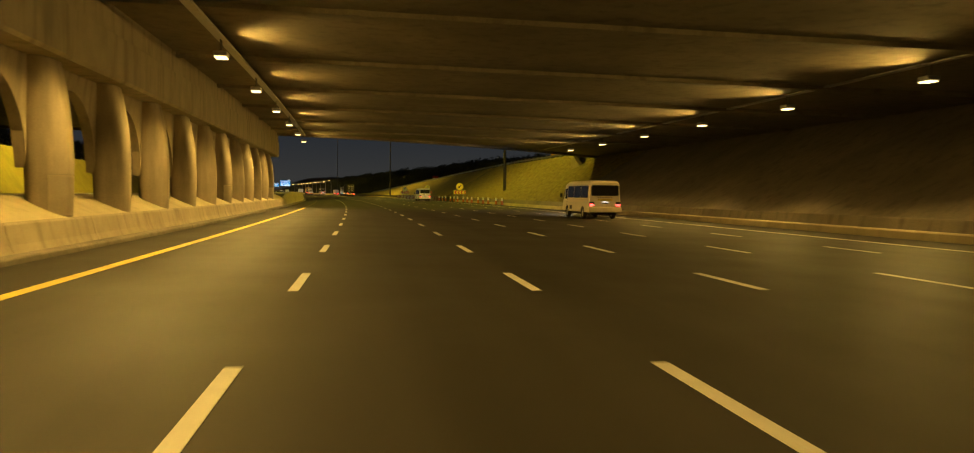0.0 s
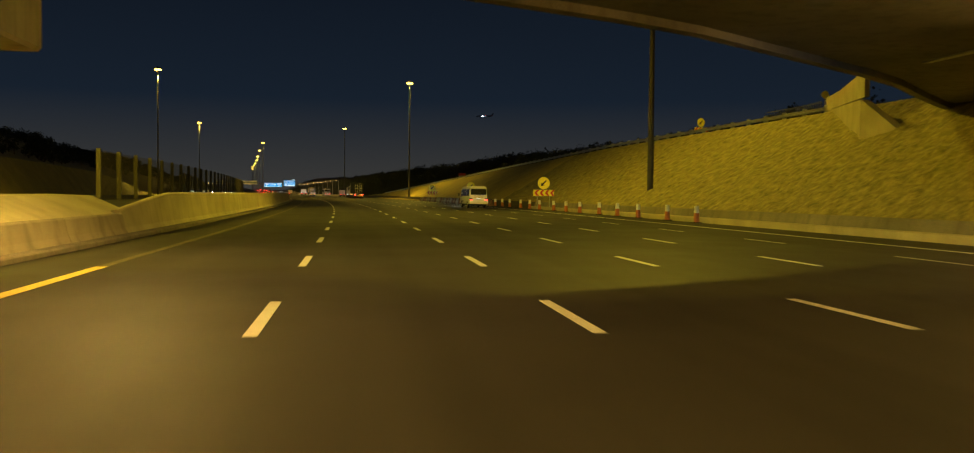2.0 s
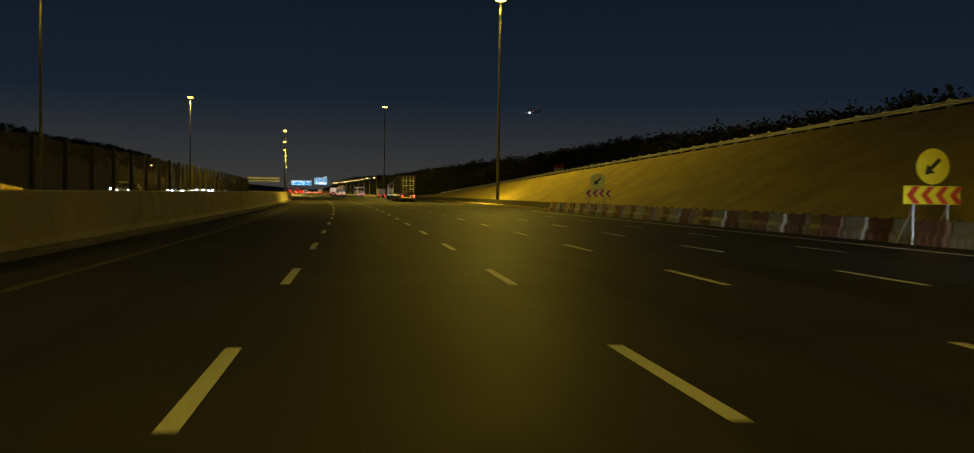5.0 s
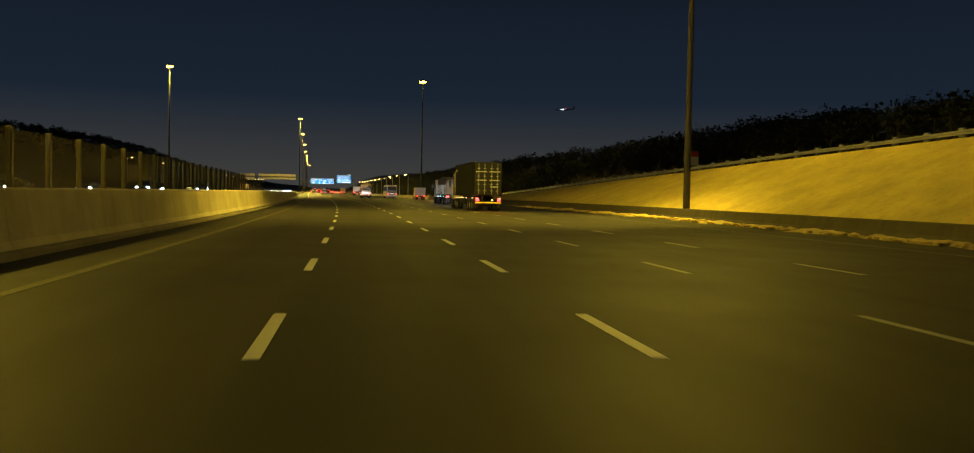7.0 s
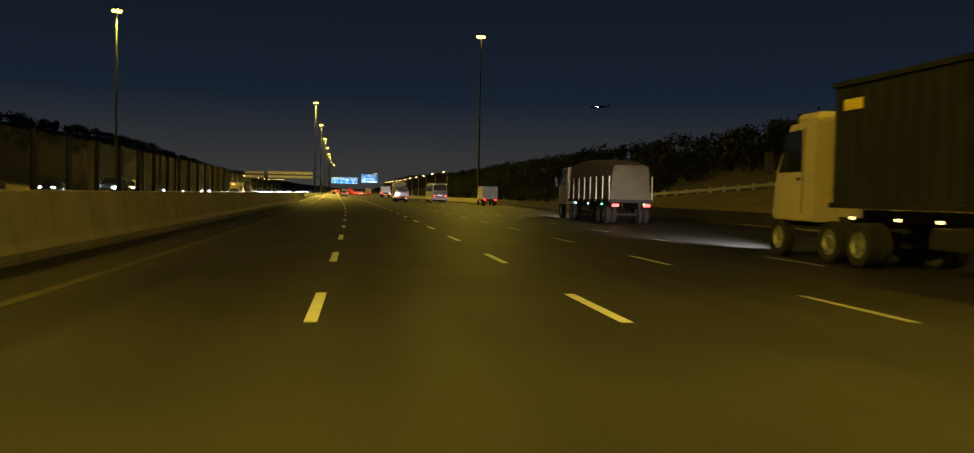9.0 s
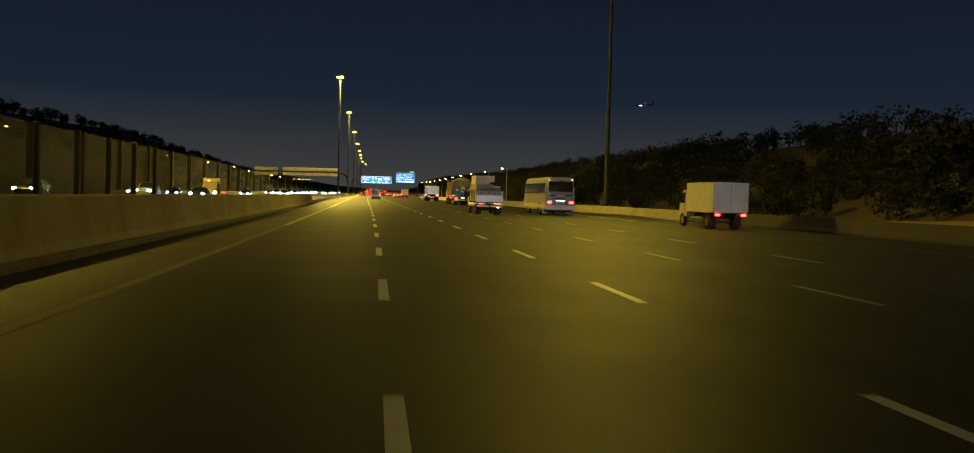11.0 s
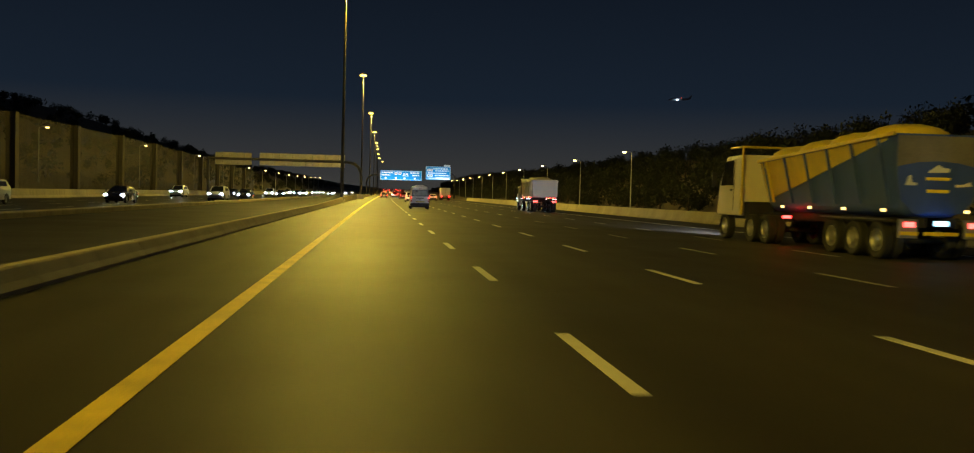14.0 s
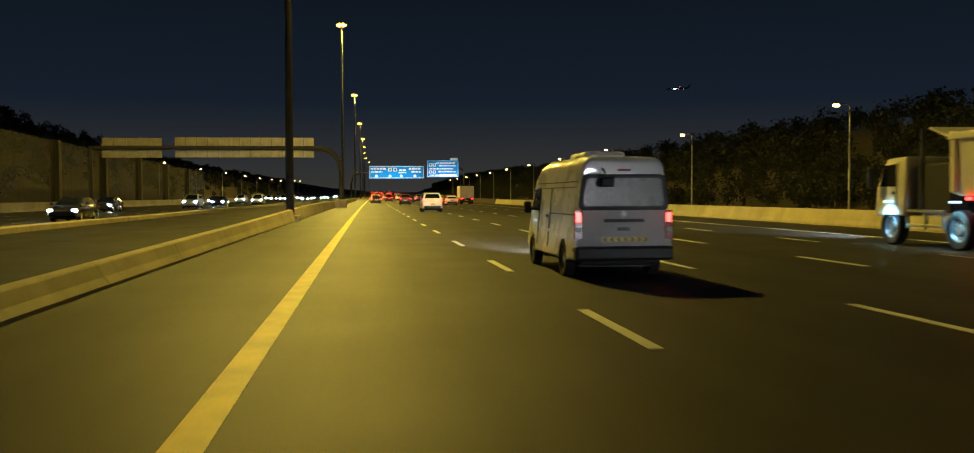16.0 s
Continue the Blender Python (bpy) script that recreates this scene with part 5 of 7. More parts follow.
def van():
    """High-roof panel van."""
    ob = empty("van", Matrix(), "white high-roof panel van with chevron tape on its rear", "van")
    st = [(0.0, 0.45, 2.19, 0.92, 0.73, 0.10, 0.20), (0.03, 0.40, 2.23, 0.935, 0.745, 0.10, 0.22), (0.10, 0.36, 2.26, 0.945, 0.755, 0.10, 0.24), (0.6, 0.34, 2.29, 0.95, 0.76, 0.08, 0.26), (3.4, 0.34, 2.29, 0.95, 0.76, 0.08, 0.26),
          (3.9, 0.34, 2.22, 0.95, 0.77, 0.08, 0.26), (4.25, 0.34, 2.05, 0.945, 0.78, 0.08, 0.24), (4.6, 0.36, 1.72, 0.93, 0.79, 0.10, 0.22), (4.95, 0.40, 1.12, 0.90, 0.80, 0.12, 0.18), (5.12, 0.46, 0.92, 0.80, 0.70, 0.14, 0.14)]
    part("body", loft(wells(st, (1.02, 4.13), 0.39, 0.32), 8), WHITE_PAINT, ob, smooth=True)
    part("rear_window_frame", rear_plate([(-0.79, 1.28), (0.79, 1.28), (0.835, 1.32), (0.845, 1.40), (0.79, 1.86), (0.765, 1.91), (0.70, 1.94), (-0.70, 1.94), (-0.765, 1.91), (-0.79, 1.86), (-0.845, 1.40), (-0.835, 1.32)], -0.002), TRIM, ob)
    part("rear_window", rear_plate([(-0.72, 1.355), (0.72, 1.355), (0.75, 1.385), (0.755, 1.44), (0.71, 1.82), (0.69, 1.855), (0.64, 1.87), (-0.64, 1.87), (-0.69, 1.855), (-0.71, 1.82), (-0.755, 1.44), (-0.75, 1.385)], -0.014, 0.006), GLASS_GREEN, ob, "rear window with its reflection painted as a pale tone")
    part("tailgate_groove", rear_plate([(-0.80, 0.66), (0.80, 0.66), (0.80, 0.672), (-0.80, 0.672)], 0.02), TRIM, ob)
    for sgn in (-1, 1):
        x = sorted((sgn * 0.78, sgn * 0.93))
        lt = light(ob, "tail_light", x[0], x[1], 0.75, 1.28, 0.05, TAIL_OFF, 0.06, "tall red tail light cluster")
        light(lt, "brake_lamp", x[0] + 0.025, x[1] - 0.025, 1.06, 1.235, 0.045, TAIL_HOT, 0.065, "lit brake lamp")
        light(lt, "reverse_lamp", x[0] + 0.02, x[1] - 0.02, 0.88, 0.97, 0.045, PLASTIC_WHITE, 0.062)
        for y in (1.02, 4.13):
            wheel(ob, sgn * 0.835, y, 0.335, 0.20)
        part("cab_window", side_plate(st, sgn, [(3.62, 1.22), (4.55, 1.22), (4.28, 1.68), (3.66, 1.72)]), GLASS, ob)
        part("side_moulding", side_plate(st, sgn, [(0.5, 0.80), (3.5, 0.80), (3.5, 0.86), (0.5, 0.86)]), WHITE_PAINT, ob)
        part("door_track", side_plate(st, sgn, [(0.35, 1.18), (2.4, 1.18), (2.4, 1.205), (0.35, 1.205)]), TRIM, ob)
        part("panel_groove", side_plate(st, sgn, [(0.30, 1.70), (3.4, 1.70), (3.4, 1.715), (0.30, 1.715)]), TRIM, ob)
        part("panel_groove", side_plate(st, sgn, [(2.44, 0.5), (2.455, 0.5), (2.455, 1.7), (2.44, 1.7)]), TRIM, ob)
        part("panel_groove", side_plate(st, sgn, [(3.56, 0.5), (3.575, 0.5), (3.575, 1.7), (3.56, 1.7)]), TRIM, ob)
        part("gutter", side_plate(st, sgn, [(0.25, 1.80), (4.0, 1.80), (4.0, 1.82), (0.25, 1.82)]), TRIM, ob)
        part("door_handle", side_plate(st, sgn, [(2.6, 1.10), (2.78, 1.10), (2.78, 1.16), (2.6, 1.16)], 0.02), TRIM, ob)
        bm = bmesh.new()
        box(bm, min(sgn * 0.93, sgn * 1.09), max(sgn * 0.93, sgn * 1.09), 4.22, 4.32, 1.16, 1.42, 0.03)
        tube(bm, (sgn * 0.80, 4.24, 1.24), (sgn * 0.95, 4.27, 1.26), 0.03, n=6)
        part("wing_mirror", bm, TRIM, ob)
        light(ob, "head_light", *sorted((sgn * 0.58, sgn * 0.80)), 0.78, 0.92, 4.98, HEAD, 0.0)
    bm = bmesh.new()
    box(bm, -0.93, 0.93, -0.12, 0.22, 0.36, 0.62, 0.05)
    part("rear_bumper", bm, TRIM, ob, "black rear bumper")
    part("handle_bar", rear_plate(rounded(-0.38, 0.38, 1.06, 1.12, 0.02), -0.006, 0.03), TRIM, ob)
    pl = part("number_plate", rear_plate(rounded(-0.16, 0.16, 0.82, 1.01, 0.015), -0.004), PLATE, ob)
    for i in range(5):
        part("plate_mark", rear_plate([(-0.12 + 0.048 * i, 0.90), (-0.09 + 0.048 * i, 0.90), (-0.09 + 0.048 * i, 0.97), (-0.12 + 0.048 * i, 0.97)], -0.017, 0.003), SIGN_BLACK, pl)
    tape = part("reflective_tape", rear_plate([(-0.42, 0.69), (0.46, 0.69), (0.46, 0.79), (-0.42, 0.79)], 0.012, 0.02), REFLECT, ob, "yellow tape with black chevrons")
    for i in range(7):
        x, sg = -0.36 + 0.125 * i, -1 if i < 3 else (1 if i > 3 else 0)
        q = [(x + 0.03 * sg, 0.74), (x - 0.02 * sg, 0.775), (x - 0.02 * sg + 0.04, 0.775), (x + 0.03 * sg + 0.04, 0.74), (x - 0.02 * sg + 0.04, 0.705), (x - 0.02 * sg, 0.705)]
        part("chevron", rear_plate(q, -0.009, 0.003), SIGN_BLACK, tape)
    for y in (1.02, 4.13):
        housing(ob, y, 0.39, 0.32, 0.70)
    light(ob, "high_brake_lamp", -0.12, 0.12, 2.00, 2.035, 0.0, TAIL_OFF, 0.03)
    part("badge", rear_plate(rounded(-0.06, 0.06, 1.17, 1.25, 0.038), -0.004), RIM, ob)
    bm = bmesh.new()
    bent(bm, [(-0.40, 0.06, 2.06), (-0.41, -0.14, 2.00), (-0.39, -0.18, 1.90)], 0.018, 6)
    box(bm, -0.48, -0.24, -0.22, -0.16, 1.70, 1.88, 0.03)
    part("rear_mirror", bm, TRIM, ob, "small black mirror over the rear window")
    bm = bmesh.new()
    box(bm, -0.42, 0.42, 1.3, 2.6, 2.26, 2.42, 0.07)
    part("roof_cooler", bm, WHITE_PAINT, ob, "white cooling unit on the roof")
    bm = bmesh.new()
    box(bm, -0.75, 0.75, 0.3, 4.9, 0.24, 0.40, 0.04)
    part("underbody", bm, CHASSIS, ob)
    return ob


def minibus():
    """Short cream minibus with four side windows."""
    ob = empty("minibus", Matrix(), "cream minibus with chevron tape under its rear window", "bus", "minibuses")
    st = [(0.0, 0.52, 2.42, 0.98, 0.84, 0.10, 0.22), (0.12, 0.44, 2.54, 1.02, 0.88, 0.10, 0.26), (0.5, 0.42, 2.58, 1.03, 0.90, 0.08, 0.26), (5.4, 0.42, 2.56, 1.03, 0.90, 0.08, 0.26),
          (6.1, 0.42, 2.44, 1.03, 0.90, 0.08, 0.26), (6.55, 0.42, 1.95, 1.02, 0.88, 0.10, 0.22), (6.85, 0.44, 1.30, 1.0, 0.88, 0.12, 0.16), (6.99, 0.50, 1.0, 0.92, 0.84, 0.12, 0.12)]
    part("body", loft(wells(st, (1.45, 5.40), 0.45, 0.37), 6), CREAM_PAINT, ob, smooth=True)
    part("rear_window_frame", rear_plate(rounded(-0.85, 0.85, 1.50, 2.24, 0.12), -0.002), TRIM, ob)
    part("rear_window", rear_plate(rounded(-0.80, 0.80, 1.54, 2.20, 0.09), -0.013, 0.006), GLASS, ob, "dark rear window")
    bm = bmesh.new()
    tube(bm, (0.05, -0.04, 1.52), (0.22, -0.05, 1.68), 0.012, n=6)
    part("rear_wiper", bm, TRIM, ob)
    for sgn in (-1, 1):
        x = sorted((sgn * 0.66, sgn * 0.97))
        lt = light(ob, "tail_light", x[0], x[1], 0.80, 1.10, 0.04, TRIM, 0.05, "dark tail light cluster")
        light(lt, "brake_lamp", x[0] + 0.02, x[1] - 0.02, 0.82, 0.94, 0.035, TAIL_HOT, 0.055, "lit red lamp")
        for y in (1.45, 5.40):
            wheel(ob, sgn * 0.905, y, 0.385, 0.22)
        for a, b in ((0.40, 1.98), (2.10, 3.68), (3.80, 5.30)):
            part("side_window", side_plate(st, sgn, [(a, 1.36), (b, 1.36), (b, 2.20), (a, 2.20)]), GLASS, ob)
        part("cab_window", side_plate(st, sgn, [(5.52, 1.26), (6.52, 1.26), (6.30, 1.98), (5.56, 2.06)]), GLASS, ob)
        for i in range(3):
            part("vent", side_plate(st, sgn, [(4.05 + 0.2 * i, 0.56), (4.22 + 0.2 * i, 0.56), (4.22 + 0.2 * i, 0.80), (4.05 + 0.2 * i, 0.80)]), TRIM, ob)
        part("body_line", side_plate(st, sgn, [(0.3, 1.22), (6.4, 1.22), (6.4, 1.235), (0.3, 1.235)]), TAN_PAINT, ob)
        part("door_line", side_plate(st, sgn, [(5.42, 0.6), (5.435, 0.6), (5.435, 2.1), (5.42, 2.1)]), TRIM, ob)
        bm = bmesh.new()
        box(bm, min(sgn * 1.06, sgn * 1.22), max(sgn * 1.06, sgn * 1.22), 6.45, 6.55, 1.35, 1.68, 0.03)
        part("wing_mirror", bm, TRIM, ob)
    bm = bmesh.new()
    box(bm, -1.02, 1.02, -0.10, 0.2, 0.42, 0.76, 0.06)
    part("rear_bumper", bm, CREAM_PAINT, ob)
    tape = part("reflective_tape", rear_plate([(-0.46, 1.17), (0.46, 1.17), (0.46, 1.28), (-0.46, 1.28)], -0.002), REFLECT, ob, "yellow tape with black chevrons")
    for i in range(8):
        x, sg = -0.42 + 0.11 * i, -1 if i < 4 else 1
        part("chevron", rear_plate([(x + 0.03 * sg, 1.225), (x - 0.02 * sg, 1.27), (x + 0.035 - 0.02 * sg, 1.27), (x + 0.035 + 0.03 * sg, 1.225), (x + 0.035 - 0.02 * sg, 1.18), (x - 0.02 * sg, 1.18)], -0.015, 0.003), SIGN_BLACK, tape)
    for i in range(7):
        x = -0.46 + 0.135 * i
        part("writing", rear_plate([(x, 1.37), (x + 0.09, 1.37), (x + 0.09, 1.43), (x, 1.43)], -0.002), BOARDS, ob)
    pl = part("number_plate", rear_plate([(-0.26, 0.93), (0.26, 0.93), (0.26, 1.06), (-0.26, 1.06)], -0.004), PLATE, ob)
    part("plate_mark", rear_plate([(-0.18, 0.97), (0.18, 0.97), (0.18, 1.03), (-0.18, 1.03)], -0.017, 0.003), SIGN_BLACK, pl)
    light(ob, "plate_lamp", -0.2, 0.2, 1.075, 1.10, -0.005, PLATE_LAMP, 0.02)
    for y in (1.45, 5.40):
        housing(ob, y, 0.45, 0.37, 0.76)
    light(ob, "high_brake_lamp", -0.3, 0.3, 2.32, 2.36, 0.05, TRIM, 0.03)
    bm = bmesh.new()
    box(bm, -0.8, 0.8, 0.3, 6.7, 0.28, 0.46, 0.04)
    part("underbody", bm, CHASSIS, ob)
    return ob


def coach():
    """Full-size white service bus; unlit sides and headlit rear are put into its paints."""
    ob = empty("coach", Matrix(), "long service bus, sides darkened as unlit, rear white as lit", "bus")
    st = [(0.0, 0.55, 2.95, 1.20, 1.02, 0.10, 0.22), (0.12, 0.45, 3.08, 1.24, 1.06, 0.10, 0.28), (0.5, 0.42, 3.10, 1.25, 1.08, 0.08, 0.28), (9.6, 0.42, 3.10, 1.25, 1.08, 0.08, 0.28), (10.2, 0.45, 2.95, 1.24, 1.05, 0.1, 0.25), (10.4, 0.5, 2.7, 1.2, 1.0, 0.1, 0.2)]
    part("body", loft(wells(st, (2.6, 8.0), 0.57, 0.48), 6), COACH_UNLIT, ob, smooth=True)
    # added white plate: the rear as headlights brighten it
    part("lit_rear_plate", rear_plate(rounded(-1.06, 1.06, 0.86, 2.86, 0.18), 0.004, 0.008), WHITE_PAINT, ob, "white plate for the headlit rear")
    part("rear_window", rear_plate(rounded(-1.0, 1.0, 1.92, 2.75, 0.14), -0.002), GLASS, ob, "dark rear window")
    for sgn in (-1, 1):
        for i in range(7):
            a = 0.7 + 1.32 * i
            part("side_window", side_plate(st, sgn, [(a, 1.75), (a + 1.24, 1.75), (a + 1.24, 2.62), (a, 2.62)]), GLASS, ob)
        for y in (2.6, 8.0):
            wheel(ob, sgn * 1.09, y, 0.50, 0.28)
        light(ob, "tail_light", *sorted((sgn * 0.72, sgn * 1.05)), 0.98, 1.14, 0.0, TAIL_HOT, 0.03, "lit red lamp")
        light(ob, "roof_marker", *sorted((sgn * 0.88, sgn * 1.0)), 2.86, 2.93, 0.02, AMBER, 0.05)
        part("lower_band", side_plate(st, sgn, [(0.3, 0.6), (9.8, 0.6), (9.8, 0.95), (0.3, 0.95)]), TAN_PAINT, ob)
        bm = bmesh.new()
        box(bm, min(sgn * 0.75, sgn * 1.2), max(sgn * 0.75, sgn * 1.2), 1.6, 1.63, 0.12, 0.44, 0.01)
        part("mud_flap", bm, PLASTIC_WHITE, ob)
    bm = bmesh.new()
    box(bm, -1.22, 1.22, -0.12, 0.2, 0.46, 0.82, 0.06)
    part("rear_bumper", bm, WHITE_PAINT, ob)
    for y in (2.6, 8.0):
        housing(ob, y, 0.57, 0.48, 0.92)
    light(ob, "plate_lamp", -0.35, 0.35, 1.16, 1.22, -0.01, PLATE_LAMP, 0.03, "bright white lamp over the plate")
    pl = part("number_plate", rear_plate([(-0.3, 0.93), (0.3, 0.93), (0.3, 1.08), (-0.3, 1.08)], -0.004), PLATE, ob)
    part("plate_mark", rear_plate([(-0.2, 0.97), (0.2, 0.97), (0.2, 1.04), (-0.2, 1.04)], -0.017, 0.003), SIGN_BLACK, pl)
    part("reflective_tape", rear_plate([(-0.5, 0.66), (0.5, 0.66), (0.5, 0.76), (-0.5, 0.76)], -0.118), REFLECT, ob)
    for a, b, z, m in ((-0.85, -0.5, 1.55, TRIM), (-0.25, 0.25, 1.55, REFLECT), (0.4, 1.0, 1.58, TRIM), (-0.45, 0.45, 1.30, TRIM)):
        part("writing", rear_plate([(a, z), (b, z), (b, z + 0.10), (a, z + 0.10)], -0.004), m, ob)
    bm = bmesh.new()
    box(bm, -1.0, 1.0, 0.3, 10, 0.26, 0.46, 0.04)
    part("underbody", bm, CHASSIS, ob)
    return ob


def cab(ob, y, length, width, z0, z1, paint, roof=0.0):
    """A truck's cab over its front axle, its rear wall at y."""
    w = width / 2
    st = [(y, z0, z1, w, w - 0.06, 0.05, 0.10), (y + 0.15, z0, z1 + 0.02, w, w - 0.06, 0.05, 0.14), (y + length * 0.62, z0, z1, w, w - 0.06, 0.06, 0.16), (y + length * 0.90, z0, z0 + (z1 - z0) * 0.55, w, w - 0.05, 0.08, 0.10), (y + length, z0 + 0.05, z0 + (z1 - z0) * 0.42, w - 0.05, w - 0.12, 0.1, 0.1)]
    c = part("cab", loft(st, 4), paint, ob, smooth=True)
    mid = z0 + (z1 - z0) * 0.5
    for sgn in (-1, 1):
        part("cab_window", side_plate(st, sgn, [(y + length * 0.28, mid), (y + length * 0.84, mid), (y + length * 0.66, z1 - 0.22), (y + length * 0.30, z1 - 0.18)]), GLASS, c)
        part("door_line", side_plate(st, sgn, [(y + length * 0.24, z0 + 0.2), (y + length * 0.25, z0 + 0.2), (y + length * 0.25, z1 - 0.15), (y + length * 0.24, z1 - 0.15)]), TRIM, c)
        part("door_handle", side_plate(st, sgn, [(y + length * 0.30, mid - 0.22), (y + length * 0.38, mid - 0.22), (y + length * 0.38, mid - 0.14), (y + length * 0.30, mid - 0.14)], 0.02), TRIM, c)
        bm = bmesh.new()
        box(bm, min(sgn * (w + 0.08), sgn * (w + 0.28)), max(sgn * (w + 0.08), sgn * (w + 0.28)), y + length * 0.88, y + length * 0.95, mid - 0.05, mid + 0.55, 0.03)
        tube(bm, (sgn * (w - 0.05), y + length * 0.84, mid + 0.4), (sgn * (w + 0.15), y + length * 0.9, mid + 0.4), 0.02, n=6)
        part("wing_mirror", bm, TRIM, c)
        light(ob, "head_light", *sorted((sgn * (w - 0.5), sgn * (w - 0.15))), z0 + 0.12, z0 + 0.34, y + length - 0.02, PLASTIC_WHITE, 0.0)
    if roof:
        bm = bmesh.new()
        box(bm, -w + 0.15, w - 0.15, y + 0.05, y + length * 0.55, z1 - 0.05, z1 + roof, 0.14)
        part("roof_fairing", bm, paint, c)
    return st


def chassis(ob, y0, y1, z, w=0.42):
    for sgn in (-1, 1):
        bm = bmesh.new()
        box(bm, min(sgn * w, sgn * (w + 0.09)), max(sgn * w, sgn * (w + 0.09)), y0, y1, z - 0.14, z + 0.14, 0.01)
        part("chassis_rail", bm, CHASSIS, ob)


def dual_axle(ob, y, half, r=0.50, w=0.28):
    for sgn in (-1, 1):
        wheel(ob, sgn * (half - w / 2), y, r, w)
        wheel(ob, sgn * (half - 1.5 * w - 0.04), y, r, w)
    bm = bmesh.new()
    tube(bm, (-half + 0.3, y, r), (half - 0.3, y, r), 0.09, n=8)
    part("axle", bm, CHASSIS, ob)


def container_truck():
    """Articulated lorry with a dark corrugated container."""
    ob = empty("container_truck", Matrix(), "articulated lorry with a dark corrugated shipping container", "truck")
    bm = bmesh.new()
    w, z0, z1, y0, y1 = 1.22, 1.32, 4.22, 0.25, 12.4
    n = 88
    rings = []
    for sgn in (-1, 1):
        prev = None
        for i in range(n + 1):
            y = y0 + 0.12 + (y1 - y0 - 0.24) * i / n
            x = sgn * (w - (0.035 if i % 4 in (1, 2) else 0.0))
            cur = (bm.verts.new((x, y, z0 + 0.12)), bm.verts.new((x, y, z1 - 0.10)))
            if prev:
                bm.faces.new((prev[0], cur[0], cur[1], prev[1]))
            prev = cur
    box(bm, -w + 0.05, w - 0.05, y0 + 0.02, y1, z0 + 0.02, z1 - 0.03)
    bmesh.ops.recalc_face_normals(bm, faces=bm.faces[:])
    body = part("container", bm, CONTAINER, ob, "dark grey corrugated steel container")
    for x in (-w, w):
        for z in (z0 + 0.06, z1 - 0.05):
            bm = bmesh.new()
            box(bm, x - 0.06, x + 0.06, y0, y1, z - 0.06, z + 0.06, 0.01)
            part("edge_rail", bm, CONTAINER, body)
    for sgn in (-1, 1):
        bm = bmesh.new()
        box(bm, min(sgn * 0.015, sgn * 1.17), max(sgn * 0.015, sgn * 1.17), y0 - 0.04, y0 + 0.02, z0 + 0.1, z1 - 0.1, 0.012)
        door = part("door", bm, CONTAINER, body)
        for x in (0.30, 0.82):
            bm = bmesh.new()
            tube(bm, (sgn * x, y0 - 0.08, z0 + 0.12), (sgn * x, y0 - 0.08, z1 - 0.12), 0.022, n=8)
            part("lock_rod", bm, STEEL, door)
            for z in (1.75, 2.3, 3.0, 3.65):
                bm = bmesh.new()
                box(bm, sgn * x - 0.12, sgn * x + 0.12, y0 - 0.10, y0 - 0.045, z - 0.03, z + 0.03, 0.008)
                part("rod_keeper", bm, STEEL, door)
        for z, a, b in ((3.35, 0.1, 1.05), (2.62, 0.12, 1.0), (2.05, 0.2, 0.9)):
            if sgn > 0 or z != 2.05:
                part("writing", rear_plate([(sgn * a, z), (sgn * b, z), (sgn * b, z + 0.07), (sgn * a, z + 0.07)] if sgn > 0 else [(-b, z), (-a, z), (-a, z + 0.07), (-b, z + 0.07)], y0 - 0.045, 0.004), PLASTIC_WHITE, door)
    part("logo_panel", side_plate([(0, 1, 4, 1.235, 1.235, 0, 0), (13, 1, 4, 1.235, 1.235, 0, 0)], -1, [(11.1, 3.55), (11.9, 3.55), (11.9, 3.8), (11.1, 3.8)]), REFLECT, body)
    chassis(ob, 0.2, 12.2, 1.14)
    for y in (1.3, 2.6, 3.9):
        dual_axle(ob, y, 1.22)
    bm = bmesh.new()
    box(bm, -1.2, 1.2, 0.0, 0.14, 0.62, 0.84, 0.02)
    part("rear_bumper", bm, CHASSIS, ob)
    part("reflective_tape", rear_plate([(-1.1, 0.68), (1.1, 0.68), (1.1, 0.78), (-1.1, 0.78)], -0.002), REFLECT, ob)
    for sgn in (-1, 1):
        light(ob, "tail_light", *sorted((sgn * 0.82, sgn * 1.08)), 1.0, 1.12, 0.02, TAIL_HOT, 0.04, "lit red lamp")
        light(ob, "tail_light", *sorted((sgn * 0.8, sgn * 1.05)), 0.86, 0.94, 0.02, TAIL, 0.04, "lit red lamp")
        for y in (0.9, 4.9, 7.0, 8.2, 9.6, 11.4):
            bm = bmesh.new()
            box(bm, min(sgn * 1.16, sgn * 1.25), max(sgn * 1.16, sgn * 1.25), y, y + 0.10, 1.07, 1.13, 0.01)
            part("marker_lamp", bm, AMBER, ob, "lit amber marker lamp")
        bm = bmesh.new()
        box(bm, min(sgn * 1.05, sgn * 1.2), max(sgn * 1.05, sgn * 1.2), 5.4, 8.6, 0.55, 1.0, 0.05)
        part("side_guard", bm, CHASSIS, ob)
    light(ob, "plate_lamp", 0.30, 0.42, 0.92, 1.0, 0.03, AMBER, 0.04)
    chassis(ob, 10.4, 16.2, 0.95)
    for y in (11.2, 12.5):
        dual_axle(ob, y, 1.22)
    for sgn in (-1, 1):
        wheel(ob, sgn * 1.06, 15.2, 0.50, 0.30)
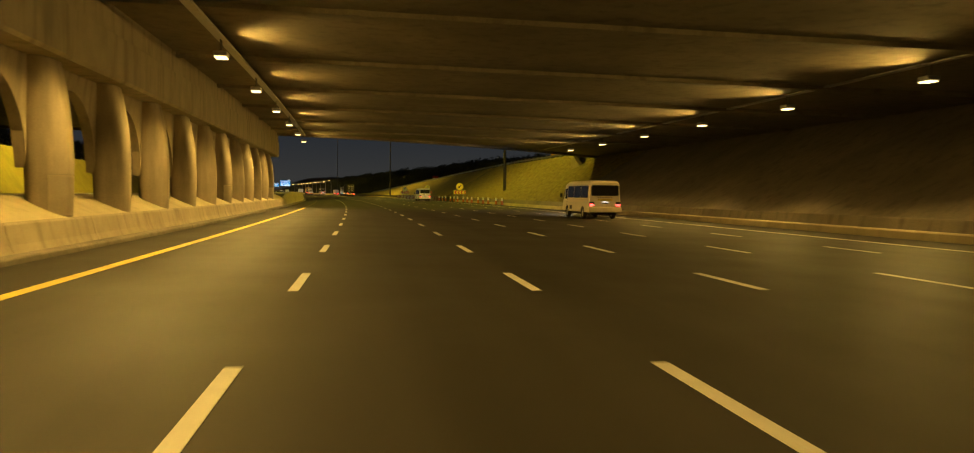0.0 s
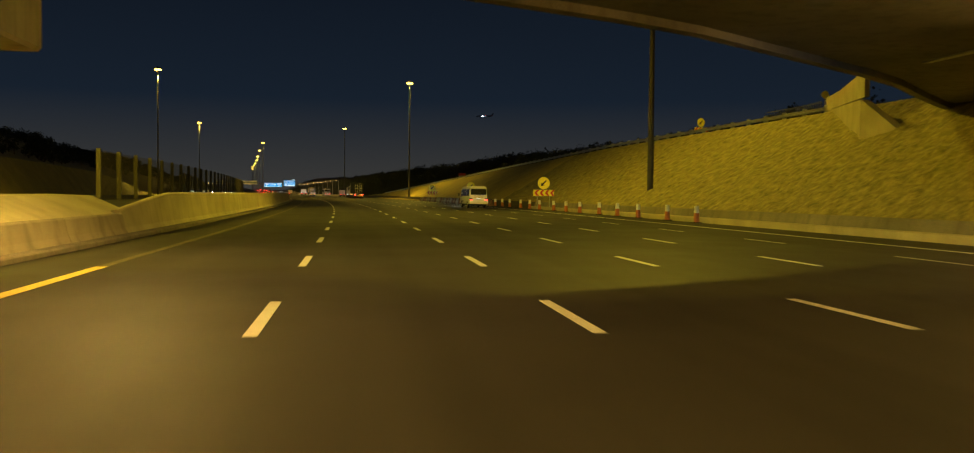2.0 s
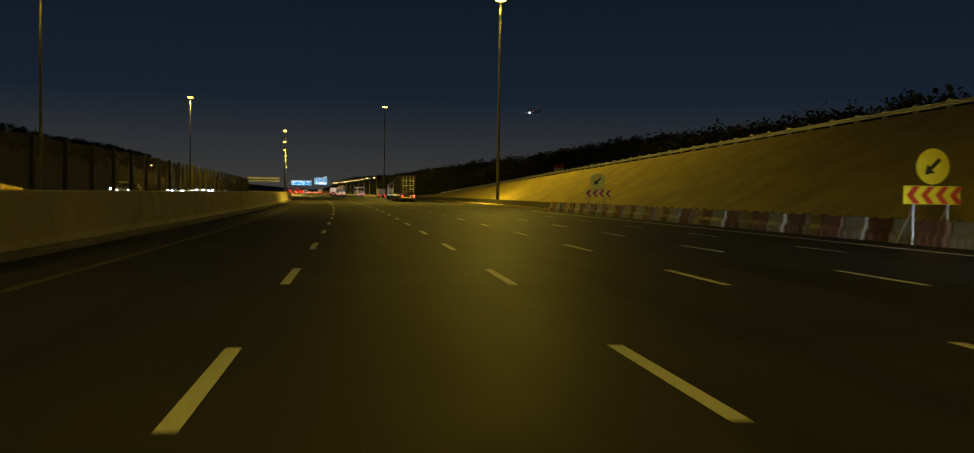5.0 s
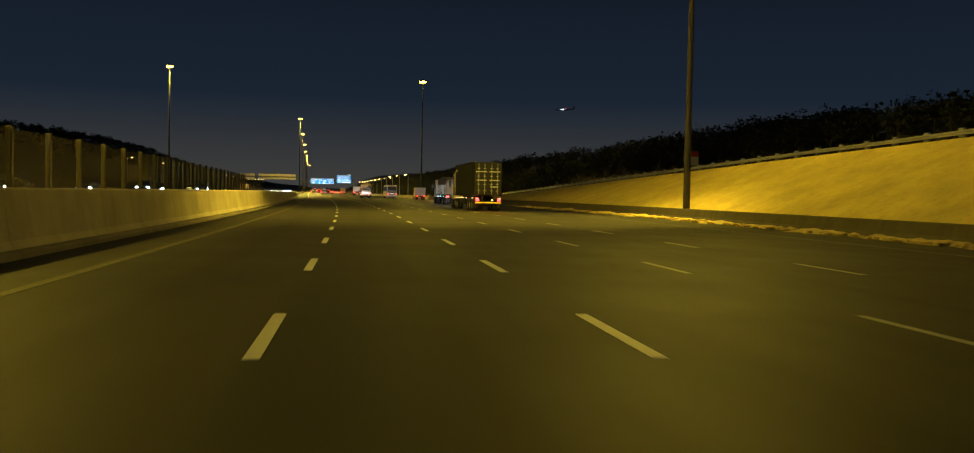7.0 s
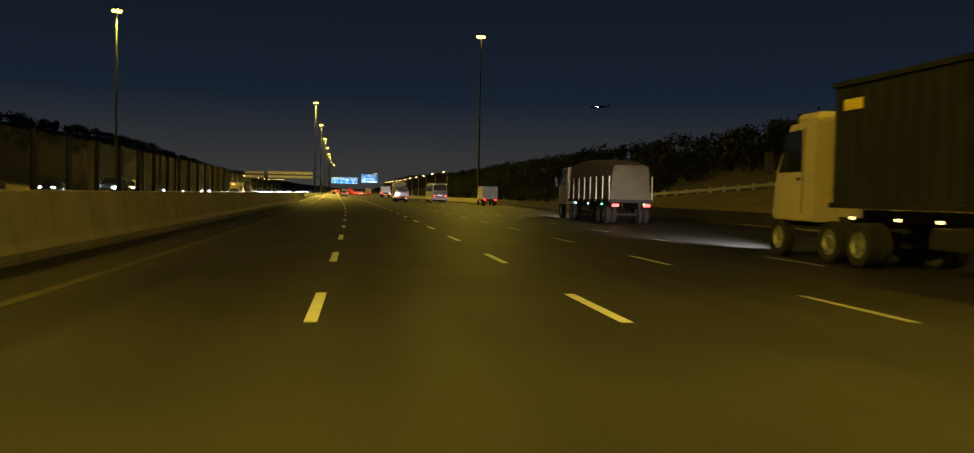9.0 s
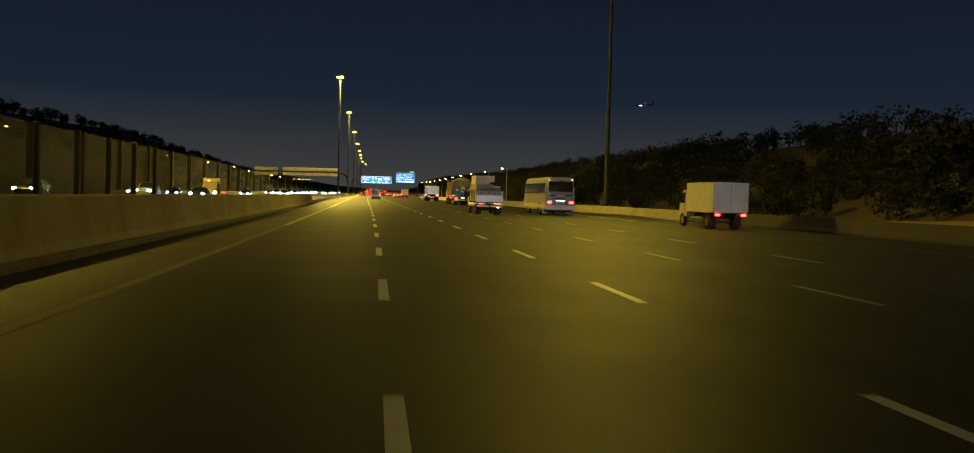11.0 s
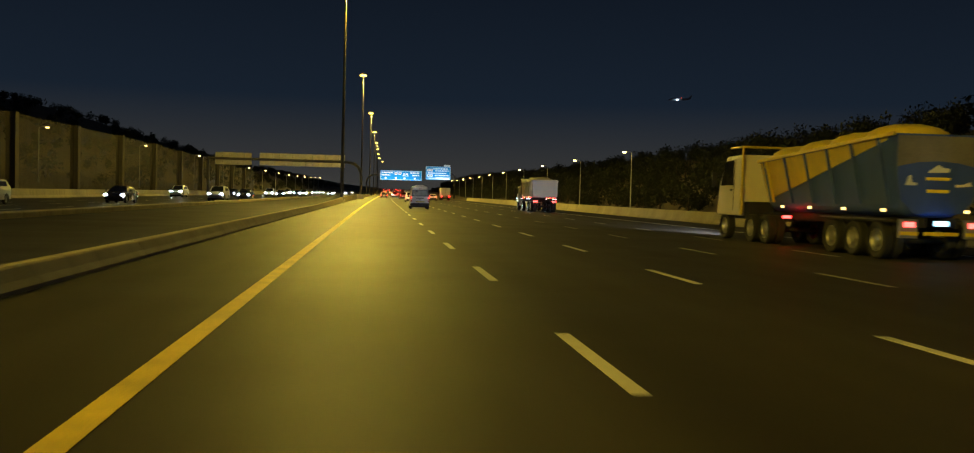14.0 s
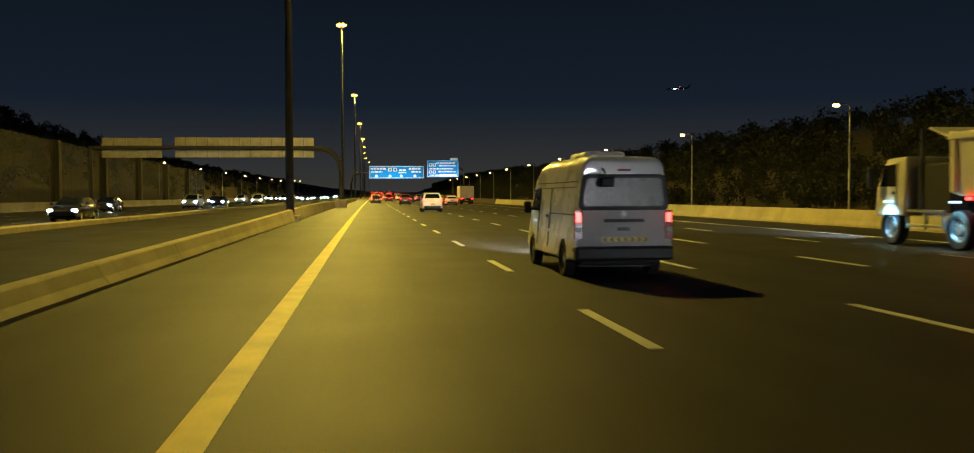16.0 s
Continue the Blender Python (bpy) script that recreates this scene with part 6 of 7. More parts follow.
    cab(ob, 13.3, 2.3, 2.44, 0.95, 3.45, TAN_PAINT, 0.25)
    return ob


def stake_truck():
    """Rigid lorry whose open body carries a brown load between pale stakes."""
    ob = empty("stake_truck", Matrix(), "long flatbed lorry with a brown load between pale stakes", "truck")
    chassis(ob, 0.1, 12.6, 1.0)
    bm = bmesh.new()
    box(bm, -1.22, 1.22, 0.0, 9.6, 1.16, 1.34, 0.02)
    part("platform", bm, CHASSIS, ob)
    st = [(0.2, 1.34, 3.2, 1.12, 1.0, 0.05, 0.25), (2.5, 1.34, 3.55, 1.14, 1.0, 0.05, 0.3), (6.0, 1.34, 3.65, 1.14, 1.0, 0.05, 0.3), (9.4, 1.34, 3.45, 1.12, 1.0, 0.05, 0.25)]
    part("load", loft(st), SHEETING, ob, "dark brown sheeted load")
    for sgn in (-1, 1):
        for i in range(8):
            bm = bmesh.new()
            box(bm, min(sgn * 1.17, sgn * 1.23), max(sgn * 1.17, sgn * 1.23), 0.1 + 1.32 * i, 0.2 + 1.32 * i, 1.2, 2.6, 0.01)
            part("stake", bm, PLASTIC_WHITE, ob, "pale upright stake")
        light(ob, "tail_light", *sorted((sgn * 0.7, sgn * 1.05)), 0.95, 1.1, 0.0, TAIL_HOT, 0.04, "lit red lamp")
        wheel(ob, sgn * 1.06, 11.6, 0.50, 0.30)
        for y in (1.4, 4.4, 7.4):
            bm = bmesh.new()
            box(bm, min(sgn * 1.18, sgn * 1.25), max(sgn * 1.18, sgn * 1.25), y, y + 0.16, 1.02, 1.12, 0.01)
            part("marker_lamp", bm, BLUE_LED if y > 4 else GREEN_LED, ob)
    for y in (1.0, 2.3, 8.6):
        dual_axle(ob, y, 1.22)
    cab(ob, 9.9, 2.5, 2.44, 0.95, 3.3, TAN_PAINT, 0.0)
    return ob


def cargo_truck():
    """Small lorry with a board-sided bed stacked with cartons."""
    ob = empty("cargo_truck", Matrix(), "small cream lorry stacked with cartons behind a white tailgate", "truck")
    chassis(ob, 0.3, 5.6, 0.72, 0.36)
    bm = bmesh.new()
    box(bm, -1.0, 1.0, 0.05, 4.3, 0.92, 1.04, 0.02)
    part("bed", bm, CHASSIS, ob)
    for sgn in (-1, 1):
        for k, (a, b) in enumerate(((1.05, 1.32), (1.34, 1.61), (1.63, 1.88))):
            bm = bmesh.new()
            box(bm, min(sgn * 0.97, sgn * 1.01), max(sgn * 0.97, sgn * 1.01), 0.1, 4.3, a, b, 0.012)
            part("side_board", bm, BOARDS, ob)
        for i in range(5):
            bm = bmesh.new()
            box(bm, min(sgn * 1.01, sgn * 1.05), max(sgn * 1.01, sgn * 1.05), 0.15 + i * 1.0, 0.22 + i * 1.0, 0.95, 1.98, 0.01)
            part("side_post", bm, STEEL_DARK, ob)
    bm = bmesh.new()
    box(bm, -1.03, 1.03, 0.0, 0.05, 1.0, 1.52, 0.015)
    gate = part("tailgate", bm, WHITE_PAINT, ob, "white steel tailgate")
    for z in (1.55, 1.80):
        bm = bmesh.new()
        box(bm, -1.03, 1.03, 0.0, 0.05, z, z + 0.04, 0.008)
        part("gate_rail", bm, WHITE_PAINT, gate)
    for i in range(6):
        x = -1.0 + i * 0.335
        for a, b in (((x, 1.58), (x + 0.31, 1.81)), ((x, 1.81), (x + 0.31, 1.58))):
            bm = bmesh.new()
            tube(bm, (a[0], 0.025, a[1]), (b[0], 0.025, b[1]), 0.018, n=6)
            part("lattice_bar", bm, WHITE_PAINT, gate)
    for x in (-1.0, 0.0, 1.0):
        bm = bmesh.new()
        box(bm, x - 0.025, x + 0.025, -0.01, 0.055, 1.0, 1.86, 0.008)
        part("gate_post", bm, WHITE_PAINT, gate)
    for x0, x1, y0, y1, z0, z1, m in ((-0.96, 0.40, 0.9, 4.2, 1.06, 2.42, BOARDS), (0.44, 0.95, 1.0, 4.2, 1.06, 2.3, CARTON), (-0.94, 0.2, 1.6, 4.15, 2.44, 2.62, CARTON), (-0.9, 0.6, 1.7, 4.1, 2.64, 3.12, CARTON), (-0.55, 0.05, 0.5, 1.0, 1.08, 2.12, TARP), (0.12, 0.9, 0.45, 1.0, 1.08, 2.16, TARP)):
        bm = bmesh.new()
        box(bm, x0, x1, y0, y1, z0, z1, 0.02)
        part("carton", bm, m, ob)
    for sgn in (-1, 1):
        for k in (0, 1):
            light(ob, "tail_light", *sorted((sgn * (0.52 + 0.2 * k), sgn * (0.63 + 0.2 * k))), 0.81, 0.91, 0.02, TAIL_HOT, 0.04, "lit red lamp")
        part("reflective_tape", rear_plate([(0.06 if sgn > 0 else -1.0, 0.62), (1.0 if sgn > 0 else -0.06, 0.62), (1.0 if sgn > 0 else -0.06, 0.74), (0.06 if sgn > 0 else -1.0, 0.74)], 0.0), REFLECT, ob)
        for y in (2.3, 3.9):
            bm = bmesh.new()
            box(bm, min(sgn * 0.98, sgn * 1.06), max(sgn * 0.98, sgn * 1.06), y, y + 0.13, 0.82, 0.9, 0.01)
            part("marker_lamp", bm, AMBER, ob, "lit amber marker lamp")
        bm = bmesh.new()
        box(bm, min(sgn * 0.55, sgn * 0.98), max(sgn * 0.55, sgn * 0.98), 0.62, 0.65, 0.14, 0.62, 0.01)
        part("mud_flap", bm, RUBBER, ob)
        wheel(ob, sgn * 0.86, 4.95, 0.40, 0.22)
    bm = bmesh.new()
    box(bm, -1.0, 1.0, 0.02, 0.10, 0.60, 0.78, 0.015)
    part("rear_bumper", bm, CHASSIS, ob)
    light(ob, "plate_lamp", 0.55, 0.75, 0.54, 0.60, 0.02, PLATE_LAMP, 0.03)
    dual_axle(ob, 1.25, 0.97, 0.40, 0.21)
    cab(ob, 4.35, 1.65, 1.95, 0.62, 2.15, CREAM_PAINT)
    return ob


def box_truck():
    ob = empty("box_truck", Matrix(), "grey box lorry with a plain dusty body", "truck")
    chassis(ob, 0.1, 6.6, 0.85, 0.38)
    bm = bmesh.new()
    box(bm, -1.15, 1.15, 0.0, 4.9, 1.05, 2.95, 0.03)
    part("box_body", bm, CARTON, ob, "plain grey box body")
    for sgn in (-1, 1):
        light(ob, "tail_light", *sorted((sgn * 0.7, sgn * 1.0)), 0.85, 0.98, 0.02, TAIL, 0.04, "lit red lamp")
        wheel(ob, sgn * 0.95, 5.9, 0.46, 0.25)
        bm = bmesh.new()
        box(bm, min(sgn * 1.0, sgn * 1.1), max(sgn * 1.0, sgn * 1.1), 2.2, 4.2, 0.62, 0.74, 0.01)
        part("side_guard", bm, STEEL, ob)
    bm = bmesh.new()
    box(bm, -0.01, 0.01, -0.012, 0.0, 1.1, 2.9)
    part("door_seam", bm, TRIM, ob)
    dual_axle(ob, 1.3, 1.1, 0.46, 0.25)
    cab(ob, 5.05, 1.7, 2.1, 0.7, 2.5, TAN_PAINT)
    return ob


def tipper_trailer():
    """Articulated tipper: blue rounded tub, yellow upper sides, heaped cover."""
    ob = empty("tipper_lorry", Matrix(), "articulated tipper lorry with a blue and yellow tub", "truck")
    y0, y1 = 0.6, 9.6
    st = [(y0, 1.25, 3.45, 0.72, 1.22, 0.30, 0.04), (y0 + 0.25, 1.18, 3.48, 0.78, 1.24, 0.34, 0.04), (y1 - 0.3, 1.18, 3.02, 0.78, 1.24, 0.34, 0.04), (y1, 1.3, 2.96, 0.72, 1.2, 0.3, 0.04)]
    tub = part("tub", loft(st, 6), BLUE_PAINT, ob, "dark blue rounded steel tub")
    for sgn in (-1, 1):
        part("upper_side", side_strip(st, sgn, 1.0, 9.5, lambda y: ramp(y, (1.0, 3.30), (9.5, 1.55)), lambda y: ramp(y, (0.6, 3.40), (9.6, 2.90))), YELLOW_PAINT, tub, "yellow painted upper side")
        for i in range(6):
            y = 1.4 + 1.5 * i
            bm = bmesh.new()
            zt = ramp(y, (0.6, 3.42), (9.6, 2.94))
            q = [(sgn * side_x(st, y, 1.5), y, 1.5), (sgn * side_x(st, y, zt), y, zt), (sgn * (side_x(st, y, zt) + 0.07), y, zt), (sgn * (side_x(st, y, 1.5) + 0.07), y, 1.5)]
            sheet(bm, q, 0.09, (0, 1, 0))
            part("rib", bm, YELLOW_PAINT if i > 4 else BLUE_PAINT, tub)
        bm = bmesh.new()
        sheet(bm, [(sgn * 1.22, y0, 3.40), (sgn * 1.22, y1, 2.92), (sgn * 1.22, y1, 3.02), (sgn * 1.22, y0, 3.50)], 0.08, (sgn, 0, 0))
        part("top_rail", bm, YELLOW_PAINT, tub)
    for i in range(4):
        y = 1.5 + 2.1 * i
        bm = bmesh.new()
        bmesh.ops.create_uvsphere(bm, u_segments=14, v_segments=8, radius=1.0, matrix=Matrix.Translation((0, y + 0.6, ramp(y, (0.6, 3.44), (9.6, 2.98)))) @ Matrix.Diagonal((1.2, 1.12, 0.46, 1)))
        part("cover_fold", bm, YELLOW_PAINT, tub, smooth=True)
    gate = part("tailgate", rear_plate([(-0.7, 1.3), (0.7, 1.3), (1.05, 1.65), (1.2, 2.35), (1.21, 3.42), (-1.21, 3.42), (-1.2, 2.35), (-1.05, 1.65)], y0 - 0.02, 0.06), BLUE_PAINT, ob, "blue tailgate with pale painted marks")
    part("upper_band", rear_plate([(-1.2, 2.55), (-0.6, 2.68), (0.0, 2.72), (0.6, 2.68), (1.2, 2.55), (1.2, 3.4), (-1.2, 3.4)], y0 - 0.085, 0.006), TARP, gate, "grey upper band")
    for pts, m in (([(-0.28, 2.45), (0.0, 2.62), (0.12, 2.55), (0.34, 2.52), (0.30, 2.42), (-0.3, 2.40)], PLASTIC_WHITE), ([(-0.95, 2.05), (-0.62, 2.05), (-0.62, 2.12), (-0.76, 2.14), (-0.78, 2.34), (-0.86, 2.30)], PLASTIC_WHITE), ([(0.5, 2.02), (0.98, 2.06), (0.94, 2.18), (0.72, 2.10), (0.5, 2.10)], PLASTIC_WHITE), ([(-0.35, 2.20), (0.35, 2.20), (0.35, 2.28), (-0.35, 2.28)], REFLECT), ([(-0.32, 1.86), (0.32, 1.86), (0.32, 1.95), (-0.32, 1.95)], REFLECT)):
        part("painted_mark", rear_plate(pts, y0 - 0.085, 0.004), m, gate)
    chassis(ob, 0.3, 9.8, 1.05)
    for y in (1.45, 2.75, 4.05):
        dual_axle(ob, y, 1.22, 0.52)
    for sgn in (-1, 1):
        bm = bmesh.new()
        box(bm, min(sgn * 0.68, sgn * 1.2), max(sgn * 0.68, sgn * 1.2), 0.28, 0.40, 0.62, 1.14, 0.02)
        lp = part("lamp_panel", bm, STEEL, ob)
        light(lp, "tail_light", *sorted((sgn * 0.78, sgn * 1.08)), 0.92, 1.06, 0.28, TAIL_HOT, 0.03, "lit red lamp")
        part("reflective_tape", rear_plate([(0.68 * sgn, 0.70), (1.2 * sgn, 0.70), (1.2 * sgn, 0.80), (0.68 * sgn, 0.80)], 0.27), REFLECT, lp)
        for y in (1.0, 3.2, 5.4, 7.4):
            bm = bmesh.new()
            box(bm, min(sgn * 1.2, sgn * 1.27), max(sgn * 1.2, sgn * 1.27), y, y + 0.12, 1.32, 1.40, 0.01)
            part("marker_lamp", bm, AMBER, ob, "lit amber marker lamp")
        wheel(ob, sgn * 1.06, 12.9, 0.52, 0.30)
        bm = bmesh.new()
        sheet(bm, [(sgn * 1.0, 0.95 + 0.0, 1.08), (sgn * 1.0, 4.7, 1.08), (sgn * 1.24, 4.7, 1.08), (sgn * 1.24, 0.95, 1.08)], 0.04, (0, 0, 1))
        part("mudguard", bm, STEEL_DARK, ob)
    part("reflective_tape", rear_plate([(-0.5, 0.70), (0.5, 0.70), (0.5, 0.80), (-0.5, 0.80)], 0.30), REFLECT, ob)
    light(ob, "plate_lamp", -0.2, 0.2, 0.96, 1.10, 0.30, BLUE_LED, 0.03, "pale blue lamp over the plate")
    light(ob, "tail_light", -1.15, -0.85, 0.95, 1.05, 7.6, TAIL, 0.03)
    chassis(ob, 8.2, 13.9, 0.95)
    for y in (9.0, 10.3):
        dual_axle(ob, y, 1.22, 0.52)
    cab(ob, 11.4, 2.4, 2.46, 0.95, 3.3, CREAM_PAINT, 0.0)
    bm = bmesh.new()
    for x in (-1.15, 1.15):
        tube(bm, (x, 11.3, 1.0), (x, 11.3, 3.62), 0.05, n=8)
        tube(bm, (x, 11.3, 3.6), (x, 12.5, 3.6), 0.04, n=8)
    tube(bm, (-1.15, 11.3, 3.6), (1.15, 11.3, 3.6), 0.05, n=8)
    part("cab_guard", bm, YELLOW_PAINT, ob, "yellow tube frame behind the cab")
    bm = bmesh.new()
    box(bm, -1.1, 1.1, 10.75, 11.2, 0.9, 1.5, 0.05)
    part("tank", bm, CHASSIS, ob)
    return ob


TIPPER_AXLES = (1.3, 2.65, 6.35, 9.4)


def tipper():
    """Four-axle rigid tipper with a cream ribbed body."""
    ob = empty("tipper_truck", Matrix(), "four-axle cream tipper truck with a ribbed body", "truck")
    st = [(0.2, 1.45, 3.05, 1.15, 1.2, 0.05, 0.03), (0.5, 1.4, 3.1, 1.18, 1.22, 0.05, 0.03), (6.3, 1.4, 3.05, 1.18, 1.22, 0.05, 0.03), (6.7, 1.5, 3.1, 1.18, 1.22, 0.05, 0.03)]
    body = part("tipper_body", loft(st), CREAM_PAINT, ob, "cream steel tipper body")
    for sgn in (-1, 1):
        for i in range(7):
            y = 0.5 + 0.98 * i
            bm = bmesh.new()
            box(bm, min(sgn * 1.19, sgn * 1.27), max(sgn * 1.19, sgn * 1.27), y, y + 0.10, 1.5, 2.85, 0.012)
            part("rib", bm, CREAM_PAINT, body)
        bm = bmesh.new()
        box(bm, min(sgn * 1.19, sgn * 1.28), max(sgn * 1.19, sgn * 1.28), 0.2, 6.7, 2.86, 3.02, 0.015)
        part("top_rail", bm, CREAM_PAINT, body)
        for i, m in enumerate((TAIL, AMBER, TAIL, AMBER, TAIL)):
            bm = bmesh.new()
            box(bm, min(sgn * 1.18, sgn * 1.25), max(sgn * 1.18, sgn * 1.25), 1.2 + 1.15 * i, 1.36 + 1.15 * i, 1.30, 1.38, 0.01)
            part("marker_lamp", bm, m, ob, "lit marker lamp")
        for y in (6.35, 9.4):
            wheel(ob, sgn * 1.06, y, 0.52, 0.30)
        light(ob, "tail_light", *sorted((sgn * 0.7, sgn * 1.1)), 0.95, 1.08, 0.1, TAIL_HOT, 0.04)
        for y in TIPPER_AXLES:
            bm = bmesh.new()
            box(bm, min(sgn * 1.22, sgn * 1.34), max(sgn * 1.22, sgn * 1.34), y - 0.16, y + 0.16, 1.22, 1.27, 0.01)
            part("wheel_lamp", bm, BLUE_LED, ob, "lit blue lamp over a wheel")
        bm = bmesh.new()
        for z in (0.55, 0.95):
            box(bm, min(sgn * 1.08, sgn * 1.16), max(sgn * 1.08, sgn * 1.16), 7.0, 8.7, z, z + 0.08, 0.01)
        for y in (7.0, 7.8, 8.62):
            box(bm, min(sgn * 1.08, sgn * 1.16), max(sgn * 1.08, sgn * 1.16), y, y + 0.08, 0.50, 1.03, 0.01)
        part("side_guard", bm, STEEL, ob, "pale steel side guard")
        bm = bmesh.new()
        tube(bm, (sgn * 1.0, 8.2, 1.0), (sgn * 1.0, 8.2, 3.25), 0.07, n=10)
        part("exhaust_stack", bm, STEEL_DARK, ob)
    part("load_cover", loft([(0.6, 2.9, 3.05, 1.1, 0.9, 0.02, 0.1), (2.0, 2.9, 3.35, 1.1, 0.7, 0.02, 0.2), (3.6, 2.9, 3.22, 1.1, 0.75, 0.02, 0.2), (5.2, 2.9, 3.38, 1.1, 0.7, 0.02, 0.2), (6.4, 2.9, 3.05, 1.1, 0.9, 0.02, 0.1)]), TARP, ob, "grey cover over the heaped load", smooth=True)
    bm = bmesh.new()
    sheet(bm, [(-1.2, 6.7, 2.9), (1.2, 6.7, 2.9), (1.2, 7.6, 3.2), (-1.2, 7.6, 3.2)], 0.06, (0, 0, 1))
    part("cab_shield", bm, CREAM_PAINT, ob)
    chassis(ob, 0.2, 10.2, 1.1)
    for y in (1.3, 2.65):
        dual_axle(ob, y, 1.22, 0.52)
    cab(ob, 8.72, 1.55, 2.44, 0.85, 2.5, CREAM_PAINT)
    bm = bmesh.new()
    box(bm, -1.0, 1.0, 6.9, 8.4, 0.95, 2.3, 0.06)
    part("intake_housing", bm, CHASSIS, ob)
    return ob


def car(name, paint, label, kind, oncoming, group):
    """Passenger car; kind: sedan, suv or pickup."""
    ob = empty(name, Matrix(), label, "car", group)
    if kind == "sedan":
        h, top = 1.45, [(0.55, 0.85, 1.0, 0.84, 0.80, 0.02, 0.06), (1.15, 0.85, 1.42, 0.86, 0.62, 0.02, 0.10), (2.4, 0.85, 1.45, 0.86, 0.64, 0.02, 0.12), (3.4, 0.85, 0.98, 0.84, 0.80, 0.02, 0.05)]
        low = [(0.0, 0.36, 0.88, 0.78, 0.74, 0.10, 0.10), (0.25, 0.26, 0.98, 0.88, 0.84, 0.08, 0.10), (2.2, 0.22, 0.96, 0.90, 0.86, 0.08, 0.08), (3.5, 0.24, 0.92, 0.89, 0.82, 0.08, 0.12), (4.4, 0.28, 0.74, 0.84, 0.76, 0.10, 0.12), (4.6, 0.36, 0.62, 0.70, 0.66, 0.10, 0.10)]
        axles, r = (0.95, 3.65), 0.32
    else:
        h, top = 1.72, [(0.12, 0.95, 1.2, 0.88, 0.84, 0.02, 0.06), (0.45, 0.95, 1.66, 0.90, 0.68, 0.02, 0.12), (2.5, 0.95, 1.72, 0.90, 0.70, 0.02, 0.14), (3.45, 0.95, 1.10, 0.88, 0.82, 0.02, 0.05)]
        low = [(0.0, 0.46, 1.0, 0.80, 0.80, 0.10, 0.10), (0.2, 0.34, 1.08, 0.92, 0.88, 0.08, 0.10), (2.2, 0.30, 1.08, 0.94, 0.90, 0.08, 0.08), (3.6, 0.32, 1.04, 0.93, 0.86, 0.08, 0.12), (4.5, 0.36, 0.88, 0.88, 0.80, 0.10, 0.12), (4.68, 0.46, 0.74, 0.74, 0.70, 0.10, 0.10)]
        axles, r = (0.92, 3.72), 0.36
    part("body", loft(wells(low, axles, r + 0.05, r * 0.95)), paint, ob, smooth=True)
    for y in axles:
        housing(ob, y, r + 0.05, r * 0.95, 0.66)
    part("cabin", loft(top), paint, ob, smooth=True)
    yr = top[0][0]
    zc, zt = top[0][2], top[1][2]
    bm = bmesh.new()
    ya, yb = top[0][0] + 0.02, top[1][0]
    sheet(bm, [(-0.68, ya + 0.02, zc - 0.02), (0.68, ya + 0.02, zc - 0.02), (0.54, yb - 0.05, zt - 0.10), (-0.54, yb - 0.05, zt - 0.10)], 0.05, (0, -1, 0.9))
    part("rear_window", bm, GLASS, ob)
    bm = bmesh.new()
    ya, yb = top[3][0], top[2][0]
    sheet(bm, [(-0.70, ya - 0.04, top[3][2] - 0.02), (0.70, ya - 0.04, top[3][2] - 0.02), (0.56, yb + 0.08, top[2][2] - 0.06), (-0.56, yb + 0.08, top[2][2] - 0.06)], 0.05, (0, 1, 0.9))
    part("windscreen", bm, GLASS, ob)
    for sgn in (-1, 1):
        part("side_window", side_plate(top, sgn, [(top[0][0] + 0.5, zc + 0.02), (top[3][0] - 0.55, zc + 0.02), (top[2][0] + 0.05, zt - 0.12), (top[1][0] + 0.15, zt - 0.12)]), GLASS, ob)
        for y in axles:
            wheel(ob, sgn * (side_x(low, y, 0.5) - 0.115), y, r, 0.21)
        x = sorted((sgn * 0.58, sgn * 0.84))
        zl = 0.80 if kind == "sedan" else 0.95
        light(ob, "tail_light", x[0], x[1], zl - 0.08, zl + 0.08, 0.06, TAIL_OFF if oncoming else TAIL, 0.06, "" if oncoming else "lit red tail light")
        bm = bmesh.new()
        yh = low[4][0]
        box(bm, *sorted((sgn * 0.52, sgn * 0.80)), yh - 0.1, yh + 0.12, zl - 0.22, zl - 0.06, 0.02)
        part("head_light", bm, HEAD if oncoming else PLASTIC_WHITE, ob, "dazzling lit head light" if oncoming else "")
        bm = bmesh.new()
        box(bm, *sorted((sgn * 0.92, sgn * 1.08)), 3.1, 3.2, zc - 0.02, zc + 0.14, 0.03)
        part("wing_mirror", bm, TRIM, ob)
    part("rear_bumper", rear_plate([(-0.7, 0.34), (0.7, 0.34), (0.76, 0.56), (-0.76, 0.56)], 0.02, 0.05), TRIM, ob)
    pl = part("number_plate", rear_plate([(-0.24, 0.66), (0.24, 0.66), (0.24, 0.78), (-0.24, 0.78)], 0.0, 0.02), PLATE, ob)
    part("plate_mark", rear_plate([(-0.16, 0.69), (0.16, 0.69), (0.16, 0.75), (-0.16, 0.75)], -0.022, 0.003), SIGN_BLACK, pl)
    bm = bmesh.new()
    box(bm, -0.72, 0.72, 0.3, 4.3, 0.17, 0.36, 0.04)
    part("underbody", bm, CHASSIS, ob)
    return ob


# ---- our carriageway
van().matrix_basis = at(556.0, 5.32, 0, 0.5) @ Matrix.Scale(0.94, 4)
bus = minibus()
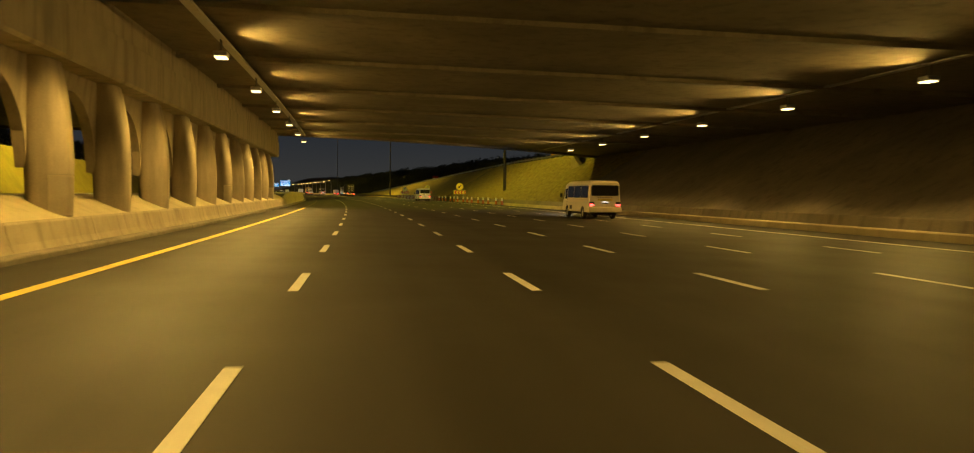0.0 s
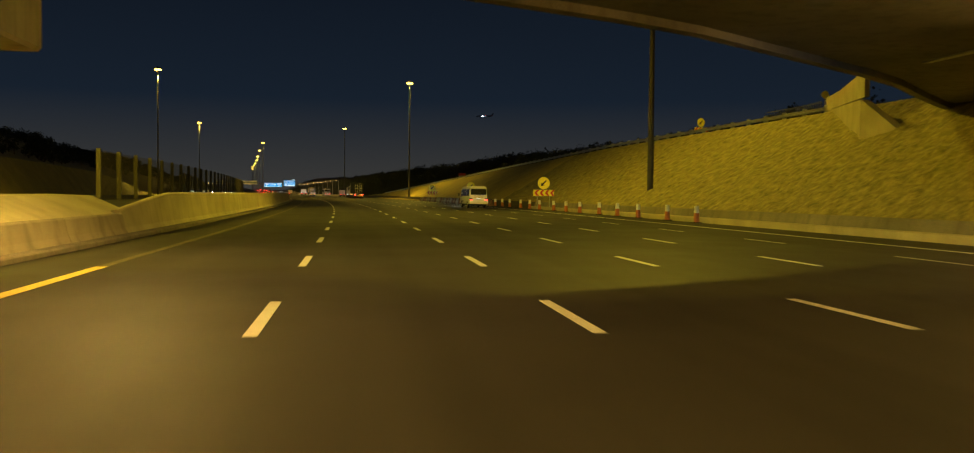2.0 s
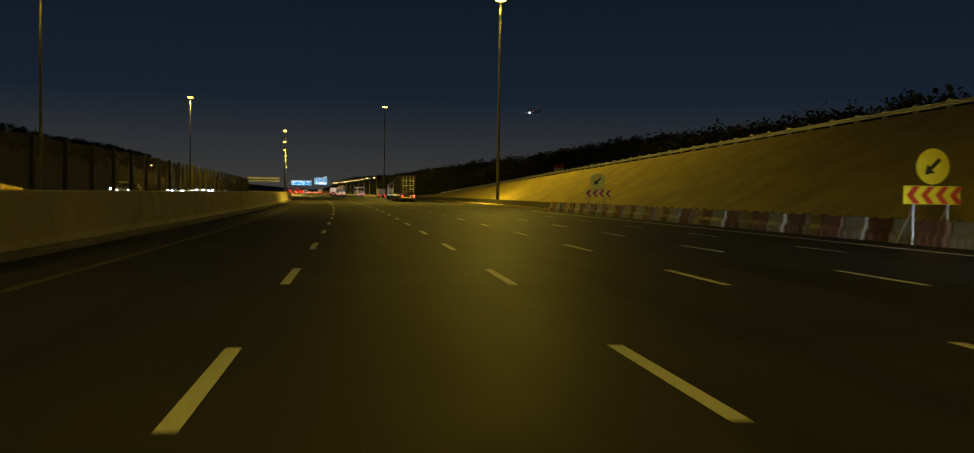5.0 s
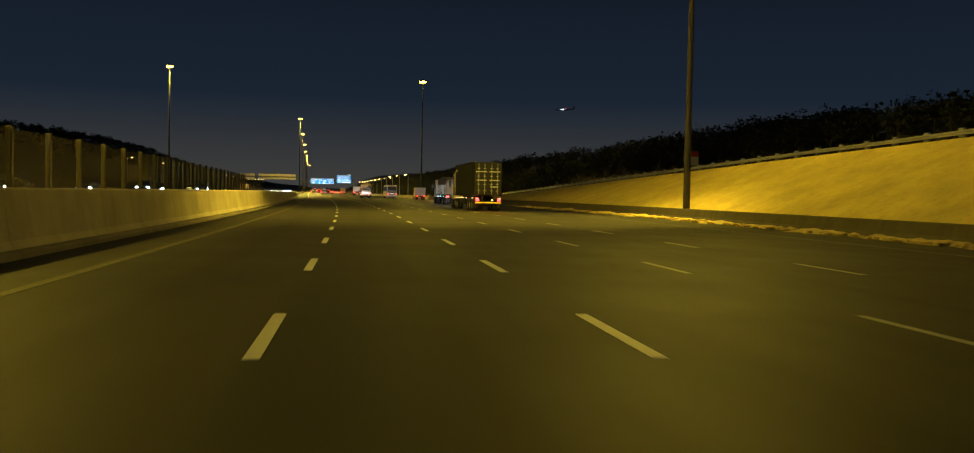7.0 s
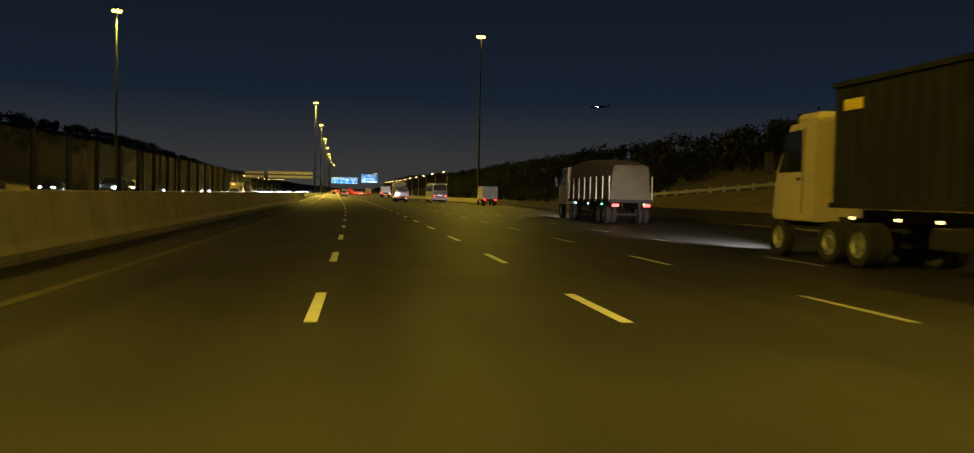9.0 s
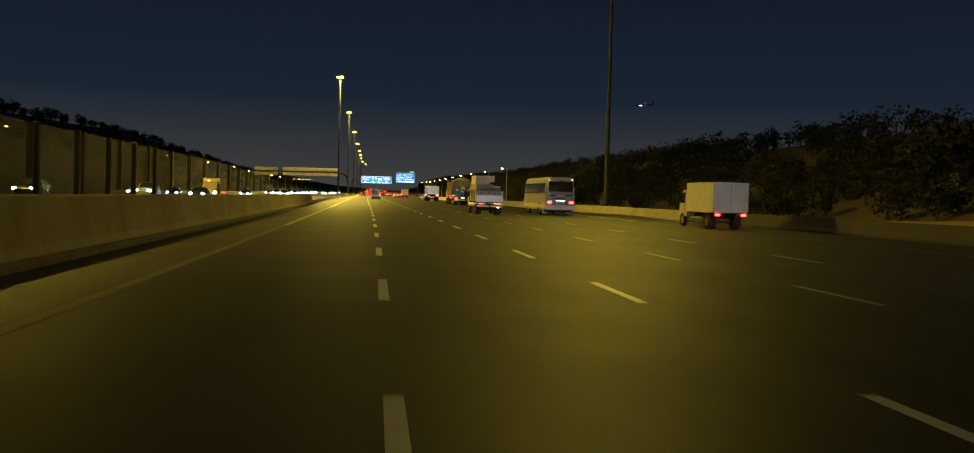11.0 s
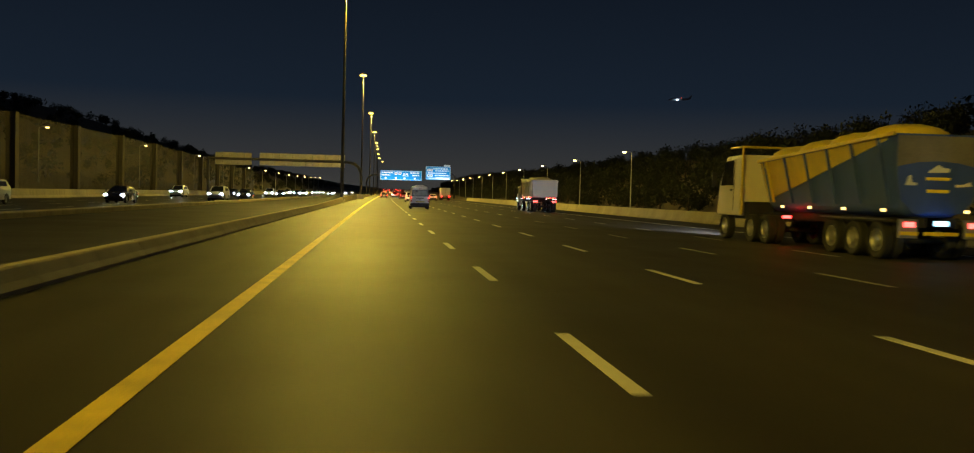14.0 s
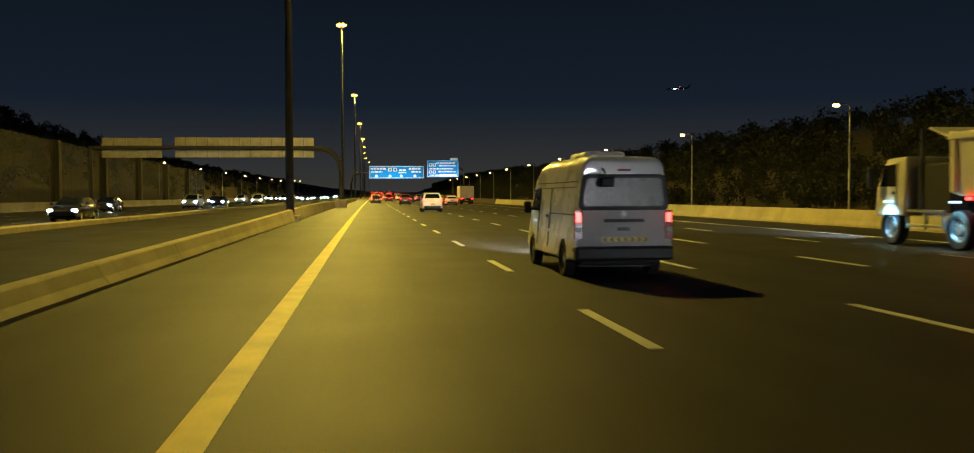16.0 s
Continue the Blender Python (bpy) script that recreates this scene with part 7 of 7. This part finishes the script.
bus.matrix_basis = at(39.8, 19.1)
# a low, long body
for o in bus.children_recursive:
    if o.name.startswith("wheel") and not o.name.startswith("wheel_housing"):
        o.location.y *= 1.05
    elif not o.name.startswith("rim"):
        for v in o.data.vertices:
            v.co.y *= 1.05
            v.co.z = v.co.z if v.co.z < 0.8 else 0.8 + (v.co.z - 0.8) * 0.87
copy_thing(bus, at(150.6, 19.0))
container_truck().matrix_basis = at(303.6, 16.4)
stake_truck().matrix_basis = at(343.5, 18.9)
box_truck().matrix_basis = at(411.6, 22.2) @ Matrix.Scale(0.84, 4)
cargo_truck().matrix_basis = at(435.4, 12.62, 0, 0.5) @ Matrix.Diagonal((1, 1.09, 0.965, 1))
coach().matrix_basis = at(438.0, 18.7)
tipper_trailer().matrix_basis = at(493.2, 16.7)
tipper().matrix_basis = at(556.0, 17.1)
for y in TIPPER_AXLES:
    lamp("wheel_light", at(556.0, 17.1) @ Vector((-1.50, y, 1.15)), 55.0, (0.25, 0.72, 1.0), 0.05, 130, 0.4, at(556.0, 17.1) @ Vector((-1.15, y, 0.5)))
far_truck = box_truck()
far_truck.matrix_basis = at(690.0, 16.6)
tagged(far_truck, "distant box lorry with lit tail lights")

AHEAD = "cars ahead"
suv = car("suv", WHITE_PAINT, "white estate car with lit red tail lights", "suv", False, AHEAD)
suv.matrix_basis = at(620.5, 6.4)
red = car("hatchback", RED_PAINT, "dark red car with lit red tail lights", "suv", False, AHEAD)
red.matrix_basis = at(687.0, 6.5)
sedan = car("sedan", WHITE_PAINT, "white saloon car with lit red tail lights", "sedan", False, AHEAD)
sedan.matrix_basis = at(675.0, 12.9)
dark = car("sedan", DARK_PAINT, "dark saloon car with lit red tail lights", "sedan", False, AHEAD)
dark.matrix_basis = at(712.0, 2.0)
rng = random.Random(9)
models = (suv, red, sedan, dark)
for i in range(60):
    s = 728.0 + i * 11.0 + rng.uniform(-3, 3)
    copy_thing(models[(i * 3) % 4], at(s, 1.85 + 3.65 * ((i * 2 + i // 5) % 5) + rng.uniform(-0.3, 0.3)))

# ---- dipped beams of the vehicles that are near
def beam(m, front, watts, colour=(0.92, 0.95, 1.0), high=0.8):
    lamp("head_lamp_beam", m @ Vector((0, front + 0.15, high)), watts, colour, 0.12, 36, 1.0, m @ Vector((-0.3, front + 7.5 * high / 0.8, 0.0)))


for s, d, front in ((39.8, 19.1, 7.4), (150.6, 19.0, 7.4)):
    beam(at(s, d), front, 13000.0, (0.70, 0.85, 1.0))
beam(at(556.0, 5.32), 5.0, 12000.0)
beam(at(303.6, 16.4), 15.7, 14000.0, high=1.05)
beam(at(343.5, 18.9), 12.5, 14000.0, high=1.05)
beam(at(435.4, 12.6), 6.1, 10000.0)
beam(at(493.2, 16.7), 13.9, 14000.0, high=1.05)
beam(at(556.0, 17.1), 10.4, 14000.0, (0.70, 0.85, 1.0), high=1.05)

# ---- oncoming
ONC = "oncoming cars"
LORRY_S = 504.5
a = car("sedan", DARK_PAINT, "dark saloon car with dazzling head lights", "sedan", True, ONC)
b = car("suv", GREY_PAINT, "grey estate car with dazzling head lights", "suv", True, ONC)
a.matrix_basis = at(262.0, -18.0, opposite_z(262.0), 180)
b.matrix_basis = at(276.0, -21.5, opposite_z(276.0), 180)
for i in range(38):
    s = 294.0 + i * 19.0 + rng.uniform(-7, 7)
    d = (-16.6, -20.3, -24.0, -27.6)[(i * 3 + i // 4) % 4]
    if abs(s - LORRY_S) < 13 and d > -21:
        d = -24.0
    copy_thing((a, b)[i % 2], at(s, d, opposite_z(s), 180))


def oncoming_lorry():
    """The box lorry among the oncoming cars: its head lights and a roof beacon are lit."""
    ob = box_truck()
    tagged(ob, "pale box lorry with dazzling head lights and an amber beacon", "truck")
    for sgn in (-1, 1):
        bm = bmesh.new()
        box(bm, *sorted((sgn * 0.60, sgn * 0.92)), 6.70, 6.80, 0.80, 1.00, 0.02)
        part("head_light", bm, HEAD, ob, "dazzling lit head light")
    bm = bmesh.new()
    tube(bm, (0.3, 5.6, 2.45), (0.3, 5.6, 2.62), 0.11, 0.08, 12)
    part("beacon", bm, BEACON, ob, "lit amber beacon", smooth=True)
    return ob


oncoming_lorry().matrix_basis = at(LORRY_S, -18.4, opposite_z(LORRY_S), 180)


# ---------------------------------------------------------------- woods on the hills
def woods(name, places, label, seed, clumps=270, leaf=0.40):
    """Many trees: a tapered trunk with limbs, and a ragged crown of small leaf clumps."""
    rng = np.random.RandomState(seed)
    verts, faces, mats = [], [], []
    for x, y, z, h, w in places:
        lean = rng.normal(0, 0.06, 2)
        r = 0.05 * h * rng.uniform(0.7, 1.2)
        base = len(verts)
        for zz, rr in ((0, r), (0.55 * h, 0.5 * r)):
            for k in range(5):
                a = k * math.tau / 5
                verts.append((x + lean[0] * zz + rr * math.cos(a), y + lean[1] * zz + rr * math.sin(a), z + zz))
        for k in range(5):
            faces.append((base + k, base + (k + 1) % 5, base + 5 + (k + 1) % 5, base + 5 + k))
            mats.append(1)
        lobes = rng.normal(0, 0.34, (7, 3)) * (w, w, 0.24 * h)
        share = rng.uniform(0.45, 0.75, 7)
        pick = rng.randint(0, 7, clumps)
        v = rng.normal(0, 1, (clumps, 3))
        v /= np.linalg.norm(v, axis=1)[:, None]
        q = share[pick][:, None]
        c = np.array((x, y, z + 0.52 * h)) + lobes[pick] + v * q * (w, w, 0.54 * h) * rng.uniform(0.3, 1.0, (clumps, 1)) ** 0.5
        c[:, 2] = np.maximum(c[:, 2], z + 0.1)
        size = rng.uniform(0.22, 0.55, (clumps, 1)) * (0.5 + h / 14) * leaf
        u1, u2 = rng.normal(0, 1, (2, clumps, 3)) * size
        b = len(verts)
        verts.extend(map(tuple, np.stack((c + u1, c + u2, c - u1, c - u2), 1).reshape(-1, 3).tolist()))
        faces.extend((b + 4 * k, b + 4 * k + 1, b + 4 * k + 2, b + 4 * k + 3) for k in range(clumps))
        mats.extend([0] * clumps)
    me = bpy.data.meshes.new(name)
    me.from_pydata(verts, [], faces)
    me.materials.append(LEAVES)
    me.materials.append(BARK)
    me.polygons.foreach_set("material_index", mats)
    return tagged(new(name, me), label, "trees", kind="stuff")


def scatter(count, s0, s1, d0, d1, h0, h1, seed, far=None):
    rng = np.random.RandomState(seed)
    out = []
    for _ in range(count):
        s, d = rng.uniform(s0, s1), rng.uniform(d0, d1)
        h = rng.uniform(h0, h1) * (far(s) if far else 1)
        p = P(s, d, hump(s, d) - 0.2)
        out.append((p.x, p.y, p.z, h, h * rng.uniform(0.35, 0.55)))
    return out


woods("woods", scatter(1100, 90, 1500, 60, 96, 3.4, 6.2, 11), "dark wooded hill crest to the side of the motorway", 21)
woods("woods", scatter(520, 90, 460, 62, 88, 3.2, 6.2, 17), "dark scrub on the slope of the hill", 27, 240)
woods("woods", scatter(1400, 430, 1300, 43.5, 66, 2.2, 4.6, 12), "dark shrubs behind the side road lamps", 22, 330, 0.30)
woods("woods", scatter(900, 120, 1500, -104, -66, 2.8, 5.2, 13, lambda s: ramp(s, (500, 1.0), (1000, 0.7))), "dark trees on the hill beyond the oncoming lanes", 23)
woods("woods", scatter(260, 620, 1500, -64, -48, 2.0, 4.5, 14), "dark shrubs behind the noise wall", 24, 160)
